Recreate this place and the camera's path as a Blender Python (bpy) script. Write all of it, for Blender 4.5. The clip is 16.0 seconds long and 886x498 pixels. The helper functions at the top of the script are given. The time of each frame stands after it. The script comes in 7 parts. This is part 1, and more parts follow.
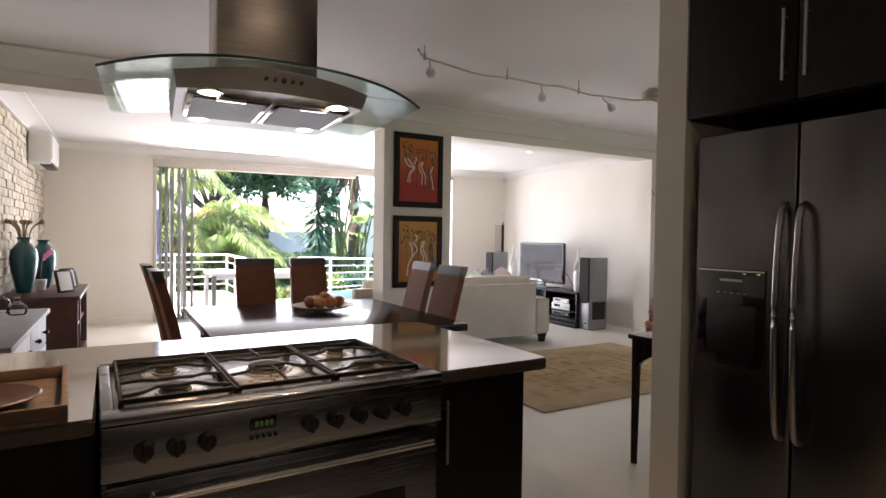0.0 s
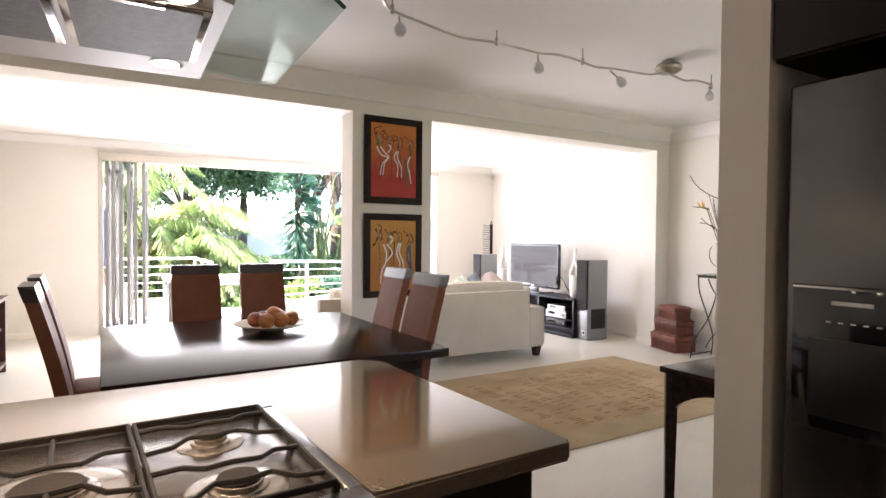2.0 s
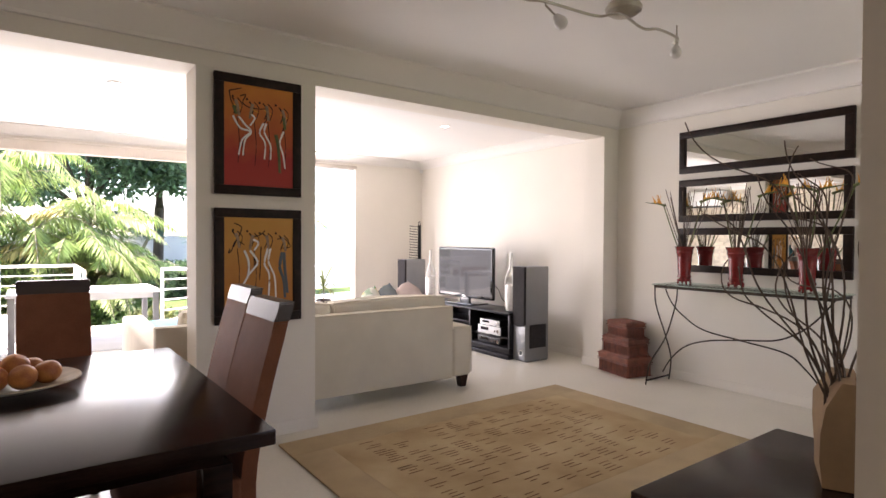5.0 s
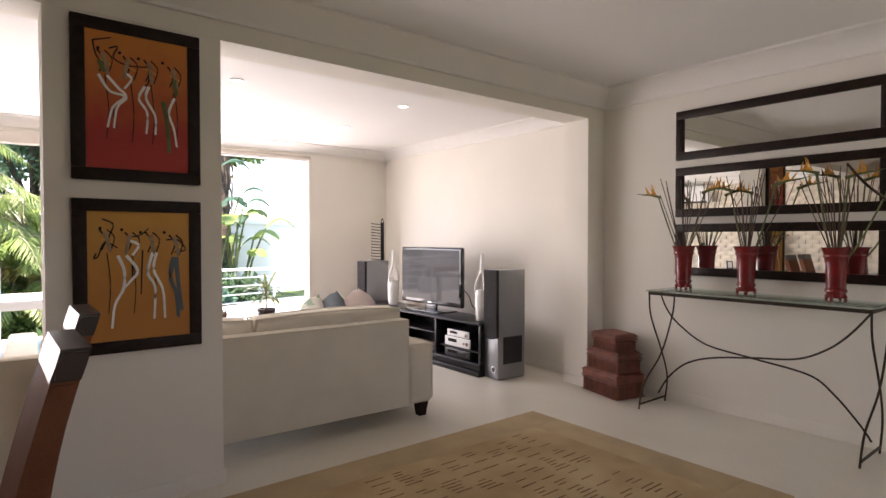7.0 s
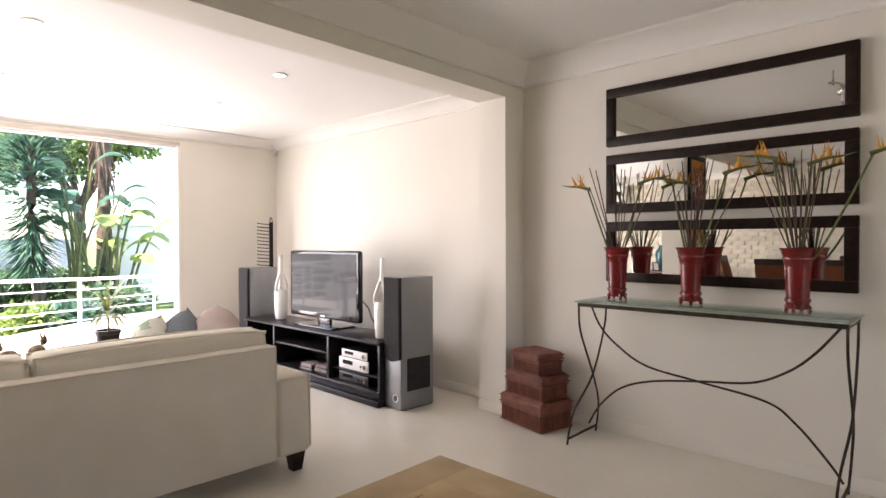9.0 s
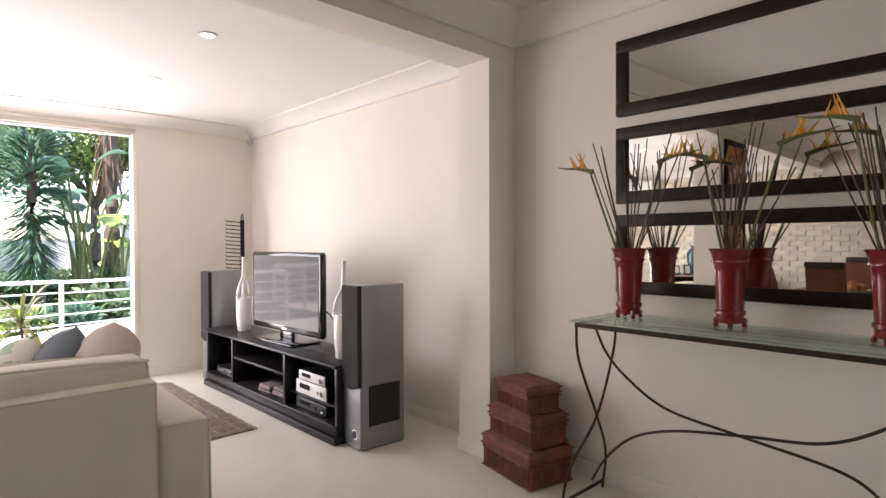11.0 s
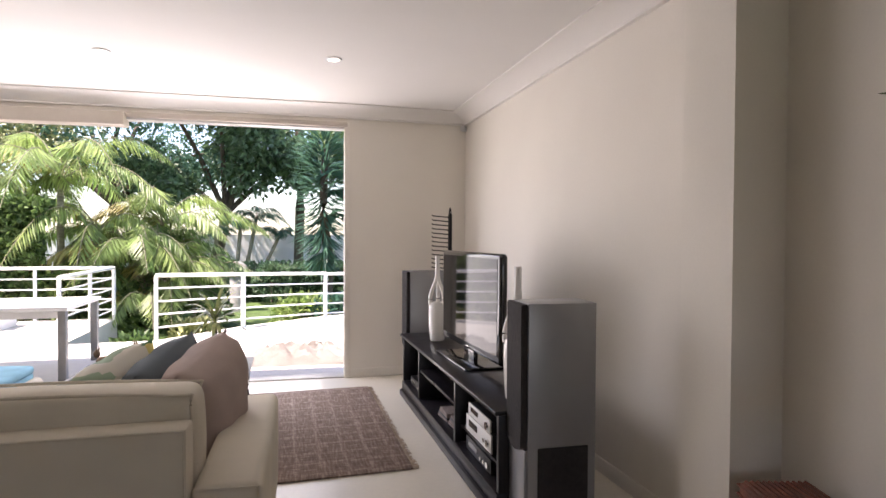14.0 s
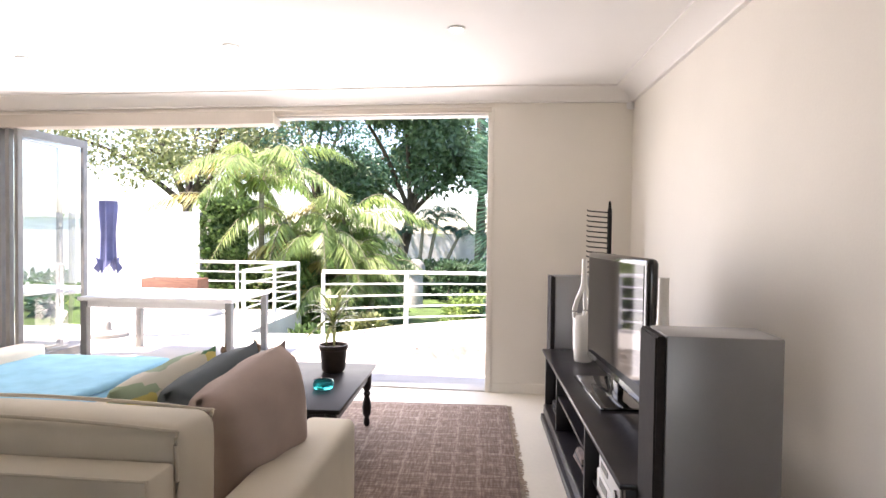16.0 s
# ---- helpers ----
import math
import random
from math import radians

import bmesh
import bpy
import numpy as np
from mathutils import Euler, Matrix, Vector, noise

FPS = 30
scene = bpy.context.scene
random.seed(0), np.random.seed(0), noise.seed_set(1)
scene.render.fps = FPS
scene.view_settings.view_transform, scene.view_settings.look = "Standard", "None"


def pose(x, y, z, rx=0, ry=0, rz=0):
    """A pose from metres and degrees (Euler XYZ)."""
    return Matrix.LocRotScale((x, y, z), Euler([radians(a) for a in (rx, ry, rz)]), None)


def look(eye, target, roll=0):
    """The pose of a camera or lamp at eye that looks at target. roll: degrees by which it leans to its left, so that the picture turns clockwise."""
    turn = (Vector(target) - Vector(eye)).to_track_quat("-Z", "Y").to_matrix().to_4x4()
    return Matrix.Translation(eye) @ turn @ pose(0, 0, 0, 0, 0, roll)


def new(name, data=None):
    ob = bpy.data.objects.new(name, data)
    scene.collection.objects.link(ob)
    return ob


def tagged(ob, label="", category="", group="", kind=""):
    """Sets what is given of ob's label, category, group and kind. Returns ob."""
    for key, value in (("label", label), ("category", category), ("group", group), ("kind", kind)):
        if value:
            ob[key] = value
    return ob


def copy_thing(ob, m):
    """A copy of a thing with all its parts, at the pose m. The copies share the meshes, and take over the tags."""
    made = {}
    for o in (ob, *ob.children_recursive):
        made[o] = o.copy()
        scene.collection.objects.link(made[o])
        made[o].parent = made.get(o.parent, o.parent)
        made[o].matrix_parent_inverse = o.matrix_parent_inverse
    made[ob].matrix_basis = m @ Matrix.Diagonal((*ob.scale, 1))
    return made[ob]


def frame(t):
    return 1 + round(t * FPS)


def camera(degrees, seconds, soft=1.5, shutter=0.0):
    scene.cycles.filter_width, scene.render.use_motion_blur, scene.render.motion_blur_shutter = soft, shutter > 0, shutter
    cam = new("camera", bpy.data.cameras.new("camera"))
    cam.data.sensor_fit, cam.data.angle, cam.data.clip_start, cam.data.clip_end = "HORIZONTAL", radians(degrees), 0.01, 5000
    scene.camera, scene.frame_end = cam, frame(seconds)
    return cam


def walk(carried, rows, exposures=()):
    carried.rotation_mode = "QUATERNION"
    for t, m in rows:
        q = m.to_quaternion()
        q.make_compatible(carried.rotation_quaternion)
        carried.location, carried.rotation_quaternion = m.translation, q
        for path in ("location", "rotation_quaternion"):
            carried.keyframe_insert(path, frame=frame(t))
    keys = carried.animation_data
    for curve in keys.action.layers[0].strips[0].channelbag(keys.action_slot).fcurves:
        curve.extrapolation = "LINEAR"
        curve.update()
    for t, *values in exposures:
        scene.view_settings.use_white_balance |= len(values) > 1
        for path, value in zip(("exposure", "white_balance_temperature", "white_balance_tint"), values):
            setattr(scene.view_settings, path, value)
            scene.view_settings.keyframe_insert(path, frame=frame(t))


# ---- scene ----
cam = camera(76.8, 16.0)
PATH = [
    (0, (-0.198, -0.048, 1.389), (0.793, 1.689, 1.343), 0.8),
    (0.5, (-0.133, 0.147, 1.411), (0.864, 1.881, 1.364), 0.7),
    (1, (-0.031, 0.319, 1.408), (0.978, 2.045, 1.36), 0.6),
    (1.5, (0.153, 0.503, 1.405), (1.174, 2.222, 1.36), 0.5),
    (2, (0.307, 0.671, 1.393), (1.334, 2.386, 1.35), 0.5),
    (2.5, (0.455, 0.87, 1.401), (1.515, 2.566, 1.355), 0.4),
    (3, (0.618, 1.011, 1.385), (1.722, 2.678, 1.345), 0.4),
    (3.5, (0.811, 1.151, 1.396), (1.947, 2.797, 1.356), 0.4),
    (4, (0.973, 1.299, 1.404), (2.119, 2.937, 1.363), 0.3),
    (4.5, (1.165, 1.438, 1.403), (2.33, 3.064, 1.366), 0.3),
    (7, (2.049, 2.177, 1.411), (3.288, 3.746, 1.371), -0.0),
    (7.5, (2.214, 2.378, 1.412), (3.495, 3.914, 1.372), -0.1),
    (8, (2.373, 2.53, 1.424), (3.743, 3.986, 1.386), -0.2),
    (8.5, (2.607, 2.662, 1.407), (4.04, 4.058, 1.376), -0.1),
    (9, (2.817, 2.771, 1.393), (4.269, 4.147, 1.364), -0.2),
    (11.5, (3.968, 3.206, 1.382), (5.275, 4.719, 1.355), -0.2),
    (12, (4.165, 3.306, 1.405), (5.35, 4.917, 1.372), -0.2),
    (12.5, (4.325, 3.431, 1.383), (5.363, 5.141, 1.351), -0.1),
    (13, (4.484, 3.565, 1.381), (5.402, 5.342, 1.35), -0.0),
    (13.5, (4.662, 3.694, 1.389), (5.409, 5.549, 1.353), 0.1),
    (14, (4.808, 3.792, 1.393), (5.354, 5.716, 1.355), 0.3),
    (14.5, (4.947, 3.954, 1.384), (5.343, 5.914, 1.35), 0.5),
    (15, (5.081, 4.128, 1.387), (5.345, 6.11, 1.348), 0.5),
    (15.5, (5.227, 4.294, 1.404), (5.285, 6.293, 1.361), 0.7),
    (16, (5.305, 4.401, 1.39), (5.179, 6.397, 1.344), 0.7),
]
walk(cam, [(t, look(eye, target, roll)) for t, eye, target, roll in PATH],
     [(0, 2.45, 6450, 22), (0.5, 2.92, 6450, 23), (1, 3.1, 6450, 23), (2, 3.27, 6550, 23), (3.5, 3.13, 6650, 24), (4.7, 2.82, 6850, 26), (7, 2.29, 7000, 26), (9, 2.64, 6950, 24), (11.5, 2.24, 6950, 26), (12.5, 1.84, 6900, 26), (13.4, 1.6, 6900, 26), (14.5, 1.83, 6900, 25), (16, 2.18, 6900, 24)])

# ---- world, sun, large lights ----
world = bpy.data.worlds.new("sky")
scene.world = world
world.use_nodes = True
wn = world.node_tree
sky = wn.nodes.new("ShaderNodeTexSky")
sky.sky_type, sky.sun_disc = "NISHITA", False
sky.sun_elevation, sky.sun_rotation = radians(64.4), radians(256.6)
wn.links.new(sky.outputs[0], wn.nodes["Background"].inputs[0])
wn.nodes["Background"].inputs[1].default_value = 0.15


def lamp(name, kind, energy, m, size=0.1, size_y=None, color=(1, 1, 1), spot=None):
    d = bpy.data.lights.new(name, kind)
    d.energy, d.color = energy, color
    if kind == "SUN":
        d.angle = radians(0.6)
    elif kind == "AREA":
        d.size = size
        if size_y:
            d.shape, d.size_y = "RECTANGLE", size_y
    else:
        d.shadow_soft_size = size
        if spot:
            d.spot_size, d.spot_blend = radians(spot), 0.6
    ob = new(name, d)
    ob.matrix_world = m
    return ob


lamp("sun", "SUN", 5.0, look((-4.2, -1.0, 9.0), (0, 0, 0)), color=(1, 0.95, 0.86))
# daylight of the sky in the wide doorway
lamp("door_daylight", "AREA", 36, look((2.72, 9.50, 1.25), (2.92, 5.0, 1.15)), 4.9, 2.3, (0.95, 0.98, 1.0))

# added fill light for the hall, in an invented opening behind the camera
lamp("hall_fill", "AREA", 1.8, look((4.9, -0.1, 1.5), (4.7, 5.0, 1.3)), 1.9, 1.2, (0.97, 0.98, 1.0))

# warm ceiling lamp over the kitchen floor
lamp("kitchen_lamp", "AREA", 1.1, look((0.5, -1.9, 2.76), (0.5, -1.89, 0.0)), 1.2, 0.2, (1.0, 0.80, 0.55))

# ---- materials ----


def mat(name, color, rough=0.5, metal=0.0, vary=0.12, scale=6.0, bump=0.0, bscale=60.0, spec=0.5, coat=0.0, color2=None, stretch=(1, 1, 1), rvary=0.0, island=0.0, trans=0.0):
    """A surface with two scales of variation in colour, relief and gloss."""
    m = bpy.data.materials.new(name)
    m.use_nodes = True
    nt = m.node_tree
    b = nt.nodes["Principled BSDF"]
    b.inputs["Roughness"].default_value = rough
    b.inputs["Metallic"].default_value = metal
    b.inputs["Specular IOR Level"].default_value = spec
    b.inputs["Coat Weight"].default_value = coat
    b.inputs["Coat Roughness"].default_value = 0.1
    tc = nt.nodes.new("ShaderNodeTexCoord")
    mp = nt.nodes.new("ShaderNodeMapping")
    mp.inputs["Scale"].default_value = stretch
    nt.links.new(tc.outputs["Object"], mp.inputs[0])
    n1 = nt.nodes.new("ShaderNodeTexNoise")
    n1.inputs["Scale"].default_value, n1.inputs["Detail"].default_value = scale, 6
    n2 = nt.nodes.new("ShaderNodeTexNoise")
    n2.inputs["Scale"].default_value, n2.inputs["Detail"].default_value = bscale, 4
    nt.links.new(mp.outputs[0], n1.inputs[0]), nt.links.new(mp.outputs[0], n2.inputs[0])
    mix = nt.nodes.new("ShaderNodeMix")
    mix.data_type = "RGBA"
    ramp = nt.nodes.new("ShaderNodeMapRange")
    ramp.inputs["From Min"].default_value, ramp.inputs["From Max"].default_value = 0.3, 0.7
    add = nt.nodes.new("ShaderNodeMath")
    add.operation = "MULTIPLY_ADD"
    add.inputs[1].default_value = 0.35
    nt.links.new(n2.outputs[0], add.inputs[0])
    sub = nt.nodes.new("ShaderNodeMath")
    sub.operation = "MULTIPLY_ADD"
    sub.inputs[1].default_value, sub.inputs[2].default_value = 1.0, -0.175
    nt.links.new(n1.outputs[0], sub.inputs[0]), nt.links.new(sub.outputs[0], add.inputs[2])
    nt.links.new(add.outputs[0], ramp.inputs[0])
    c = tuple(color)
    lo = tuple(v * (1 - vary) for v in c)
    hi = tuple(color2) if color2 else tuple(min(1, v * (1 + vary)) for v in c)
    mix.inputs["A"].default_value, mix.inputs["B"].default_value = (*lo, 1), (*hi, 1)
    nt.links.new(ramp.outputs[0], mix.inputs["Factor"])
    out = mix.outputs["Result"]
    if island:
        g = nt.nodes.new("ShaderNodeNewGeometry")
        o = nt.nodes.new("ShaderNodeObjectInfo")
        s = nt.nodes.new("ShaderNodeMath")
        nt.links.new(g.outputs["Random Per Island"], s.inputs[0]), nt.links.new(o.outputs["Random"], s.inputs[1])
        fr = nt.nodes.new("ShaderNodeMath")
        fr.operation = "FRACT"
        nt.links.new(s.outputs[0], fr.inputs[0])
        mr = nt.nodes.new("ShaderNodeMapRange")
        mr.inputs["To Min"].default_value, mr.inputs["To Max"].default_value = 1 - island, 1 + island
        nt.links.new(fr.outputs[0], mr.inputs[0])
        hs = nt.nodes.new("ShaderNodeHueSaturation")
        nt.links.new(mr.outputs[0], hs.inputs["Value"]), nt.links.new(out, hs.inputs["Color"])
        out = hs.outputs[0]
    nt.links.new(out, b.inputs["Base Color"])
    if trans:
        tl = nt.nodes.new("ShaderNodeBsdfTranslucent")
        nt.links.new(out, tl.inputs[0])
        ms = nt.nodes.new("ShaderNodeMixShader")
        ms.inputs[0].default_value = trans
        nt.links.new(b.outputs[0], ms.inputs[1]), nt.links.new(tl.outputs[0], ms.inputs[2])
        nt.links.new(ms.outputs[0], nt.nodes["Material Output"].inputs[0])
    if rvary:
        rr = nt.nodes.new("ShaderNodeMapRange")
        rr.inputs["To Min"].default_value, rr.inputs["To Max"].default_value = max(0.02, rough - rvary), rough + rvary
        nt.links.new(n1.outputs[0], rr.inputs[0]), nt.links.new(rr.outputs[0], b.inputs["Roughness"])
    if bump:
        bp = nt.nodes.new("ShaderNodeBump")
        bp.inputs["Strength"].default_value, bp.inputs["Distance"].default_value = bump, 0.01
        nt.links.new(n2.outputs[0], bp.inputs["Height"]), nt.links.new(bp.outputs[0], b.inputs["Normal"])
    return m


def glow(name, color, strength):
    m = bpy.data.materials.new(name)
    m.use_nodes = True
    b = m.node_tree.nodes["Principled BSDF"]
    b.inputs["Base Color"].default_value = (*color, 1)
    b.inputs["Emission Color"].default_value = (*color, 1)
    b.inputs["Emission Strength"].default_value = strength
    return m


def glass(name, color=(1, 1, 1), rough=0.0, ior=1.45, clear=0.0):
    """Clear glass; clear: how much of it lets light straight through, as thin panes do."""
    m = bpy.data.materials.new(name)
    m.use_nodes = True
    nt = m.node_tree
    b = nt.nodes["Principled BSDF"]
    b.inputs["Base Color"].default_value = (*color, 1)
    b.inputs["Roughness"].default_value, b.inputs["IOR"].default_value = rough, ior
    b.inputs["Transmission Weight"].default_value = 1.0
    if clear:
        tr = nt.nodes.new("ShaderNodeBsdfTransparent")
        tr.inputs[0].default_value = (*color, 1)
        mx = nt.nodes.new("ShaderNodeMixShader")
        mx.inputs[0].default_value = clear
        nt.links.new(b.outputs[0], mx.inputs[1]), nt.links.new(tr.outputs[0], mx.inputs[2])
        nt.links.new(mx.outputs[0], nt.nodes["Material Output"].inputs[0])
    return m


def pane_glass():
    """Thin door glass: lets light straight through, with a Fresnel gloss."""
    m = bpy.data.materials.new("pane_glass")
    m.use_nodes = True
    nt = m.node_tree
    tr = nt.nodes.new("ShaderNodeBsdfTransparent")
    tr.inputs[0].default_value = (0.97, 0.99, 0.98, 1)
    gl = nt.nodes.new("ShaderNodeBsdfGlossy")
    gl.inputs["Roughness"].default_value = 0.01
    fr = nt.nodes.new("ShaderNodeFresnel")
    fr.inputs[0].default_value = 1.35
    mx = nt.nodes.new("ShaderNodeMixShader")
    nt.links.new(fr.outputs[0], mx.inputs[0]), nt.links.new(tr.outputs[0], mx.inputs[1]), nt.links.new(gl.outputs[0], mx.inputs[2])
    nt.links.new(mx.outputs[0], nt.nodes["Material Output"].inputs[0])
    return m


M = {
    "wall": mat("wall_paint", (0.80, 0.755, 0.68), 0.75, vary=0.03, scale=1.3, bump=0.06, bscale=90),
    "ceiling": mat("ceiling_paint", (0.82, 0.80, 0.77), 0.85, vary=0.02, scale=1.0, bump=0.03, bscale=120),
    "cornice": mat("cornice_plaster", (0.82, 0.79, 0.75), 0.7, vary=0.02, scale=2),
    "floor": mat("floor_screed", (0.70, 0.655, 0.56), 0.32, vary=0.07, scale=1.1, bump=0.03, bscale=35, rvary=0.1),
    "brick": mat("washed_brick", (0.66, 0.585, 0.47), 0.9, vary=0.16, scale=9, bump=0.5, bscale=70, island=0.12),
    "mortar": mat("mortar", (0.66, 0.60, 0.50), 0.95, vary=0.12, scale=12, bump=0.4, bscale=120),
    "darkwood": mat("dark_wood", (0.022, 0.010, 0.008), 0.19, vary=0.4, scale=4, bump=0.04, bscale=40, stretch=(1, 9, 9), rvary=0.04, coat=0.03, spec=0.22),
    "frame": mat("dark_frame_wood", (0.018, 0.009, 0.006), 0.5, spec=0.2, vary=0.4, scale=8, bump=0.12, bscale=60, stretch=(3, 3, 3)),
    "blackwood": mat("black_ash", (0.012, 0.010, 0.012), 0.3, spec=0.3, vary=0.3, scale=7, bump=0.03, bscale=60, rvary=0.06),
    "redwood": mat("red_brown_wood", (0.075, 0.025, 0.016), 0.4, vary=0.35, scale=5, stretch=(1, 8, 1), bump=0.05),
    "cabinet": mat("espresso_cabinet", (0.012, 0.008, 0.007), 0.38, spec=0.2, vary=0.3, scale=5, stretch=(6, 6, 1), bump=0.03),
    "leather": mat("brown_leather", (0.20, 0.072, 0.036), 0.65, spec=0.15, vary=0.14, scale=5, bump=0.25, bscale=180, color2=(0.25, 0.10, 0.055)),
    "leather_top": mat("dark_leather_band", (0.05, 0.035, 0.03), 0.3, vary=0.2, scale=6, bump=0.06, bscale=120),
    "granite": mat("polished_granite", (0.09, 0.07, 0.053), 0.07, vary=0.06, scale=90, bump=0.0, bscale=300, color2=(0.10, 0.08, 0.061), coat=0.6, spec=0.4),
    "steel_h": mat("brushed_steel_across", (0.25, 0.255, 0.27), 0.27, 1.0, vary=0.03, scale=4, bump=0.004, bscale=120, stretch=(1, 1, 30), rvary=0.02),
    "fridge": mat("fridge_steel", (0.15, 0.145, 0.14), 0.26, 1.0, vary=0.03, scale=3, bump=0.004, bscale=100, stretch=(1, 1, 30), rvary=0.02),
    "handle": mat("satin_handle_steel", (0.42, 0.41, 0.40), 0.28, 1.0, vary=0.03),
    "chrome": mat("chrome", (0.7, 0.69, 0.67), 0.12, 1.0, vary=0.04),
    "iron": mat("cast_iron", (0.012, 0.011, 0.011), 0.65, 0.0, spec=0.2, vary=0.3, scale=30, bump=0.15, bscale=200),
    "burner": mat("burner_alloy", (0.40, 0.37, 0.34), 0.22, 0.9, vary=0.2, scale=12),
    "wrought": mat("wrought_iron", (0.045, 0.032, 0.022), 0.55, 0.6, vary=0.4, scale=20, bump=0.2, bscale=150),
    "black": mat("black_plastic", (0.012, 0.012, 0.013), 0.35, vary=0.2, scale=20),
    "gloss_black": mat("gloss_black", (0.008, 0.008, 0.009), 0.06, vary=0.1, scale=10, coat=0.5),
    "screen": mat("tv_screen", (0.006, 0.006, 0.007), 0.05, vary=0.1, scale=3, spec=0.17),
    "grille": mat("speaker_cloth", (0.022, 0.018, 0.018), 0.9, vary=0.3, scale=50, bump=0.3, bscale=500),
    "silver": mat("silver_lacquer", (0.27, 0.27, 0.277), 0.36, 0.5, vary=0.05, scale=5, bump=0.02, bscale=300),
    "sofa": mat("cream_upholstery", (0.66, 0.60, 0.49), 0.88, vary=0.05, scale=4, bump=0.2, bscale=420),
    "cush_taupe": mat("taupe_cushion", (0.45, 0.36, 0.32), 0.92, vary=0.08, scale=6, bump=0.3, bscale=350),
    "cush_grey": mat("slate_cushion", (0.10, 0.125, 0.14), 0.85, vary=0.1, scale=6, bump=0.25, bscale=300),
    "throw": mat("blue_throw", (0.22, 0.48, 0.62), 0.9, vary=0.1, scale=9, bump=0.4, bscale=150),
    "white_ceramic": mat("white_ceramic", (0.82, 0.80, 0.76), 0.14, vary=0.02, scale=4, coat=0.4),
    "teal": mat("teal_glaze", (0.009, 0.078, 0.088), 0.22, vary=0.25, scale=9, coat=0.5),
    "red_pot": mat("red_lacquer", (0.19, 0.012, 0.012), 0.25, vary=0.22, scale=12, coat=0.4, bump=0.03),
    "wicker": mat("wicker", (0.17, 0.048, 0.024), 0.55, vary=0.35, scale=14, bump=0.2, bscale=150, island=0.25),
    "paper": mat("white_paper", (0.8, 0.79, 0.76), 0.8, vary=0.03),
    "kraft": mat("brown_paper", (0.36, 0.235, 0.13), 0.85, vary=0.12, scale=7, bump=0.3, bscale=40),
    "orange": mat("nectarine_skin", (0.50, 0.13, 0.045), 0.42, vary=0.3, scale=16, color2=(0.62, 0.27, 0.075), bump=0.04, bscale=200),
    "apple": mat("red_fruit_skin", (0.34, 0.035, 0.03), 0.35, vary=0.4, scale=16, color2=(0.48, 0.12, 0.05)),
    "stem": mat("dry_stem", (0.085, 0.052, 0.032), 0.7, vary=0.3, scale=20),
    "green_stem": mat("green_stem", (0.10, 0.12, 0.035), 0.55, vary=0.3, scale=12),
    "petal": mat("orange_petal", (0.75, 0.27, 0.012), 0.5, vary=0.25, scale=20, color2=(0.85, 0.45, 0.03)),
    "leaf": mat("leaf", (0.10, 0.19, 0.055), 0.45, vary=0.3, scale=3, island=0.45, color2=(0.17, 0.26, 0.08), trans=0.4),
    "leaf_dark": mat("dark_leaf", (0.095, 0.165, 0.085), 0.42, vary=0.3, scale=3, island=0.5, trans=0.45),
    "leaf_blue": mat("blue_green_leaf", (0.075, 0.165, 0.11), 0.33, vary=0.3, scale=3, island=0.4, trans=0.42),
    "leaf_palm": mat("palm_leaf", (0.22, 0.36, 0.11), 0.38, vary=0.25, scale=0.9, island=0.4, color2=(0.38, 0.46, 0.16), trans=0.55),
    "leaf_varieg": mat("variegated_leaf", (0.16, 0.21, 0.07), 0.45, vary=0.3, scale=8, island=0.35, color2=(0.38, 0.38, 0.17)),
    "bark": mat("bark", (0.085, 0.066, 0.05), 0.95, vary=0.4, scale=12, bump=0.8, bscale=40, stretch=(1, 1, 0.3)),
    "bark_pale": mat("palm_stem", (0.24, 0.22, 0.14), 0.8, vary=0.3, scale=8, bump=0.4, bscale=30, stretch=(1, 1, 4)),
    "white_metal": mat("white_powder_coat", (0.80, 0.80, 0.79), 0.4, vary=0.03, scale=8),
    "render": mat("white_render", (0.78, 0.77, 0.75), 0.9, vary=0.06, scale=1.4, bump=0.2, bscale=60),
    "deck": mat("pale_paving", (0.56, 0.53, 0.48), 0.7, vary=0.1, scale=1.5, bump=0.1, bscale=60),
    "grass": mat("lawn", (0.06, 0.105, 0.022), 0.9, vary=0.4, scale=3, bump=0.9, bscale=120),
    "alu": mat("window_aluminium", (0.26, 0.255, 0.25), 0.45, 0.0, vary=0.12, scale=6),
    "white_alu": mat("white_aluminium", (0.66, 0.66, 0.64), 0.4, vary=0.05, scale=6),
    "canvas": mat("faded_canvas", (0.42, 0.385, 0.35), 0.9, vary=0.12, scale=4, bump=0.3, bscale=80),
    "umbrella": mat("blue_umbrella_cloth", (0.10, 0.11, 0.22), 0.85, vary=0.15, scale=5, bump=0.3, bscale=60),
    "grey_metal": mat("grey_table_metal", (0.26, 0.26, 0.26), 0.45, 0.3, vary=0.1, scale=6),
    "stone": mat("grey_cast_stone", (0.30, 0.29, 0.27), 0.9, vary=0.15, scale=10, bump=0.4, bscale=60),
    "planter": mat("red_timber", (0.20, 0.095, 0.06), 0.7, vary=0.2, scale=7, stretch=(1, 1, 8)),
    "pot": mat("dark_plastic_pot", (0.05, 0.035, 0.028), 0.5, vary=0.2, scale=12),
    "turq": glass("turquoise_glass", (0.05, 0.65, 0.66)),
    "glass": pane_glass(),
    "hood_glass": glass("hood_glass", (0.86, 0.95, 0.93), clear=0.7),
    "top_glass": glass("console_glass", (0.80, 0.90, 0.87), clear=0.55),
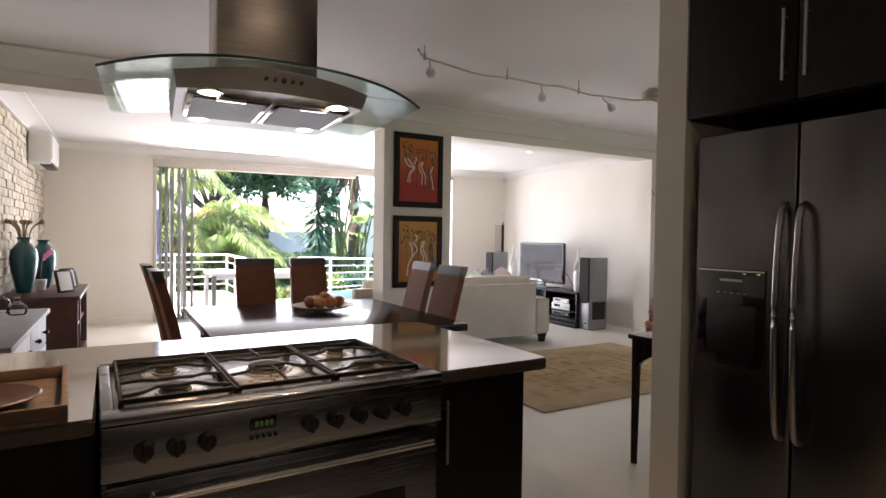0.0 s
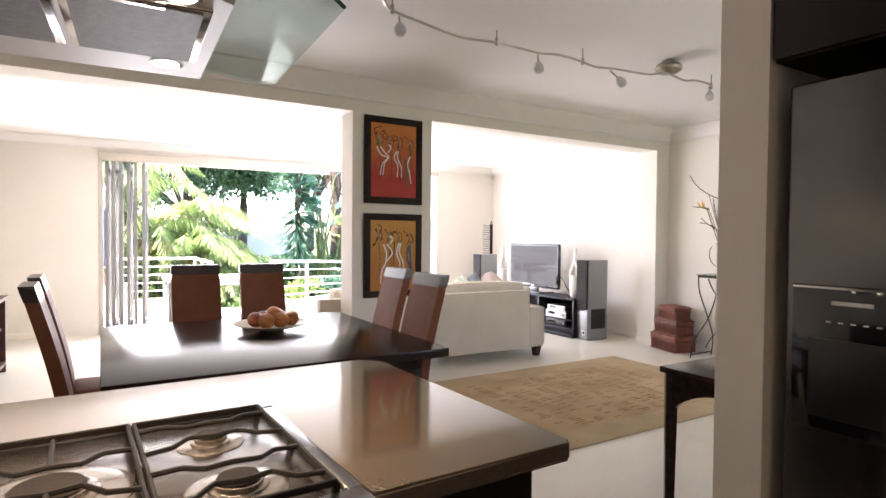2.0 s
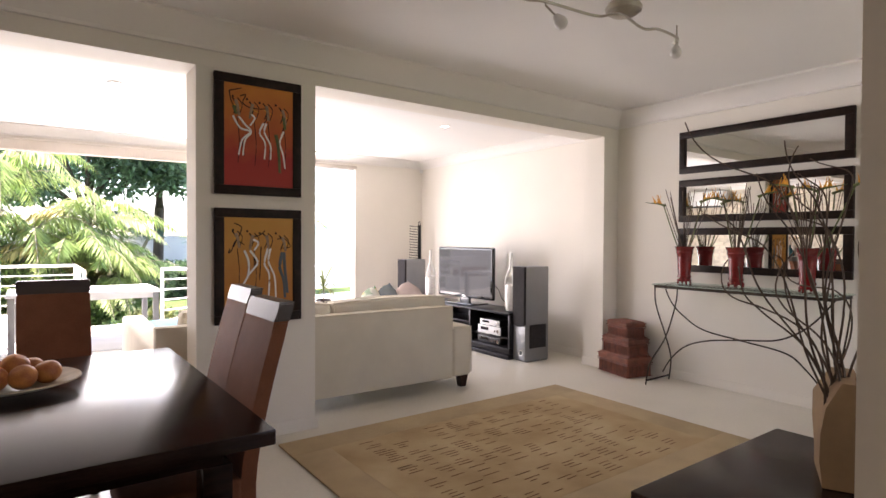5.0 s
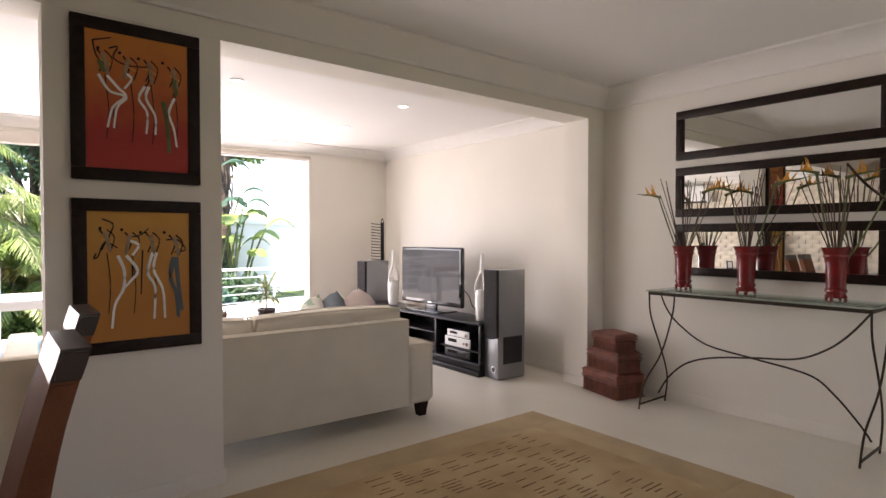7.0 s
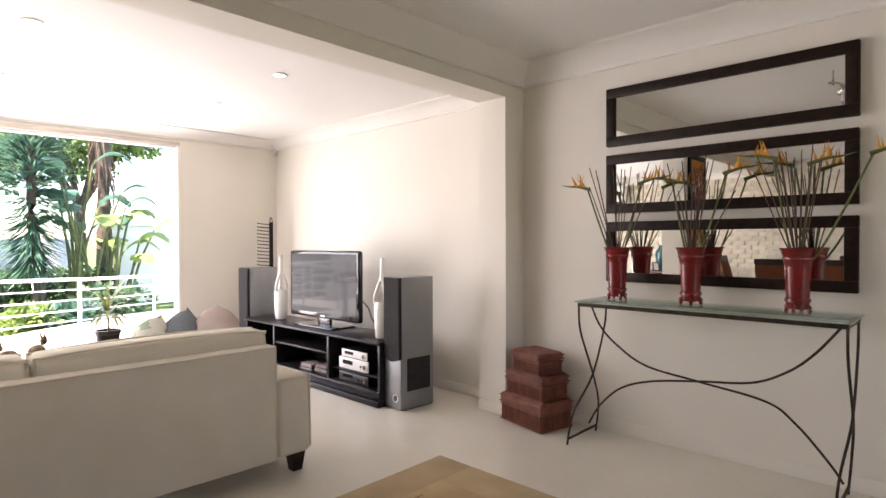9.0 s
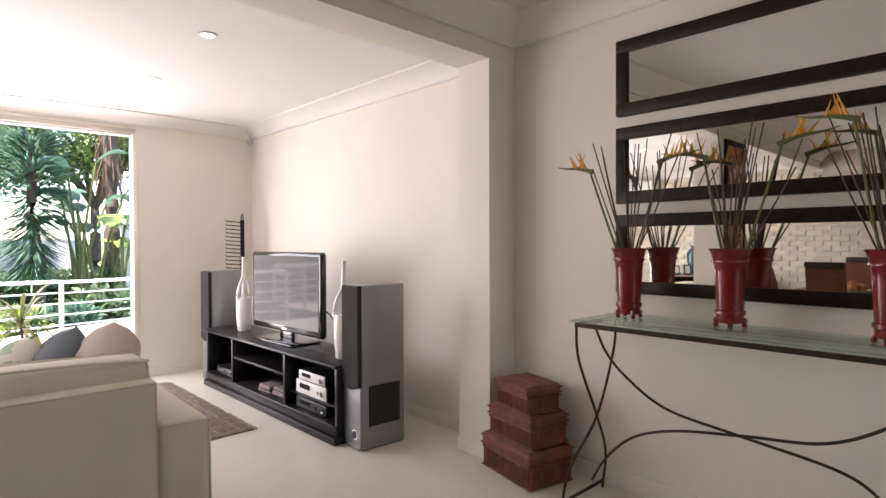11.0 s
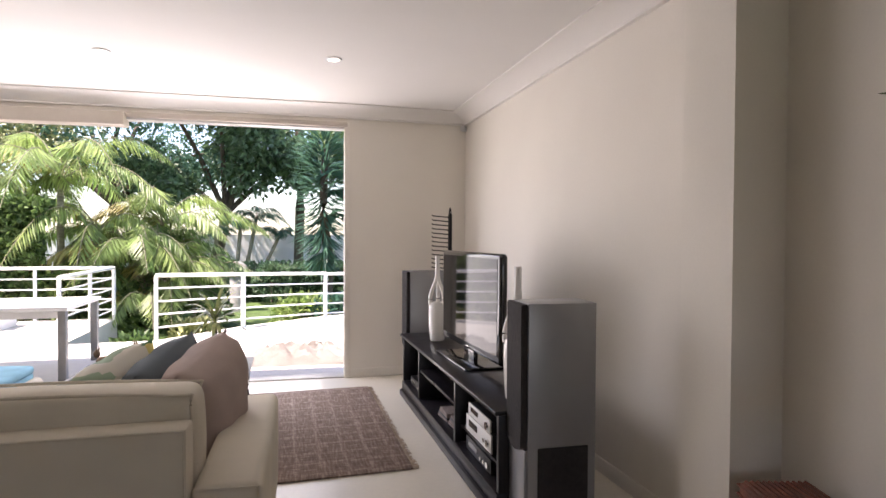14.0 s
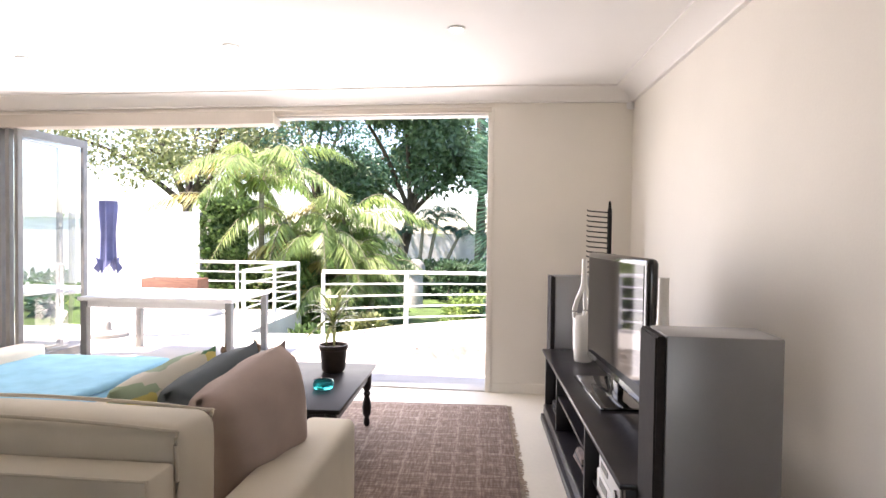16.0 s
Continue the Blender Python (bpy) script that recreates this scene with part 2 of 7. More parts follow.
    "mirror": mat("mirror_silver", (0.86, 0.87, 0.86), 0.01, 1.0, vary=0.01),
    "drawers": mat("grey_painted_wood", (0.36, 0.35, 0.36), 0.5, vary=0.1, scale=6, bump=0.05),
    "lampglass": mat("frosted_glass", (0.62, 0.60, 0.57), 0.35, vary=0.05, scale=10),
    "nickel": mat("satin_nickel", (0.42, 0.39, 0.33), 0.35, 0.9, vary=0.1, scale=10),
    "plug": mat("white_plastic", (0.75, 0.74, 0.72), 0.4, vary=0.03),
    "hoodlamp": glow("hood_bulb", (1.0, 0.83, 0.55), 4.0),
    "downlight": glow("downlight_bulb", (1.0, 0.93, 0.8), 3.0),
    "lcd": glow("oven_clock_green", (0.06, 0.11, 0.03), 0.04),
    "filter": mat("grease_filter_mesh", (0.10, 0.095, 0.09), 0.5, 0.9, vary=0.25, scale=70, bump=0.6, bscale=350),
    "book": mat("paperbacks", (0.25, 0.2, 0.18), 0.7, vary=0.3, scale=12),
    "pink": mat("pink_petal", (0.62, 0.05, 0.22), 0.6, vary=0.25, scale=18),
    "tan": mat("carved_tan_wood", (0.30, 0.2, 0.11), 0.6, vary=0.4, scale=16),
    # invented dark tone for unseen kitchen walls, so the steel reflects less
    "dark_wall": mat("unseen_dark_wall", (0.035, 0.026, 0.022), 0.5, vary=0.25, scale=3),
    "hood_steel": mat("satin_hood_steel", (0.62, 0.62, 0.63), 0.45, 0.65, vary=0.05, scale=4, bump=0.02, bscale=120, stretch=(1, 1, 20)),
    "table_top": mat("dull_black_table", (0.011, 0.009, 0.010), 0.42, spec=0.12, vary=0.3, scale=7, bump=0.03, bscale=60, rvary=0.06),
    "plate_wood": mat("pale_plate_wood", (0.5, 0.41, 0.29), 0.45, vary=0.15, scale=9, stretch=(1, 6, 1), bump=0.05),
    "dracaena": mat("striped_leaf", (0.13, 0.21, 0.06), 0.4, vary=0.3, scale=14, island=0.3, color2=(0.34, 0.36, 0.13), trans=0.3),
    "edge_glass": mat("green_glass_edge", (0.05, 0.10, 0.085), 0.15, vary=0.1, scale=10),
    "hob": mat("stained_hob_steel", (0.19, 0.17, 0.15), 0.24, 0.95, vary=0.25, scale=9),
    "leaf_yellow": mat("yellowed_frond", (0.42, 0.42, 0.12), 0.5, vary=0.3, scale=2, island=0.35, color2=(0.38, 0.30, 0.11), trans=0.4),
    "chimney_steel": mat("brushed_chimney_steel", (0.50, 0.45, 0.40), 0.17, 1.0, vary=0.1, scale=4, bump=0.05, bscale=60, stretch=(1, 1, 40), rvary=0.05),
    "oven_glass": mat("grey_oven_glass", (0.10, 0.105, 0.12), 0.25, 0.6, vary=0.15, scale=3, coat=0.6),
    "tray_wood": mat("worn_brown_tray", (0.14, 0.085, 0.05), 0.6, vary=0.35, scale=9, stretch=(1, 7, 1), bump=0.08),
    "trim": mat("door_trim_paint", (0.58, 0.52, 0.45), 0.6, vary=0.05, scale=3),
    "timber_floor": mat("threshold_stone", (0.5, 0.47, 0.42), 0.5, vary=0.1),
}


def pattern_mat(name, build):
    m = bpy.data.materials.new(name)
    m.use_nodes = True
    nt = m.node_tree
    build(nt, nt.nodes["Principled BSDF"])
    M[name] = m


def N(nt, kind, **inputs):
    n = nt.nodes.new(kind)
    for k, v in inputs.items():
        n.inputs[k.replace("_", " ")].default_value = v
    return n


def ramp_node(nt, src, stops):
    r = nt.nodes.new("ShaderNodeValToRGB")
    while len(r.color_ramp.elements) < len(stops):
        r.color_ramp.elements.new(0.5)
    for e, (p, c) in zip(r.color_ramp.elements, stops):
        e.position, e.color = p, (*c, 1)
    nt.links.new(src, r.inputs[0])
    return r


def rug_plain(nt, b):
    """Worn brown rug with a thin, broken check of paler threads."""
    tc = N(nt, "ShaderNodeTexCoord")
    lines = []
    for ax, sc in (("X", 2.1), ("Y", 1.9)):
        w = N(nt, "ShaderNodeTexWave", Scale=sc, Distortion=0.7, Detail=3.0)
        w.bands_direction = ax
        nt.links.new(tc.outputs["Object"], w.inputs[0])
        mr = N(nt, "ShaderNodeMapRange", From_Min=0.84, From_Max=1.0)
        nt.links.new(w.outputs[1], mr.inputs[0])
        lines.append(mr)
    mx = N(nt, "ShaderNodeMath")
    mx.operation = "MAXIMUM"
    nt.links.new(lines[0].outputs[0], mx.inputs[0]), nt.links.new(lines[1].outputs[0], mx.inputs[1])
    wear = N(nt, "ShaderNodeTexNoise", Scale=2.6, Detail=6.0)
    nt.links.new(tc.outputs["Object"], wear.inputs[0])
    streak = []
    for sc in ((40, 5, 1), (5, 40, 1)):
        n = N(nt, "ShaderNodeTexNoise", Scale=2.0, Detail=6.0)
        mp = N(nt, "ShaderNodeMapping", Scale=sc)
        nt.links.new(tc.outputs["Object"], mp.inputs[0]), nt.links.new(mp.outputs[0], n.inputs[0])
        streak.append(n)
    st = N(nt, "ShaderNodeMath")
    nt.links.new(streak[0].outputs[0], st.inputs[0]), nt.links.new(streak[1].outputs[0], st.inputs[1])
    mu = N(nt, "ShaderNodeMath")
    mu.operation = "MULTIPLY"
    nt.links.new(mx.outputs[0], mu.inputs[0]), nt.links.new(wear.outputs[0], mu.inputs[1])
    sm = N(nt, "ShaderNodeMath")
    sm.operation = "MULTIPLY_ADD"
    sm.inputs[1].default_value = 0.26
    nt.links.new(mu.outputs[0], sm.inputs[0])
    s2 = N(nt, "ShaderNodeMath")
    s2.operation = "MULTIPLY_ADD"
    s2.inputs[1].default_value, s2.inputs[2].default_value = 0.9, -0.5
    nt.links.new(st.outputs[0], s2.inputs[0]), nt.links.new(s2.outputs[0], sm.inputs[2])
    r = ramp_node(nt, sm.outputs[0], [(0.15, (0.12, 0.075, 0.055)), (0.45, (0.22, 0.155, 0.12)), (0.8, (0.42, 0.34, 0.28))])
    nt.links.new(r.outputs[0], b.inputs["Base Color"])
    b.inputs["Roughness"].default_value = 0.95
    bp = N(nt, "ShaderNodeBump", Strength=0.5, Distance=0.006)
    n3 = N(nt, "ShaderNodeTexNoise", Scale=240.0)
    nt.links.new(tc.outputs["Object"], n3.inputs[0]), nt.links.new(n3.outputs[0], bp.inputs["Height"]), nt.links.new(bp.outputs[0], b.inputs["Normal"])


def rug_tan(nt, b):
    tc = N(nt, "ShaderNodeTexCoord")
    n = N(nt, "ShaderNodeTexNoise", Scale=2.2, Detail=8.0)
    nt.links.new(tc.outputs["Object"], n.inputs[0])
    r = ramp_node(nt, n.outputs[0], [(0.3, (0.37, 0.25, 0.12)), (0.5, (0.46, 0.33, 0.175)), (0.72, (0.54, 0.41, 0.235))])
    nt.links.new(r.outputs[0], b.inputs["Base Color"])
    b.inputs["Roughness"].default_value = 0.95
    bp = N(nt, "ShaderNodeBump", Strength=0.6, Distance=0.006)
    n3 = N(nt, "ShaderNodeTexNoise", Scale=160.0)
    nt.links.new(tc.outputs["Object"], n3.inputs[0]), nt.links.new(n3.outputs[0], bp.inputs["Height"]), nt.links.new(bp.outputs[0], b.inputs["Normal"])


def canvas_art(a, c):
    def build(nt, b):
        tc = N(nt, "ShaderNodeTexCoord")
        sp = N(nt, "ShaderNodeSeparateXYZ")
        nt.links.new(tc.outputs["Object"], sp.inputs[0])
        n = N(nt, "ShaderNodeTexNoise", Scale=7.0, Detail=6.0)
        nt.links.new(tc.outputs["Object"], n.inputs[0])
        s = N(nt, "ShaderNodeMath")
        s.operation = "MULTIPLY_ADD"
        s.inputs[1].default_value = 0.35
        nt.links.new(n.outputs[0], s.inputs[0]), nt.links.new(sp.outputs[2], s.inputs[2])
        mr = N(nt, "ShaderNodeMapRange")
        mr.inputs["From Min"].default_value, mr.inputs["From Max"].default_value = 0.42, 0.95
        nt.links.new(s.outputs[0], mr.inputs[0])
        r = ramp_node(nt, mr.outputs[0], [(0.0, a), (1.0, c)])
        nt.links.new(r.outputs[0], b.inputs["Base Color"])
        b.inputs["Roughness"].default_value = 0.6
    return build


def blotch(nt, b):
    """Printed cushion of green, yellow and cream patches."""
    tc = N(nt, "ShaderNodeTexCoord")
    v = N(nt, "ShaderNodeTexVoronoi", Scale=11.0)
    n = N(nt, "ShaderNodeTexNoise", Scale=9.0)
    nt.links.new(tc.outputs["Object"], n.inputs[0])
    mx = N(nt, "ShaderNodeMix", Factor=0.12)
    mx.data_type = "VECTOR"
    mx.inputs[0].default_value = 0.15
    nt.links.new(tc.outputs["Object"], mx.inputs[4]), nt.links.new(n.outputs[1], mx.inputs[5])
    nt.links.new(mx.outputs[1], v.inputs[0])
    sp = N(nt, "ShaderNodeSeparateColor")
    nt.links.new(v.outputs["Color"], sp.inputs[0])
    r = ramp_node(nt, sp.outputs[0], [(0.0, (0.55, 0.53, 0.42)), (0.4, (0.58, 0.50, 0.16)), (0.55, (0.09, 0.22, 0.10)), (0.7, (0.30, 0.40, 0.28)), (0.82, (0.6, 0.58, 0.5))])
    r.color_ramp.interpolation = "CONSTANT"
    nt.links.new(r.outputs[0], b.inputs["Base Color"])
    b.inputs["Roughness"].default_value = 0.9


pattern_mat("rug_brown", rug_plain)
pattern_mat("rug_tan", rug_tan)
pattern_mat("art_red", canvas_art((0.40, 0.028, 0.018), (0.62, 0.22, 0.03)))
pattern_mat("art_gold", canvas_art((0.47, 0.18, 0.025), (0.60, 0.30, 0.055)))
pattern_mat("cush_print", blotch)

# ---- building helpers ----


def bm_new():
    return bmesh.new()


def box(bm, x0, x1, y0, y1, z0, z1, m=None, bevel=0.0, seg=2):
    r = bmesh.ops.create_cube(bm, size=1.0)
    vs = r["verts"]
    t = Matrix.Translation(((x0 + x1) / 2, (y0 + y1) / 2, (z0 + z1) / 2)) @ Matrix.Diagonal((x1 - x0, y1 - y0, z1 - z0, 1))
    bmesh.ops.transform(bm, matrix=(m @ t if m else t), verts=vs)
    if bevel:
        es = list({e for v in vs for e in v.link_edges})
        bmesh.ops.bevel(bm, geom=es, offset=bevel, segments=seg, affect="EDGES", profile=0.5)
    return bm


def cyl(bm, p, q, r, r2=None, seg=16, caps=True):
    p, q = Vector(p), Vector(q)
    d = q - p
    m = Matrix.Translation((p + q) / 2) @ d.to_track_quat("Z", "Y").to_matrix().to_4x4()
    bmesh.ops.create_cone(bm, cap_ends=caps, segments=seg, radius1=r, radius2=r if r2 is None else r2, depth=d.length, matrix=m)
    return bm


def ball(bm, c, r, seg=16, scale=(1, 1, 1)):
    bmesh.ops.create_uvsphere(bm, u_segments=seg, v_segments=max(6, seg // 2), radius=r, matrix=Matrix.Translation(c) @ Matrix.Diagonal((*scale, 1)))
    return bm


def lathe(bm, prof, seg=28, m=None):
    """Turned body from (radius, height) pairs."""
    rings = []
    for r, z in prof:
        ring = [bm.verts.new((r * math.cos(2 * math.pi * i / seg), r * math.sin(2 * math.pi * i / seg), z)) for i in range(seg)]
        rings.append(ring)
    for a, b in zip(rings, rings[1:]):
        for i in range(seg):
            bm.faces.new((a[i], a[(i + 1) % seg], b[(i + 1) % seg], b[i]))
    bm.faces.new(list(reversed(rings[0])))
    bm.faces.new(rings[-1])
    if m:
        bmesh.ops.transform(bm, matrix=m, verts=[v for ring in rings for v in ring])
    return bm


def tube(bm, pts, r, seg=8, r_end=None):
    pts = [Vector(p) for p in pts]
    rings = []
    for i, p in enumerate(pts):
        d = (pts[min(i + 1, len(pts) - 1)] - pts[max(i - 1, 0)]).normalized()
        q = d.to_track_quat("Z", "Y").to_matrix()
        rr = r if r_end is None else r + (r_end - r) * i / (len(pts) - 1)
        rings.append([bm.verts.new(p + q @ Vector((rr * math.cos(2 * math.pi * k / seg), rr * math.sin(2 * math.pi * k / seg), 0))) for k in range(seg)])
    for a, b in zip(rings, rings[1:]):
        for k in range(seg):
            try:
                bm.faces.new((a[k], a[(k + 1) % seg], b[(k + 1) % seg], b[k]))
            except ValueError:
                pass
    bm.faces.new(list(reversed(rings[0]))), bm.faces.new(rings[-1])
    return bm


def smooth_path(pts, n=8):
    """Points along a smooth curve through pts."""
    P = [Vector(p) for p in pts]
    out = []
    for i in range(len(P) - 1):
        a, b, c, d = P[max(i - 1, 0)], P[i], P[i + 1], P[min(i + 2, len(P) - 1)]
        for k in range(n):
            t = k / n
            out.append(0.5 * ((2 * b) + (c - a) * t + (2 * a - 5 * b + 4 * c - d) * t * t + (3 * b - a - 3 * c + d) * t ** 3))
    return out + [P[-1]]


def prism(bm, poly, z0, z1, m=None):
    """A flat outline of (x, y) pairs raised from z0 to z1."""
    a = [bm.verts.new((x, y, z0)) for x, y in poly]
    b = [bm.verts.new((x, y, z1)) for x, y in poly]
    n = len(poly)
    bm.faces.new(list(reversed(a))), bm.faces.new(b)
    for i in range(n):
        bm.faces.new((a[i], a[(i + 1) % n], b[(i + 1) % n], b[i]))
    if m:
        bmesh.ops.transform(bm, matrix=m, verts=a + b)
    return bm


def strip_mesh(bm, prof, a, b, side):
    """A moulding: profile of (out, up) pairs swept from a to b; side is the way out from the wall."""
    a, b, side = Vector(a), Vector(b), Vector(side)
    ra = [bm.verts.new(a + side * o + Vector((0, 0, u))) for o, u in prof]
    rb = [bm.verts.new(b + side * o + Vector((0, 0, u))) for o, u in prof]
    n = len(prof)
    for i in range(n):
        bm.faces.new((ra[i], ra[(i + 1) % n], rb[(i + 1) % n], rb[i]))
    bm.faces.new(ra), bm.faces.new(list(reversed(rb)))
    return bm


def link(name, bm, material, smooth=None):
    bmesh.ops.recalc_face_normals(bm, faces=bm.faces)
    me = bpy.data.meshes.new(name)
    bm.to_mesh(me)
    bm.free()
    me.materials.append(M[material])
    if smooth:
        me.shade_smooth()
        me.set_sharp_from_angle(angle=radians(smooth))
    return new(name, me)


def part(name, bm, material, parent, label="", smooth=40):
    ob = link(name, bm, material, smooth)
    ob.parent = parent
    if label:
        tagged(ob, label)
    return ob


def thing(name, label, category, m=None, group="", kind=""):
    ob = new(name)
    ob.empty_display_size = 0.1
    if m is not None:
        ob.matrix_world = m
    return tagged(ob, label, category, group, kind)


def solid(name, bm, material, label, category, m=None, group="", kind="", smooth=40):
    ob = link(name, bm, material, smooth)
    if m is not None:
        ob.matrix_world = m
    return tagged(ob, label, category, group, kind)


def structure(name, bm, material, label="", smooth=None):
    ob = link(name, bm, material, smooth)
    return tagged(ob, label, "", "", "structure")

# ---- large structure ----
CK, CL = 2.80, 2.68  # ceilings of the kitchen side and of the living room
structure("floor", box(bm_new(), -1.4, 6.9, -3.2, 5.6, -0.25, 0.0), "floor", "pale cream screed floor with a soft sheen")
DM = pose(5.43, 9.39, 0, 0, 0, 176.5)  # the doorway's own axes: x along it to the left, y into the room
bm = bm_new()
prism(bm, [(-1.4, 5.6), (6.9, 5.6), (6.9, 9.61), (5.43, 9.61), (-1.4, 10.03)], -0.25, 0.0)
structure("floor_living", bm, "floor", "pale cream screed floor with a soft sheen")
structure("ceiling", box(bm_new(), -1.4, 6.9, -3.2, 5.6, CK, CK + 0.15), "ceiling", "white plaster ceiling")
bm = bm_new()
prism(bm, [(-1.4, 5.6), (6.9, 5.6), (6.9, 9.61), (5.43, 9.61), (-1.4, 10.03)], CL, CL + 0.15)
structure("ceiling_living", bm, "ceiling", "white plaster ceiling with downlights")

bm = bm_new()  # beam, middle pier and end pier in one
box(bm, -1.2, 6.62, 5.46, 5.74, 2.53, CK)
structure("wall_beam", bm, "wall", "white plastered beam between kitchen and living room")
structure("wall_pier", box(bm_new(), 2.21, 3.036, 5.463, 5.737, 0, 2.53), "wall", "white plastered pier between two openings")
structure("wall_pier_end", box(bm_new(), 6.38, 6.70, 5.463, 5.737, 0, 2.53), "wall", "white plastered end pier")
structure("wall_east_living", box(bm_new(), 6.635, 6.9, 5.737, 9.39, 0, CL), "wall", "cream painted wall behind the television")
structure("wall_east_hall", box(bm_new(), 6.62, 6.9, -0.2, 5.463, 0, CK), "wall", "cream painted wall with three mirrors")
structure("wall_north", box(bm_new(), 5.43, 6.9, 9.39, 9.61, 0, CL), "wall", "cream painted wall beside the doorway")
bm = bm_new()
box(bm, 0.0, 5.25, -0.22, 0.0, 2.53, CL, DM)
structure("wall_door_head", bm, "wall", "cream painted wall above the folding doors")
bm = bm_new()
box(bm, 5.25, 6.85, -0.22, 0.0, 0, CL, DM)
structure("wall_north_west", bm, "wall", "cream painted wall beside the folding doors")
# unseen kitchen walls: dark below and cream above to shape the steel's reflections
structure("wall_kitchen_west", box(bm_new(), -1.4, -1.225, -3.0, 2.75, 0, 1.4), "dark_wall", "unseen kitchen wall, dark to dim reflections in the steel")
structure("wall_kitchen_west_upper", box(bm_new(), -1.4, -1.225, -3.0, 2.75, 1.4, CK), "wall", "unseen upper kitchen wall, cream to brighten reflections in the steel")
structure("wall_west", box(bm_new(), -1.4, -1.225, 2.75, 10.3, 0, CK), "mortar", "bagged pale brick wall")
structure("wall_south", box(bm_new(), -1.4, 3.1, -3.2, -3.0, 0, 0.9), "dark_wall", "unseen kitchen wall, dark to dim reflections in the steel")
structure("wall_south_upper", box(bm_new(), -1.4, 3.1, -3.2, -3.0, 0.9, CK), "wall", "unseen upper kitchen wall, cream to brighten reflections in the steel")
# unseen too, kept dark to hold down bounced light
structure("wall_fridge", box(bm_new(), 2.95, 3.1, -3.0, 1.61, 0, CK), "dark_wall", "unseen wall behind the refrigerator, dark to cut bounced light")
structure("wall_nib", box(bm_new(), 1.995, 3.1, 1.61, 1.765, 0, CK), "wall", "cream painted wall end beside the refrigerator")
# unseen wall; its opening is invented to let fill light into the hall
bm = bm_new()
for a in ((3.1, 3.9, 0, CK), (5.9, 6.62, 0, CK), (3.9, 5.9, 0, 0.9), (3.9, 5.9, 2.1, CK)):
    box(bm, a[0], a[1], -0.2, 0.0, a[2], a[3])
structure("wall_south_hall", bm, "wall", "unseen cream hall wall with an added opening for fill light")

# cornices
COVE = [(0, 0), (0.19, 0), (0.19, -0.012), (0.15, -0.02), (0.10, -0.038), (0.055, -0.07), (0.03, -0.095), (0.03, -0.11), (0, -0.11)]
BIG = [(o * 0.95, u * 1.5) for o, u in COVE]


def cornice(name, a, b, side, prof=COVE):
    structure(name, strip_mesh(bm_new(), prof, a, b, side), "cornice", "white moulded plaster cornice", smooth=30)


cornice("trim_cornice_beam", (-1.2, 5.46, CK), (6.62, 5.46, CK), (0, -1, 0), BIG)
cornice("trim_cornice_hall", (6.62, 5.44, CK), (6.62, 0, CK), (-1, 0, 0), BIG)
cornice("trim_cornice_television", (6.635, 9.39, CL), (6.635, 5.74, CL), (-1, 0, 0))
cornice("trim_cornice_north", (5.43, 9.39, CL), (6.635, 9.39, CL), (0, -1, 0))
ins = DM.to_3x3() @ Vector((0, 1, 0))
cornice("trim_cornice_doors", DM @ Vector((-0.02, 0, CL)), DM @ Vector((6.7, 0, CL)), ins)
cornice("trim_cornice_west", (-1.2, 9.8, CL), (-1.2, 5.74, CL), (1, 0, 0))

# skirtings
SK = [(0, 0), (0.014, 0), (0.014, 0.07), (0.008, 0.085), (0, 0.085)]


def skirting(name, a, b, side):
    structure(name, strip_mesh(bm_new(), SK, a, b, side), "wall", "low painted skirting", smooth=30)


skirting("baseboard_television", (6.635, 9.39, 0), (6.635, 5.74, 0), (-1, 0, 0))
skirting("baseboard_north", (5.45, 9.39, 0), (6.62, 9.39, 0), (0, -1, 0))
skirting("baseboard_hall", (6.62, 5.46, 0), (6.62, 0, 0), (-1, 0, 0))
skirting("baseboard_pier", (2.2, 5.463, 0), (3.05, 5.463, 0), (0, -1, 0))
skirting("baseboard_pier_side", (3.036, 5.463, 0), (3.036, 5.737, 0), (1, 0, 0))
skirting("baseboard_pier_end", (6.38, 5.45, 0), (6.38, 5.74, 0), (-1, 0, 0))
skirting("baseboard_pier_front", (6.38, 5.463, 0), (6.61, 5.463, 0), (0, -1, 0))
skirting("baseboard_north_west", DM @ Vector((5.27, 0, 0)), DM @ Vector((6.62, 0, 0)), ins)

# folding doors: frame, blind box, folded leaves
door = thing("door_1", "aluminium folding doors, fully open and stacked at one side", "folding door", DM, kind="structure")
bm = bm_new()
box(bm, 0.0, 0.05, -0.16, 0.012, 0, 2.529, bevel=0.004)
part("door_jamb", bm, "wall", door)
part("door_jamb", box(bm_new(), 5.20, 5.25, -0.16, 0.012, 0, 2.529, bevel=0.004), "trim", door)
part("door_track", box(bm_new(), 0.05, 5.20, -0.14, -0.02, 2.47, 2.529, bevel=0.004), "white_alu", door)
part("door_sill", box(bm_new(), 0.0, 5.24, -0.2, 0.0, -0.02, 0.012, bevel=0.003), "timber_floor", door)
part("blind_box", box(bm_new(), 2.02, 5.24, -0.10, 0.06, 2.405, 2.525, bevel=0.006), "trim", door, "cream painted blind box above the opening")
bm = bm_new()
box(bm, 0.02, 2.02, -0.08, 0.015, 2.487, 2.533, bevel=0.006)
part("head_trim", bm, "trim", door)


